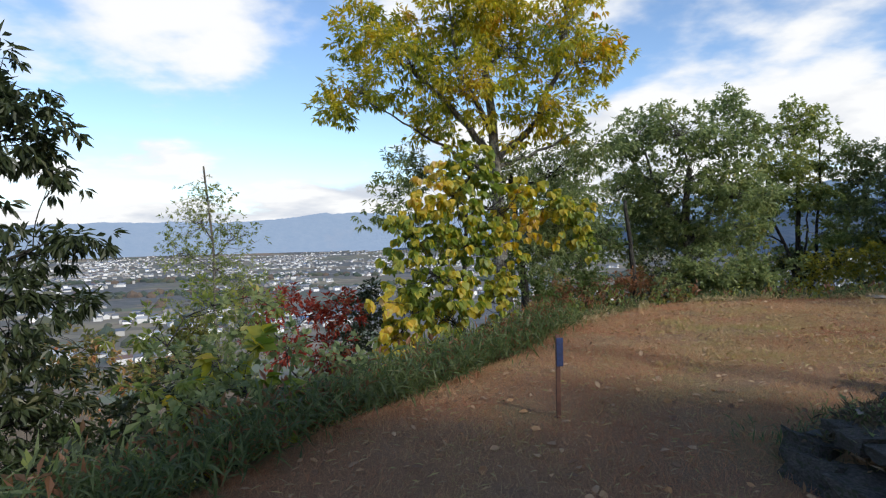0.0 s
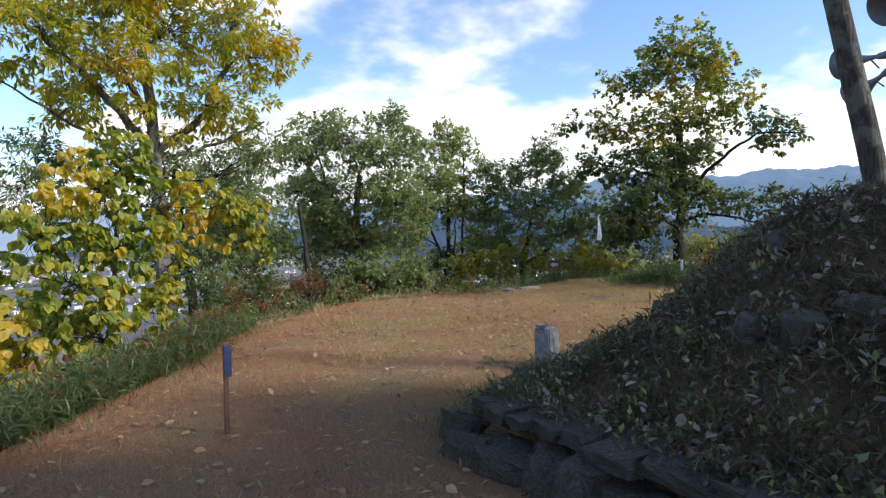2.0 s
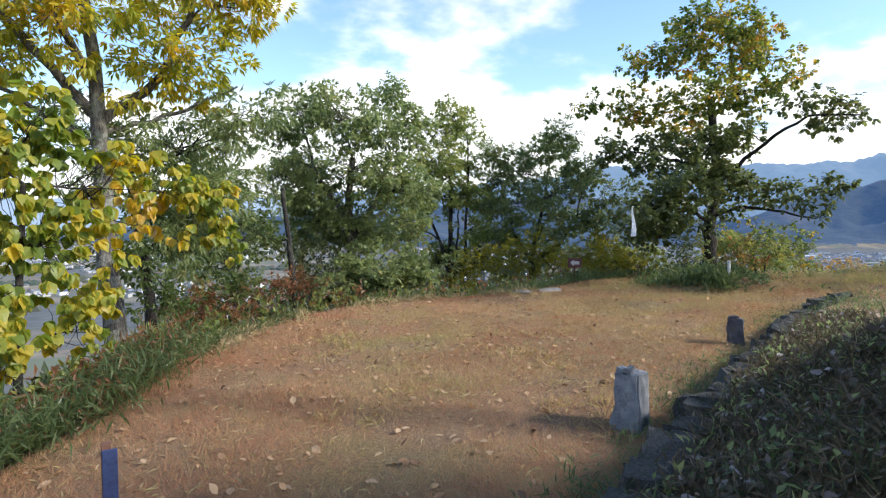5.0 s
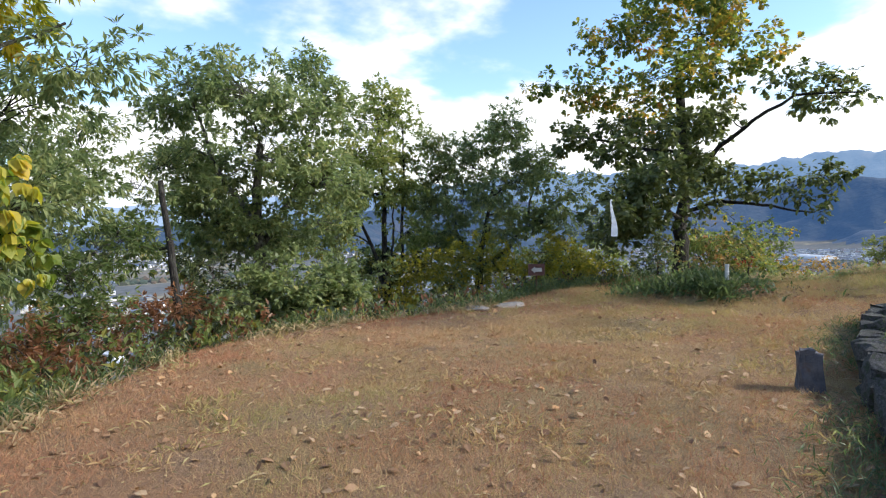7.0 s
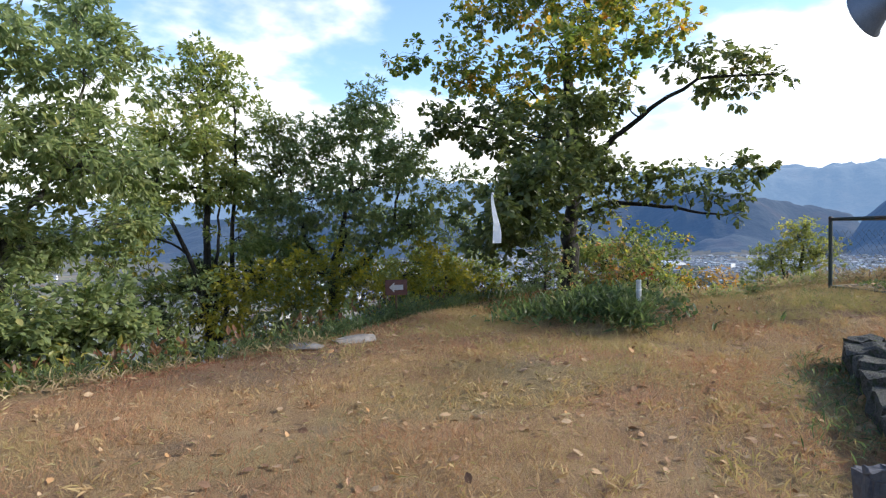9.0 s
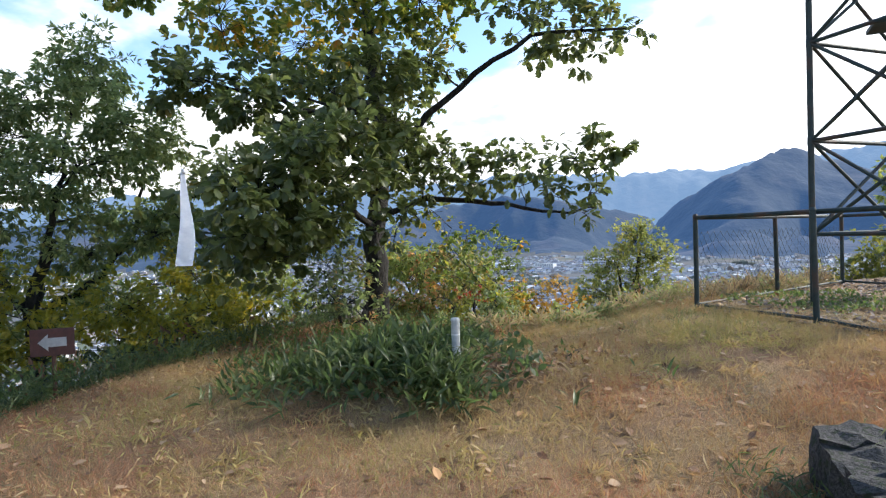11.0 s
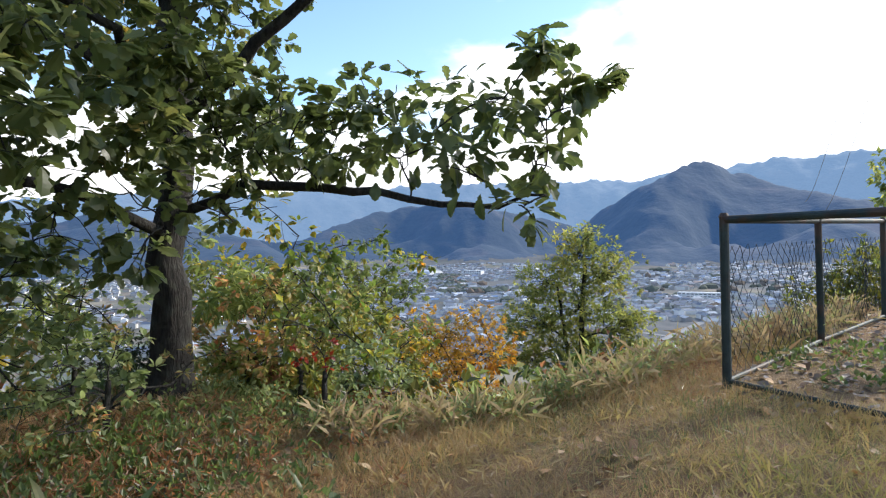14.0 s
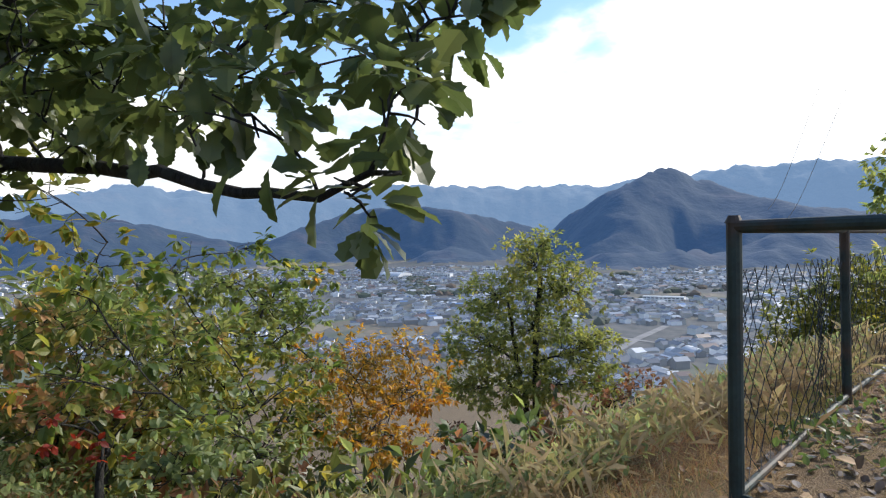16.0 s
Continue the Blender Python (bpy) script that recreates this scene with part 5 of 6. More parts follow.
undergrowth("bamboo_grass", "pale-edged dwarf bamboo on the slope beside the fence", p[:60] + side[:60] * rng.uniform(0.2, 1.5, (60, 1)), 0.24, 9, 0.13, LEAF_BLADE, leaf_sasa)
undergrowth("weeds", "tall straw-coloured weeds on the slope beside the fence", p[100:] + side[100:] * rng.uniform(-0.2, 1.6, (260, 1)), 0.22, 26, 0.17, LEAF_WISP, leaf_straw, "weeds")
undergrowth("weeds", "small green weeds on the slope beside the fence", p[::2] + side[::2] * rng.uniform(-0.1, 2.0, (180, 1)), 0.30, 18, 0.05, LEAF_SIMPLE, leaf_green, "weeds")
p = np.column_stack([rng.uniform(15.5, 19, 900), rng.uniform(5, 8.5, 900)])
p = p[(inside_by(p[:, 0], p[:, 1], RIM) > 0.1) & (p[:, 1] < 8.6 - 0.55 * (p[:, 0] - 16.3)) & (np.hypot(p[:, 0] - 17.1, p[:, 1] - 6.9) < 1.15)]
undergrowth("weeds", "green leafy weeds inside the fence", p[::2], 0.07, 9, 0.05, LEAF_OVAL, leaf_herb, "weeds")
p, side = along(MOUND[1:8], 800, rng)
undergrowth("bamboo_grass", "green weeds on top of the old stone edging", p - side * rng.uniform(0.0, 1.0, (800, 1)), 0.12, 11, 0.085, LEAF_BLADE, leaf_sasa)
p = np.column_stack([rng.uniform(2.3, 9.5, 17000), rng.uniform(-1, 6.5, 17000)])
p = p[inside_by(p[:, 0], p[:, 1], MOUND) > 0.06][:8000]
undergrowth("weeds", "dark dry weeds covering the earth mound", p[:5200], 0.15, 14, 0.075, LEAF_STRAP, leaf_mound, "weeds")
undergrowth("weeds", "small leafy weeds and vines on the mound", p[4600:], 0.16, 14, 0.045, LEAF_SIMPLE, leaf_mound, "weeds")
undergrowth("weeds", "thin green weeds scattered over the mound", p[::9], 0.2, 9, 0.06, LEAF_SIMPLE, leaf_green, "weeds")
undergrowth("dead_stems", "pale dead stems and straw on the mound", p[:1400] + 0.05, 0.18, 6, 0.09, GRASS_BLADE, leaf_straw, "weeds")
p, side = along(MOUND[3:8], 420, rng)
clear = np.hypot(p[:, 0] - 8.15, p[:, 1] - 7.02) > 0.75
p, side = np.concatenate([p[clear], p[clear]])[:420], np.concatenate([side[clear], side[clear]])[:420]
undergrowth("weeds", "green weeds along the foot of the stone edging", p + side * np.abs(rng.normal(0, 0.22, (420, 1))) + side * 0.15, 0.10, 8, 0.09, LEAF_BLADE, leaf_sasa, "weeds")
undergrowth("ferns", "small leafy ferns in the bamboo clump", rng.normal(0, 1, (220, 2)) * [0.5, 0.5] + [12.75, 10.75], 0.20, 12, 0.08, LEAF_OVAL, leaf_sasa, "ferns")
# low brush over the slope outside the rim
p, side = along(RIM[:19], 5200, rng)
p = p + side * (0.7 + rng.uniform(0, 1, (5200, 1)) ** 1.4 * 9)
p = p[inside_by(p[:, 0], p[:, 1], RIM) < -0.5]
for i, (mat, text) in enumerate(((leaf_dark, "dark green brush over the slope"), (leaf_brush, "russet brush over the slope"), (leaf_pale, "pale green brush over the slope"), (leaf_gold, "yellowing brush over the slope"))):
    undergrowth("brush", text, p[i::4], 0.55, 12, 0.12, LEAF_SIMPLE, mat, "brush")

GRASS_STOPS = [(0.0, (0.30, 0.15, 0.08)), (0.25, (0.40, 0.25, 0.13)), (0.5, (0.47, 0.35, 0.17)), (0.75, (0.37, 0.32, 0.12)), (1.0, (0.22, 0.235, 0.075))]
grass_mat = leaf_material("grass_straw", GRASS_STOPS, 0.6, 0.33, gloss=0.7, through_light=0.3)
grass_red = leaf_material("grass_red", [(0.0, (0.24, 0.09, 0.055)), (0.4, (0.45, 0.21, 0.12)), (0.75, (0.52, 0.35, 0.19)), (1.0, (0.44, 0.39, 0.18))], 0.55, 0.4, gloss=0.7, through_light=0.3)
p = np.column_stack([rng.uniform(-2.5, 19, 1700000), rng.uniform(0.5, 14, 1700000)])
keep = (inside_by(p[:, 0], p[:, 1], RIM) > -0.35) & (inside_by(p[:, 0], p[:, 1], MOUND) < -0.02)
yard = (p[:, 0] > 15.0) & (p[:, 1] < 8.5 - 0.55 * (p[:, 0] - 16.3)) & (p[:, 1] < 8.3 + 1.06 * (p[:, 0] - 16.3))
keep &= (np.hypot((p[:, 0] - 13.2) / 0.75, (p[:, 1] - 9.8) / 0.55) > 1) | (rng.uniform(0, 1, len(p)) < 0.12)
keep &= (np.hypot((p[:, 0] - 14.6) / 1.0, (p[:, 1] - 12.1) / 1.0) > 1) | (rng.uniform(0, 1, len(p)) < 0.15)
keep &= ~yard | (rng.uniform(0, 1, len(p)) < 0.08)
keep &= rng.uniform(0, 1, len(p)) < 0.55 + 0.5 * waves(p[:, 0], p[:, 1], 2.8, 91)
p = p[keep]
tall = 0.048 + 0.040 * ease(p[:, 0], 9, 14) * (0.6 + 0.5 * waves(p[:, 0], p[:, 1], 1.7, 92)) + 0.02 * rng.uniform(0, 1, len(p))
way = rng.normal(0, 0.8, (len(p), 3)) + [0, 0, 0.7]
reddish = (waves(p[:, 0], p[:, 1], 3.4, 93) + 0.75 - 0.105 * p[:, 0] + rng.normal(0, 0.35, len(p))) > 0
near_rim = inside_by(p[:, 0], p[:, 1], RIM)
reddish |= (near_rim < 0.8 + 0.3 * rng.normal(0, 1, len(p))) & (p[:, 0] < 12)
for pick, mat, text in ((reddish, grass_red, "short dry grass with reddish seed heads"), (~reddish, grass_mat, "short straw-coloured and olive grass on the hilltop")):
    q = p[pick]
    v, f = scatter(GRASS_BLADE, np.column_stack([q, ground_height(q[:, 0], q[:, 1]) - 0.004]), way[pick], rng.normal(0, 1, (len(q), 3)), np.maximum(tall[pick], 0.03) * rng.uniform(0.6, 1.7, len(q)))
    grass = new("grass", mesh_of("grass", v, f))
    grass.data.materials.append(mat)
    tagged(grass, text, "grass", kind="stuff")

q = np.column_stack([rng.uniform(2, 17, 3400), rng.uniform(3, 13.4, 3400)])
q = q[(inside_by(q[:, 0], q[:, 1], RIM) > 0.1) & (inside_by(q[:, 0], q[:, 1], MOUND) < -0.1) & ((q[:, 0] < 15.0) | (q[:, 1] > 8.8))]
q = q[waves(q[:, 0], q[:, 1], 2.4, 95) + 0.07 * (q[:, 0] - 9) > 0.1]
undergrowth("grass", "olive tufts of longer grass on the lawn", q, 0.012, 16, 0.085, LEAF_WISP, grass_mat, "grass")
q = np.column_stack([rng.uniform(-2, 17, 16000), rng.uniform(0.5, 13.5, 16000)])
q = q[(inside_by(q[:, 0], q[:, 1], RIM) > 0) & (inside_by(q[:, 0], q[:, 1], MOUND) < -0.02)]
v, f = scatter(LEAF_WISP, np.column_stack([q, ground_height(q[:, 0], q[:, 1]) + 0.03]), rng.normal(0, 1, (len(q), 3)) * [1, 1, 0.15], rng.normal(0, 0.5, (len(q), 3)) + [0, 0, 1], rng.uniform(0.04, 0.10, len(q)))
straw = new("straw", mesh_of("straw", v, f))
straw.data.materials.append(leaf_straw)
tagged(straw, "pale broken straw and stalks lying in the grass", "straw", kind="stuff")
p = np.column_stack([rng.uniform(-2, 18, 5200), rng.uniform(0.5, 13.5, 5200)])
p = p[(inside_by(p[:, 0], p[:, 1], RIM) > 0) & (inside_by(p[:, 0], p[:, 1], MOUND) < 0)]
heap = np.concatenate([rng.normal(0, 1, (520, 2)) * [0.40, 0.30] + [13.15, 9.8], rng.normal(0, 1, (120, 2)) * 0.3 + [13.6, 9.3]])
p = np.concatenate([p, heap, rng.normal(0, 1, (900, 2)) * [0.9, 0.8] + [15.17, 12.85], rng.normal(0, 1, (500, 2)) * [0.7, 0.6] + [15.47, 11.73]])
way = rng.normal(0, 1, (len(p), 3)) * [1, 1, 0.25]
v, f = scatter(LEAF_OVAL, np.column_stack([p, ground_height(p[:, 0], p[:, 1]) + 0.024]), way, rng.normal(0, 0.35, (len(p), 3)) + [0, 0, 1], rng.uniform(0.035, 0.10, len(p)))
litter = new("fallen_leaves", mesh_of("fallen_leaves", v, f))
litter.data.materials.append(leaf_fallen)
tagged(litter, "curled brown and tan leaves fallen on the grass", "fallen leaves", kind="stuff")


lrng = np.random.default_rng(64)
leaf_shape = mesh_of("fallen_leaf", *outline_leaf([0.02, 0.22, 0.34, 0.30, 0.14, 0.0], 0.35, -0.18))
leaf_shape.materials.append(plain_material("leaf_tan", (0.17, 0.085, 0.045), (0.44, 0.27, 0.15), 9.0, 0.8))
n = 0
while n < 60:
    x, y = lrng.uniform(0, 15), lrng.uniform(2.5, 12.5)
    if inside_by(np.array([x]), np.array([y]), RIM)[0] < 0.1 or inside_by(np.array([x]), np.array([y]), MOUND)[0] > -0.2:
        continue
    ob = new("fallen_leaf", leaf_shape)
    ob.location = (x, y, on_ground(x, y) + 0.022)
    ob.rotation_euler = (lrng.normal(0, 0.4), lrng.normal(0, 0.4), lrng.uniform(0, 6.3))
    ob.scale = (lrng.uniform(0.035, 0.07), lrng.uniform(0.06, 0.10), lrng.uniform(0.06, 0.14))
    tagged(ob, "large curled tan leaf lying on the grass", "fallen leaf", "large fallen leaves")
    n += 1

q = np.column_stack([rng.uniform(14, 21, 6000), rng.uniform(3, 8.6, 6000)])
q = q[(inside_by(q[:, 0], q[:, 1], RIM) > 0) & (q[:, 1] < 8.5 - 0.55 * (q[:, 0] - 16.3)) & (q[:, 1] < 8.6 + 1.06 * (q[:, 0] - 16.3))]
way = rng.normal(0, 1, (len(q), 3)) * [1, 1, 0.3]
v, f = scatter(LEAF_OVAL, np.column_stack([q, ground_height(q[:, 0], q[:, 1]) + 0.012]), way, rng.normal(0, 0.4, (len(q), 3)) + [0, 0, 1], rng.uniform(0.03, 0.09, len(q)))
yard_litter = new("leaf_litter", mesh_of("leaf_litter", v, f))
yard_litter.data.materials.append(leaf_material("litter_grey", [(0.0, (0.08, 0.06, 0.05)), (0.5, (0.22, 0.18, 0.16)), (0.85, (0.38, 0.34, 0.31)), (1.0, (0.36, 0.20, 0.12))], 0.2, gloss=0.8, through_light=0.1))
mound_litter_at = np.column_stack([rng.uniform(2.3, 9.5, 9000), rng.uniform(-1, 6.5, 9000)])
mound_litter_at = mound_litter_at[inside_by(mound_litter_at[:, 0], mound_litter_at[:, 1], MOUND) > 0.1][:5500]
q = mound_litter_at
v, f = scatter(LEAF_OVAL, np.column_stack([q, ground_height(q[:, 0], q[:, 1]) + rng.uniform(0.04, 0.16, len(q))]), rng.normal(0, 1, (len(q), 3)) * [1, 1, 0.4], rng.normal(0, 0.6, (len(q), 3)) + [0, 0, 1], rng.uniform(0.04, 0.10, len(q)))
mound_litter = new("leaf_litter", mesh_of("leaf_litter", v, f))
mound_litter.data.materials.append(yard_litter.data.materials[0])
tagged(mound_litter, "grey-brown dead leaves caught in the weeds of the mound", "leaf litter", kind="stuff")
tagged(yard_litter, "grey-brown leaf litter on bare soil inside the fence", "leaf litter", kind="stuff")

# ---- small built things ----
def box_bm(size, bevel=0.004, segments=2, jitter=0.0, rng=None, cuts=0):
    bm = bmesh.new()
    bmesh.ops.create_cube(bm, size=1.0)
    bmesh.ops.scale(bm, vec=size, verts=bm.verts)
    if cuts:
        bmesh.ops.subdivide_edges(bm, edges=bm.edges[:], cuts=cuts, use_grid_fill=True)
    if jitter:
        for v in bm.verts:
            v.co += Vector(rng.normal(0, jitter, 3))
    if bevel:
        bmesh.ops.bevel(bm, geom=bm.edges[:], offset=bevel, segments=segments, affect="EDGES", profile=0.6)
    return bm


def shifted(bm, x=0, y=0, z=0, turn=None):
    if turn is not None:
        bmesh.ops.transform(bm, matrix=turn, verts=bm.verts)
    bmesh.ops.translate(bm, vec=(x, y, z), verts=bm.verts)
    return bm


def rod(a, b, r, sides=8, r2=None):
    v, f = tube(np.array([a, b], float), [r, r if r2 is None else r2], sides)
    bm = bmesh.new()
    vs = [bm.verts.new(q) for q in v]
    for q in f:
        bm.faces.new([vs[i] for i in q])
    bm.faces.new(vs[:sides][::-1])
    bm.faces.new(vs[-sides:])
    bmesh.ops.recalc_face_normals(bm, faces=bm.faces[:])
    return bm


# wooden stake with a blue plate
z = on_ground(0.95, 5.05)
stake = thing("marker_stake", 0.95, 5.05, z, "thin reddish wooden stake with a blue plate on top", "stake")
part("post", shifted(box_bm((0.035, 0.035, 0.72), 0.003), 0, 0, 0.34), wood_stake, stake)
part("plate", shifted(box_bm((0.055, 0.012, 0.24), 0.003), 0.012, -0.026, 0.56), blue_tape, stake, "blue plate")

# stone posts
prng = np.random.default_rng(5)
post_dark = plain_material("stone_post_dark", (0.05, 0.052, 0.065), (0.13, 0.125, 0.135), 9.0, 0.9, 0, 0.6, 0.01, (0.11, 0.075, 0.055))
for x, y, h, w, turn, mat, text in ((4.5, 5.52, 0.44, 0.22, 20, stone_post, "squat pale grey square stone post with a chipped top"), (8.15, 7.02, 0.34, 0.20, 32, post_dark, "short dark stained stone post with a brown top")):
    z = on_ground(x, y)
    post = thing("stone_post", x, y, z, text, "post", "stone posts")
    bm = box_bm((w, w, h + 0.1), 0.0, 1, 0.007, prng, 3)
    for q in bm.verts:
        q.co.x *= 1 - 0.10 * (q.co.z / h + 0.5)
        q.co.y *= 1 - 0.10 * (q.co.z / h + 0.5)
    bmesh.ops.bevel(bm, geom=[ed for ed in bm.edges if ed.calc_face_angle(0) > 0.9], offset=0.012, segments=2, affect="EDGES")
    part("shaft", shifted(bm, 0, 0, h / 2 - 0.05, Matrix.Rotation(radians(turn), 4, "Z")), mat, post)
    part("chip", shifted(box_bm((w * 0.34, w * 0.5, 0.05), 0.0, 1, 0.008, prng, 2), -w * 0.27, 0.0, h + 0.012, Matrix.Rotation(radians(turn), 4, "Z")), mat, post)

# arrow sign
z = on_ground(11.4, 13.42)
sign = thing("direction_sign", 11.4, 13.42, z, "small brown sign with a white arrow on a wooden post", "sign")
face = Matrix.Rotation(radians(-50), 4, "Z")
part("post", rod((0, 0.03, -0.1), (0, 0.03, 0.62), 0.018), wood_stake, sign)
board = part("board", shifted(box_bm((0.34, 0.016, 0.24), 0.004), 0, 0, 0.52, None), sign_brown, sign)
bm = bmesh.new()
for pts in ([(-0.11, 0.0), (-0.03, -0.075), (-0.03, -0.04), (0.11, -0.04), (0.11, 0.04), (-0.03, 0.04), (-0.03, 0.075)],):
    low = [bm.verts.new((x, -0.014, 0.52 + q)) for x, q in pts]
    bm.faces.new(low)
bmesh.ops.solidify(bm, geom=bm.faces[:], thickness=0.004)
part("arrow", bm, sign_white, board, "white arrow")
sign.rotation_euler = (0, 0, radians(-42))

# white cloth ribbon tied to a twig
ribbon = thing("ribbon", 11.0, 11.25, 1.93, "long white cloth ribbon hanging from an oak twig", "ribbon")
bm = bmesh.new()
rows = []
for i in range(22):
    k = i / 21
    w = 0.012 + 0.040 * min(1, k * 1.3)
    cx, cy = -0.20 * k + 0.02 * math.sin(k * 4), -0.20 * k + 0.02 * math.sin(k * 5 + 0.6)
    tw = -0.75 + 0.35 * math.sin(k * 4)
    rows.append([bm.verts.new((cx + s * w * math.cos(tw), cy + s * w * math.sin(tw), -0.62 * k)) for s in (-1, -0.3, 0.4, 1)])
for r0, r1 in zip(rows, rows[1:]):
    for i in range(3):
        bm.faces.new((r0[i], r0[i + 1], r1[i + 1], r1[i]))
bmesh.ops.solidify(bm, geom=bm.faces[:], thickness=0.002)
part("strip", bm, ribbon_white, ribbon, smooth=True)
part("knot", shifted(box_bm((0.03, 0.025, 0.03), 0.008, 3)), ribbon_white, ribbon)

# pale pipe standing in the bamboo grass
z = on_ground(12.47, 9.98)
pipe = thing("marker_pipe", 12.47, 9.98, z, "short pale plastic marker pipe with a cap, standing upright", "pipe")
tube_part = part("tube", rod((0, 0, -0.1), (0, 0, 0.45), 0.034, 16), pipe_pale, pipe, smooth=False)
part("band", rod((0, 0, 0.33), (0, 0, 0.342), 0.036, 16), sign_white, tube_part)
part("cap", rod((0, 0, 0.445), (0, 0, 0.465), 0.038, 16, 0.032), pipe_pale, tube_part)

# flat rocks and a stump
def rock(x, y, size, mat, label, seed, sink=0.35, name="rock"):
    r = np.random.default_rng(seed)
    bm = bmesh.new()
    bmesh.ops.create_icosphere(bm, subdivisions=3, radius=1.0)
    axes = [Vector(r.normal(0, 1, 3)).normalized() for _ in range(9)]
    for v in bm.verts:
        cut = min(1.0, *(0.72 / max(v.co.normalized().dot(ax), 0.01) for ax in axes))
        v.co = v.co * cut + Vector(r.normal(0, 0.018, 3))
    bmesh.ops.scale(bm, vec=size, verts=bm.verts)
    me = bpy.data.meshes.new(name)
    bm.to_mesh(me)
    bm.free()
    me.materials.append(mat)
    ob = new(name, me)
    ob.location = (x, y, on_ground(x, y) + size[2] * (1 - sink) - size[2] * 0.25)
    ob.rotation_euler = (0, 0, r.uniform(0, 6))
    return tagged(ob, label, "rock")


rock(10.0, 12.75, (0.36, 0.14, 0.07), rock_pale, "flat pale rock at the lawn's edge", 1)
rock(9.3, 12.9, (0.25, 0.18, 0.06), rock_pale, "flat pale rock at the lawn's edge", 2)
rock(3.55, 2.15, (0.15, 0.12, 0.15), stone_dark, "grey rock lying on the mound", 3)
rock(3.78, 1.95, (0.16, 0.11, 0.14), stone_dark, "grey rock lying on the mound", 4)
rock(3.5, 2.45, (0.11, 0.10, 0.12), stone_dark, "grey rock lying on the mound", 6)
rock(4.1, 2.6, (0.13, 0.12, 0.12), stone_dark, "grey rock lying on the mound", 7)
rock(13.35, 10.35, (0.13, 0.12, 0.09), rock_pale, "small brown rock beside the pipe", 8)
rock(12.15, 7.25, (0.22, 0.18, 0.18), stone_dark, "dark boulder at the end of the stone edging", 9, 0.5)

# ---- chain-link fence ----
A, B, C, D = (16.3, 8.4), (15.2, 7.23), (18.2, 7.4), (20.0, 6.35)
F = (14.0, 5.95)
E = (18.9, 5.1)
zA = 0.33
fence = thing("chain_link_fence", A[0], A[1], zA, "dark green steel pipe fence with rusty chain-link mesh round the tower", "fence")


def rel(p, z):
    return np.array((p[0] - A[0], p[1] - A[1], z - zA))


TOP = 1.58
for q, lean in ((A, 0.0), (B, -0.06), (C, -0.05), (D, -0.02), (F, 0.0), (E, 0.0)):
    g = on_ground(*q)
    pole_ = part("post", rod(rel(q, g - 0.15), rel((q[0] + lean, q[1] - lean * 0.5), TOP + 0.02), 0.030, 12), steel_green, fence)
    part("post_cap", rod(rel((q[0] + lean, q[1] - lean * 0.5), TOP + 0.015), rel((q[0] + lean, q[1] - lean * 0.5), TOP + 0.045), 0.037, 12, 0.022), steel_green, pole_)
for a_, b_ in ((A, B), (B, F), (A, C), (C, D), (D, E)):
    part("rail", rod(rel(a_, TOP), rel(b_, TOP), 0.026, 12), steel_green, fence)
    ga, gb = on_ground(*a_), on_ground(*b_)
    part("rail", rod(rel(a_, ga + 0.05), rel(b_, gb + 0.05), 0.018, 10), steel_green, fence)


def chain_link(a_, b_, cell=0.075, wire=0.0026):
    """Crossing zigzag wires from post to post."""
    length = math.dist(a_, b_)
    z0, z1 = max(on_ground(*a_), on_ground(*b_)) + 0.06, TOP - 0.03
    rows_, cols = int((z1 - z0) / cell), int(length / cell)
    pieces = []
    r = np.random.default_rng(int(length * 100))
    way = np.array((b_[0] - a_[0], b_[1] - a_[1], 0)) / length
    out = np.array((-way[1], way[0], 0))
    for c in range(cols):
        n = rows_
        k = np.arange(n)
        sx = (c + 0.5 * ((k + c) % 2 * 2 - 1) * 0.98 + 0.5) * cell
        bulge = 0.05 * np.sin(k / n * np.pi) * math.sin(c / cols * np.pi * 3) + 0.003 * (k % 2)
        pts = rel(a_, z0) + sx[:, None] * way + (k * cell)[:, None] * np.array((0, 0, 1.0)) + bulge[:, None] * out
        pts = pts + r.normal(0, 0.003, pts.shape)
        pieces.append(tube(pts, np.full(n, wire), 3))
    return joined(pieces)


for a_, b_ in ((A, C), (C, D)):
    v, f = chain_link(a_, b_)
    part("mesh", mesh_of("mesh", v, f), wire_steel, fence, "sagging chain-link wire")

# ---- loudspeaker tower ----
T0 = np.array((16.75, 7.1))
U, V = np.array((-0.685, -0.729)), np.array((0.729, -0.685))
SIDE = 1.65
LEGS = [T0, T0 + SIDE * V, T0 + SIDE * (U + V), T0 + SIDE * U]
LEVELS = [0.30, 1.33, 2.47, 3.66, 4.85, 6.0, 7.2]
tower = thing("steel_tower", T0[0], T0[1], 0.30, "dark green steel lattice tower carrying grey horn loudspeakers", "tower")


def tw(i, z):
    q = LEGS[i % 4]
    return np.array((q[0] - T0[0], q[1] - T0[1], z - 0.30))


for i in range(4):
    part("leg", rod(tw(i, 0.1), tw(i, 7.3), 0.036, 10), steel_green, tower)
    for lo, hi in zip(LEVELS[1:], LEVELS[2:]):
        part("cross_brace", rod(tw(i, lo), tw(i + 1, hi), 0.022), steel_green, tower)
        part("cross_brace", rod(tw(i + 1, lo), tw(i, hi), 0.022), steel_green, tower)
    for z in LEVELS[1:]:
        part("strut", rod(tw(i, z), tw(i + 1, z), 0.026), steel_green, tower)
        bm = box_bm((0.075, 0.075, 0.11), 0.015)
        part("gusset", shifted(bm, *tw(i, z)), steel_green, tower)
mid = (LEGS[0] + LEGS[2]) / 2 - T0
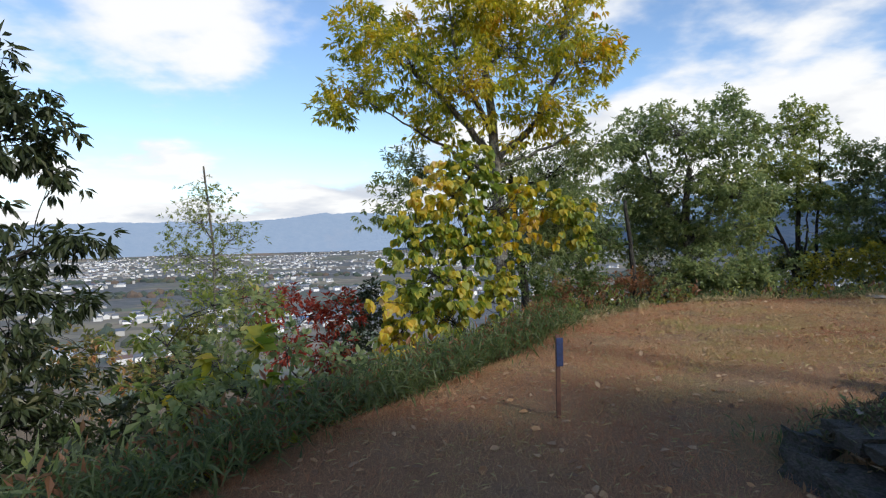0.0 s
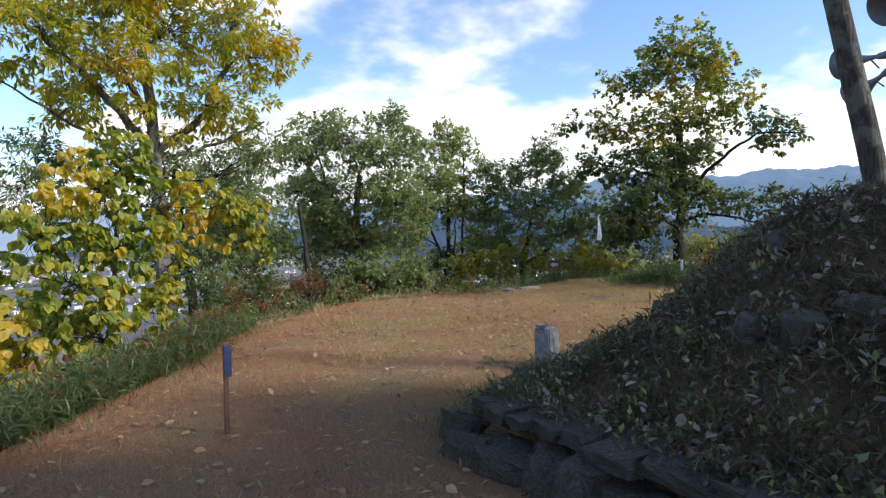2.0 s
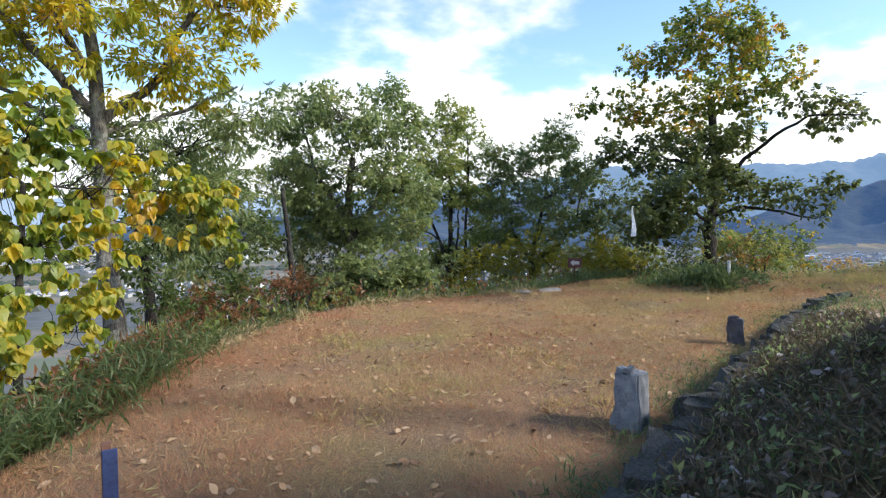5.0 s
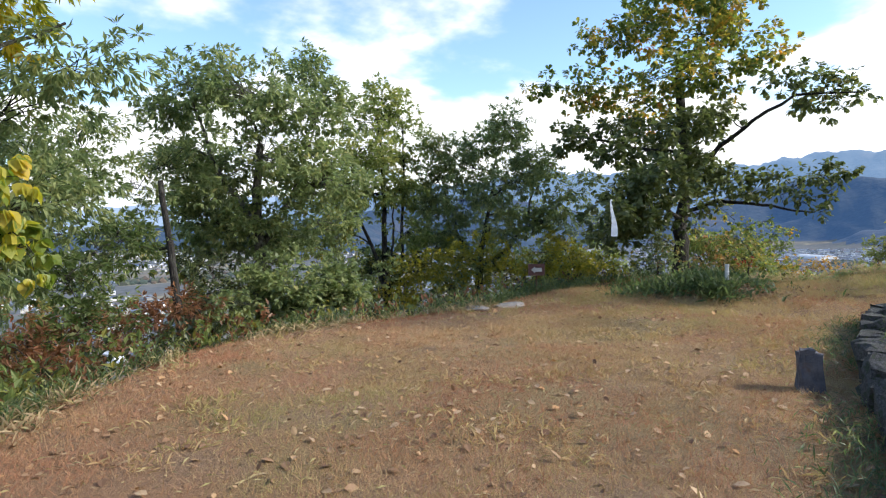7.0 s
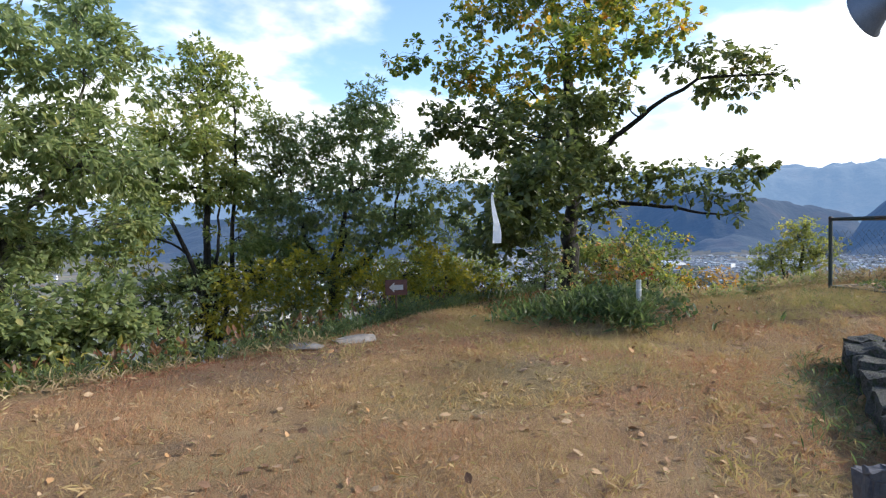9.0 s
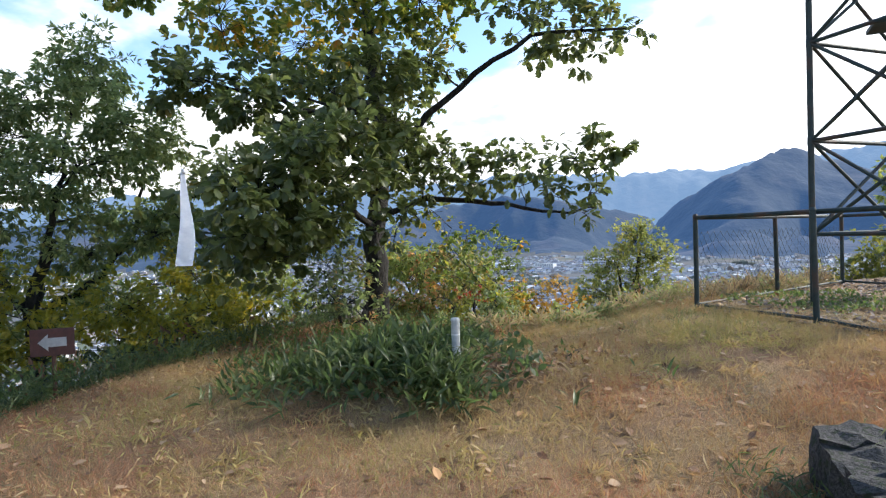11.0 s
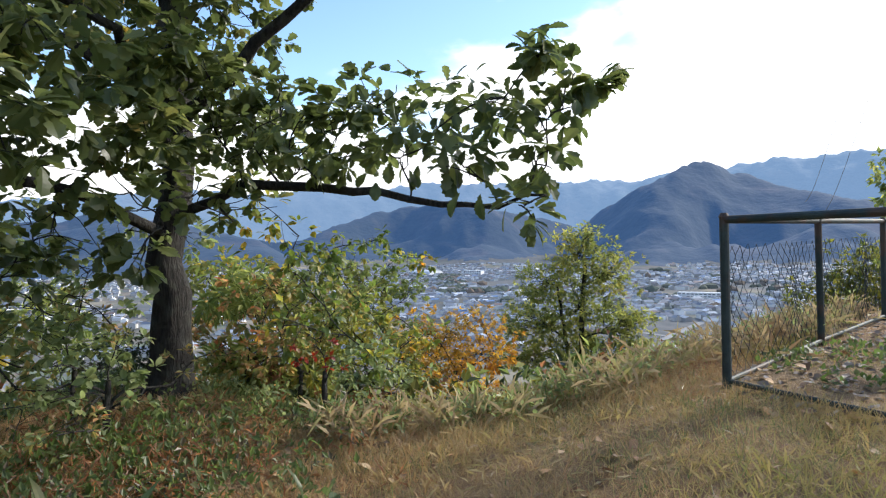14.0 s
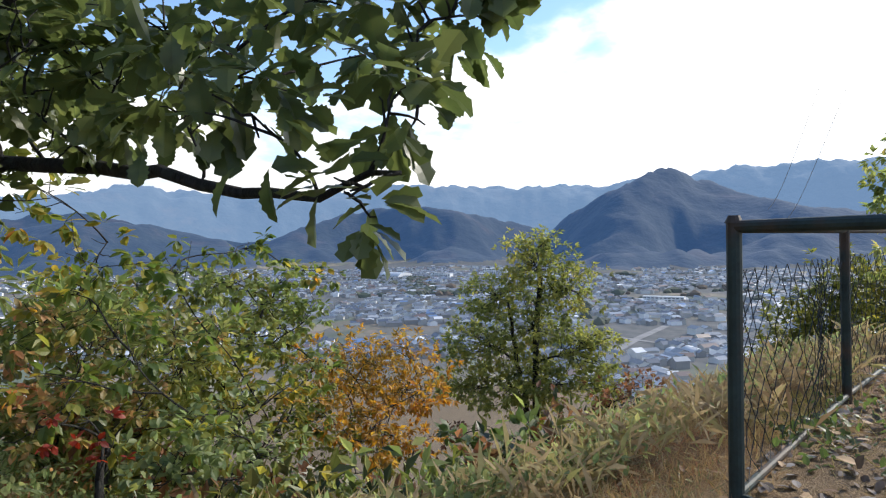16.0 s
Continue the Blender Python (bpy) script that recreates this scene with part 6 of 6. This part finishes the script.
for z, r in ((6.6, 1.35), (7.2, 1.45), (7.95, 1.45)):
    th = np.linspace(0, 2 * np.pi, 49)
    ring = np.column_stack([mid[0] + r * np.cos(th), mid[1] + r * np.sin(th), np.full(49, z - 0.3)])
    v, f = tube(ring, np.full(49, 0.022), 8)
    part("ring_rail", mesh_of("ring_rail", v, f, True), steel_green, tower)
for k in range(8):
    th = k / 8 * 2 * math.pi
    q = np.array((mid[0] + 1.45 * math.cos(th), mid[1] + 1.45 * math.sin(th), 0))
    part("baluster", rod(q + [0, 0, 6.9], q + [0, 0, 7.65], 0.016), steel_green, tower)
    part("spoke", rod(np.array((mid[0], mid[1], 6.9)), q + [0, 0, 6.9], 0.018), steel_green, tower)
part("control_box", shifted(box_bm((0.5, 0.25, 0.5), 0.02), *(tw(1, 1.25) + np.array((-0.15, 0.0, 0)))), plain_material("box_brown", (0.04, 0.022, 0.02), (0.07, 0.04, 0.034), 8.0, 0.6), tower, "dark brown box")
part("catwalk", shifted(box_bm((0.5, 1.1, 0.05), 0.008), mid[0], mid[1], 3.45), steel_green, tower)


def loudspeaker(mouth, tail, wide=0.38):
    """A horn loudspeaker: flared bell, driver and bracket."""
    mouth, tail = np.array(mouth, float), np.array(tail, float)
    ob = thing("loudspeaker", *tail, "large grey metal horn loudspeaker mounted on the tower", "loudspeaker", "tower loudspeakers")
    d = mouth - tail
    k = np.linspace(0, 1, 14)
    radius = 0.045 + (wide - 0.045) * k ** 2.2
    v1, f1 = tube(np.array([d * q for q in k]), radius, 24)
    v2, f2 = tube(np.array([d * q for q in k[2:]]), radius[2:] - 0.008, 24)
    v, f = joined([(v1, f1), (v2, f2[:, ::-1])])
    bell = part("bell", mesh_of("bell", v, f, True), horn_grey, ob)
    v, f = tube(np.array([d * 0.985, d * 1.0, d * 1.012]), [wide + 0.004, wide + 0.014, wide - 0.004], 24)
    part("rim", mesh_of("rim", v, f, True), horn_grey, bell)
    n = d / np.linalg.norm(d)
    part("driver", rod(-n * 0.22, n * 0.06, 0.10, 16, 0.075), horn_grey, ob)
    part("bracket", rod(n * 0.25 + [0, 0, -0.05], n * 0.05 + [0, 0, -0.28], 0.018), steel_green, ob)
    return ob


def leg_at(i, z):
    return np.array((*LEGS[i], z))


loudspeaker((16.39, 7.98, 4.75), (16.09, 7.18, 5.08))
loudspeaker((16.44, 8.31, 5.62), (16.18, 7.31, 5.52))
loudspeaker((14.12, 5.33, 4.50), (14.92, 5.48, 4.71), 0.3)
loudspeaker((13.62, 6.07, 5.87), (14.46, 5.85, 6.13), 0.42)
loudspeaker((16.75, 5.5, 4.55), leg_at(1, 4.8))
loudspeaker((14.8, 5.7, 6.0), leg_at(3, 6.1))

# weathered trunk-like pole on the mound
px_, py_ = 6.68, 3.02
z = on_ground(px_, py_)
pole = thing("bare_pole", px_, py_, z, "leaning lichen-spotted bare trunk standing on the mound", "pole")
prng2 = np.random.default_rng(9)
line = np.array([(-0.22 * k - 0.10 * k * 0.2 + prng2.normal(0, 0.008), 0.46 * k * 0.25, -0.1 + 1.1 * k) for k in np.linspace(0, 4, 14)])
v, f = tube(line, np.linspace(0.112, 0.085, 14), 16)
part("shaft", mesh_of("shaft", v, f, True), bark_pole, pole)

cable = thing("overhead_cable", 38.0, 4.0, 6.0, "pair of thin overhead cables running down to the valley", "cable")
for a_, b_ in (((37.7, 1.9, 6.9), (101.6, -10.4, 5.3)), ((37.4, 1.2, 6.6), (101.2, -12.2, 3.6))):
    pts = np.linspace(a_, b_, 24) - np.array((38.0, 4.0, 6.0))
    pts[:, 2] -= np.sin(np.linspace(0, np.pi, 24)) * 0.8
    v, f = tube(pts, np.linspace(0.008, 0.03, 24), 5)
    part("wire", mesh_of("wire", v, f), wire_steel, cable)

# ---- valley: town, landmarks, roads, woods ----
def houses(spots, scale, rng):
    """Gabled boxes at spots: wall verts and faces, roof verts and faces."""
    n = len(spots)
    w, d = rng.uniform(6.5, 13, n) * scale, rng.uniform(5.5, 9, n) * scale
    h, rr = rng.uniform(3.2, 6.5, n) * scale ** 0.5, rng.uniform(1.2, 2.4, n)
    th = 0.5 + rng.choice([0, np.pi / 2], n) + rng.normal(0, 0.12, n)
    zz = ground_height(spots[:, 0], spots[:, 1]) - 0.5
    c, s_ = np.cos(th), np.sin(th)

    def world_pts(unit):
        x, y = unit[None, :, 0] * w[:, None] / 2, unit[None, :, 1] * d[:, None] / 2
        return np.stack([spots[:, 0, None] + x * c[:, None] - y * s_[:, None], spots[:, 1, None] + x * s_[:, None] + y * c[:, None],
                         zz[:, None] + unit[None, :, 2] * h[:, None] + unit[None, :, 3] * rr[:, None]], -1)
    wall = np.array([(-1, -1, 0, 0), (1, -1, 0, 0), (1, 1, 0, 0), (-1, 1, 0, 0), (-1, -1, 1, 0), (1, -1, 1, 0), (1, 1, 1, 0), (-1, 1, 1, 0), (-1, 0, 1, 1), (1, 0, 1, 1)], float)
    wf = np.array([(0, 1, 5), (0, 5, 4), (2, 3, 7), (2, 7, 6), (1, 2, 6), (1, 6, 5), (3, 0, 4), (3, 4, 7), (4, 8, 7), (5, 6, 9)])
    roof = np.array([(-1.08, -1.12, 0.97, 0), (1.08, -1.12, 0.97, 0), (1.08, 1.12, 0.97, 0), (-1.08, 1.12, 0.97, 0), (-1.08, 0, 1, 1.1), (1.08, 0, 1, 1.1)], float)
    rf = np.array([(0, 1, 5), (0, 5, 4), (2, 3, 4), (2, 4, 5)])
    step = np.arange(n)[:, None, None]
    return world_pts(wall).reshape(-1, 3), (wf[None] + step * 10).reshape(-1, 3), world_pts(roof).reshape(-1, 3), (rf[None] + step * 6).reshape(-1, 3)


def town_material(name, stops, rough=0.7, haze_glow=0.04):
    m, t = material(name)
    col = ramp(t, island(t), stops, "CONSTANT")
    p_ = node(t, "ShaderNodeBsdfPrincipled", {"Base Color": col, "Roughness": rough})
    # haze on walls, roofs and far trees, added as surface glow
    em = node(t, "ShaderNodeEmission", {"Color": (0.45, 0.60, 0.85, 1), "Strength": haze_glow})
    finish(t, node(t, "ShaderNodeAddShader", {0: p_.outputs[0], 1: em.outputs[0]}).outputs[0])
    return m


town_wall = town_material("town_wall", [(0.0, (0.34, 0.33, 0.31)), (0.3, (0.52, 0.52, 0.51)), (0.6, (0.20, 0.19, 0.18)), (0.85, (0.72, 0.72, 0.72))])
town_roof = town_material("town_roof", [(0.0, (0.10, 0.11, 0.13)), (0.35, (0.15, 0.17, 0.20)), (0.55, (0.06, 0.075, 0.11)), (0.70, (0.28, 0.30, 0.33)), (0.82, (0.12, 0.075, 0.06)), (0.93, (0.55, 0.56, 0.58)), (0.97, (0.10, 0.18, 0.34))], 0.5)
hrng = np.random.default_rng(123)


def spots_in(n, az0, az1, r0, r1, cut, seed, size):
    az, r = np.radians(hrng.uniform(az0, az1, n)), np.sqrt(hrng.uniform(r0 ** 2, r1 ** 2, n))
    x, y = 9 + r * np.sin(az), 7 + r * np.cos(az)
    ok = (waves(x, y, size, seed, 3) > cut) & (ground_height(x, y) < -86)
    return np.column_stack([x, y])[ok]


for label, sp, scale in (("close-packed houses with grey and blue roofs in the valley", np.concatenate([spots_in(12000, 50, 128, 560, 2400, -0.45, 41, 620), spots_in(2200, 28, 60, 420, 2300, -0.1, 42, 500), spots_in(900, 60, 125, 330, 620, 0.2, 46, 300)]), 1.25),
                         ("houses and sheds scattered over the far plain", np.concatenate([spots_in(5200, -48, 16, 480, 2200, 0.25, 43, 520), spots_in(5200, -48, 16, 1900, 4200, -0.1, 44, 800)]), 1.05)):
    wv, wf_, rv_, rf_ = houses(sp, scale, hrng)
    town = thing("town_houses", 0, 0, 0, label, "houses", kind="stuff")
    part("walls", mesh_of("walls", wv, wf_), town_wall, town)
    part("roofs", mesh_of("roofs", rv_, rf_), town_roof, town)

white_wall = plain_material("render_white", (0.66, 0.67, 0.68), (0.82, 0.82, 0.82), 0.1, 0.8)
grey_roof = plain_material("roof_pale_grey", (0.42, 0.44, 0.47), (0.60, 0.62, 0.64), 0.1, 0.6)
dark_glass = plain_material("window_dark", (0.05, 0.06, 0.08), (0.10, 0.12, 0.15), 0.2, 0.3)


def long_building(x, y, w, d, h, turn, label, storeys, bays):
    z_ = on_ground(x, y) - 0.5
    ob = thing("school_building", x, y, z_, label, "building")
    part("walls", shifted(box_bm((w, d, h), 0.0), 0, 0, h / 2), white_wall, ob)
    part("roof", shifted(box_bm((w * 1.02, d * 1.06, 0.8), 0.2), 0, 0, h + 0.4), grey_roof, ob)
    for s_ in range(storeys):
        for k in range(bays):
            for face_ in (-1, 1):
                part("window", shifted(box_bm((w / bays * 0.7, 0.3, h / storeys * 0.45), 0.0), (k + 0.5) / bays * w - w / 2, face_ * d / 2, (s_ + 0.55) * h / storeys), dark_glass, ob)
    ob.rotation_euler = (0, 0, radians(turn))


def arched_hall(x, y, w, d, h, turn, label, name="arched_hall"):
    z_ = on_ground(x, y) - 0.5
    ob = thing(name, x, y, z_, label, "building")
    bm = bmesh.new()
    n = 12
    rings_ = [[bm.verts.new((sx * w / 2, math.cos(math.pi * k / n) * d / 2, math.sin(math.pi * k / n) ** 0.8 * h)) for k in range(n + 1)] for sx in (-1, 1)]
    for k in range(n):
        bm.faces.new((rings_[0][k], rings_[1][k], rings_[1][k + 1], rings_[0][k + 1]))
    part("roof", bm, grey_roof, ob, smooth=True)
    for sx in (-1, 1):
        bm = bmesh.new()
        vs = [bm.verts.new((sx * w / 2 * 0.995, math.cos(math.pi * k / n) * d / 2, math.sin(math.pi * k / n) ** 0.8 * h)) for k in range(n + 1)]
        bm.faces.new(vs)
        part("end_wall", bm, white_wall, ob)
    ob.rotation_euler = (0, 0, radians(turn))


long_building(1018, -62, 62, 13, 11, 75, "long white school building with rows of dark windows", 3, 10)
long_building(1850, 372, 80, 18, 18, 70, "tall white block in the middle of the town", 4, 10)
long_building(1640, 480, 60, 16, 16, 70, "white apartment block in the middle of the town", 4, 8)
arched_hall(1690, 640, 90, 60, 17, 60, "grey sports hall with a rounded roof")
arched_hall(540, -38, 20, 14, 7, 20, "white arched shed among the fields", "arched_shed")
arched_hall(552, -52, 20, 14, 7, 20, "white arched shed among the fields", "arched_shed")


def strip(name, pts, width, mat, label, lift=0.5):
    p_ = np.array(pts, float)
    k, kk = np.linspace(0, 1, len(p_)), np.linspace(0, 1, 60)
    q = np.stack([np.interp(kk, k, p_[:, i]) for i in range(2)], 1)
    q[1:-1] = (q[:-2] + 2 * q[1:-1] + q[2:]) / 4
    t_ = np.gradient(q, axis=0)
    s_ = np.stack([-t_[:, 1], t_[:, 0]], 1) / np.linalg.norm(t_, axis=1)[:, None] * width / 2
    v = np.concatenate([q + s_, q - s_])
    v = np.column_stack([v, ground_height(v[:, 0], v[:, 1]) + lift])
    i = np.arange(59)
    ob = new(name, mesh_of(name, v, np.stack([i, i + 60, i + 61, i + 1], -1)))
    ob.data.materials.append(mat)
    tagged(ob, label, "road", kind="structure")


road_grey = plain_material("road_grey", (0.16, 0.16, 0.165), (0.26, 0.26, 0.26), 0.05, 0.9)
strip("road", [(520, 20), (640, -10), (900, -95), (1150, -190), (1500, -260)], 9, road_grey, "grey road through the valley fields")
strip("road", [(480, -90), (600, -45), (690, 60), (760, 180)], 7, road_grey, "grey farm road across the fields")
strip("road", [(-1300, 1500), (-500, 1650), (100, 1750), (700, 1950)], 16, road_grey, "wide road across the plain", 3.0)

field_brown = plain_material("field_brown", (0.15, 0.085, 0.06), (0.22, 0.13, 0.09), 0.02, 0.95)
strip("field", [(1100, 470), (1140, 370), (1165, 270)], 60, field_brown, "bare reddish-brown field in the valley", 0.8)
# dark woods and hedges in the valley
wrng = np.random.default_rng(55)
bm = bmesh.new()
bmesh.ops.create_icosphere(bm, subdivisions=1, radius=1.0)
iv, jf = np.array([v.co[:] for v in bm.verts]), np.array([[v.index for v in f_.verts] for f_ in bm.faces])
bm.free()
clumps = []
for cx, cy, lx, ly, n in ((-900, 1500, 900, 60, 260), (-500, 1150, 500, 40, 120), (300, 1400, 500, 60, 160), (1300, 430, 160, 30, 60), (1150, 300, 40, 160, 60), (1500, 520, 140, 24, 50), (900, 100, 300, 200, 60), (1300, -200, 300, 200, 80), (-300, 800, 300, 300, 60), (1500, 700, 300, 200, 80)):
    th = 0.25
    off = wrng.normal(0, 0.5, (n, 2)) * [lx, ly]
    clumps.append(np.column_stack([cx + off[:, 0] * math.cos(th) - off[:, 1] * math.sin(th), cy + off[:, 0] * math.sin(th) + off[:, 1] * math.cos(th)]))
cl = np.concatenate(clumps)
size = wrng.uniform(4, 10, len(cl))
v = iv[None] * (1 + wrng.normal(0, 0.18, (len(cl), len(iv), 1))) * size[:, None, None] * [1.3, 1.3, 0.9]
v[:, :, 0] += cl[:, 0, None]
v[:, :, 1] += cl[:, 1, None]
v[:, :, 2] += ground_height(cl[:, 0], cl[:, 1])[:, None] + 2
f = (jf[None] + (np.arange(len(cl)) * len(iv))[:, None, None]).reshape(-1, 3)
woods = new("far_woods", mesh_of("far_woods", v.reshape(-1, 3), f))
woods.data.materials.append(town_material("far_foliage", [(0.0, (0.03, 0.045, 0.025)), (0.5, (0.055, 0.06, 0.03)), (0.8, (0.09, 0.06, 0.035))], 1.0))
tagged(woods, "belts of dark trees among the valley fields", "woods", kind="stuff")

# ---- old stone edging of the mound ----
srng = np.random.default_rng(31)
edging = thing("stone_edging", 2.3, 3.85, 0.0, "low dark edging of rough old stones round the mound", "wall", kind="structure")
shapes = []
for k in range(7):
    bm = bmesh.new()
    bmesh.ops.create_cube(bm, size=1.0)
    bmesh.ops.subdivide_edges(bm, edges=bm.edges[:], cuts=2, use_grid_fill=True)
    for q in bm.verts:
        q.co *= 1 + 0.10 * (1 - (abs(q.co.x) + abs(q.co.y) + abs(q.co.z)) / 1.5)
        q.co += Vector(srng.normal(0, 0.055, 3))
    me = bpy.data.meshes.new("stone")
    bm.to_mesh(me)
    bm.free()
    me.materials.append(stone_dark)
    shapes.append(me)
line = MOUND[1:8]
for (x0, y0), (x1, y1) in zip(line, line[1:]):
    length, u = math.dist((x0, y0), (x1, y1)), 0.0
    ang = math.atan2(y1 - y0, x1 - x0)
    while u < length - 0.1:
        w = min(srng.uniform(0.18, 0.46), length - u)
        k = (u + w / 2) / length
        x, y = x0 + (x1 - x0) * k, y0 + (y1 - y0) * k
        h = srng.uniform(0.20, 0.35)
        ob = new("stone", shapes[srng.integers(0, 7)])
        ob.parent = edging
        low = min(on_ground(x - 0.3 * math.cos(ang + 1.57), y - 0.3 * math.sin(ang + 1.57)), on_ground(x + 0.3 * math.cos(ang + 1.57), y + 0.3 * math.sin(ang + 1.57)))
        ob.location = (x - 2.3, y - 3.85, low + h / 2 - 0.04)
        ob.rotation_euler = (srng.normal(0, 0.10), srng.normal(0, 0.10), ang + srng.normal(0, 0.14))
        ob.scale = (w * 1.03, srng.uniform(0.26, 0.36), h)
        u += w

cap_mesh = []
for k in range(4):
    bm = bmesh.new()
    bmesh.ops.create_cube(bm, size=1.0)
    bmesh.ops.subdivide_edges(bm, edges=bm.edges[:], cuts=2, use_grid_fill=True)
    for q in bm.verts:
        q.co += Vector(srng.normal(0, 0.045, 3) * np.array((0.7, 0.7, 2.2)))
    me = bpy.data.meshes.new("cap_stone")
    bm.to_mesh(me)
    bm.free()
    me.materials.append(stone_dark)
    cap_mesh.append(me)
u = -1.6
while u < 3.75:
    w = srng.uniform(0.16, 0.42)
    k = (u + 1.6) / 5.4
    ob = new("cap_stone", cap_mesh[srng.integers(0, 4)])
    ob.parent = edging
    ob.location = (2.60 - 0.22 * k - 2.3 + 0.10, u + w / 2 - 3.85, 0.325)
    ob.rotation_euler = (srng.normal(0, 0.07), srng.normal(0, 0.06), 1.59 + srng.normal(0, 0.12))
    ob.scale = (w * 1.05, srng.uniform(0.28, 0.44), srng.uniform(0.06, 0.12))
    u += w + 0.01
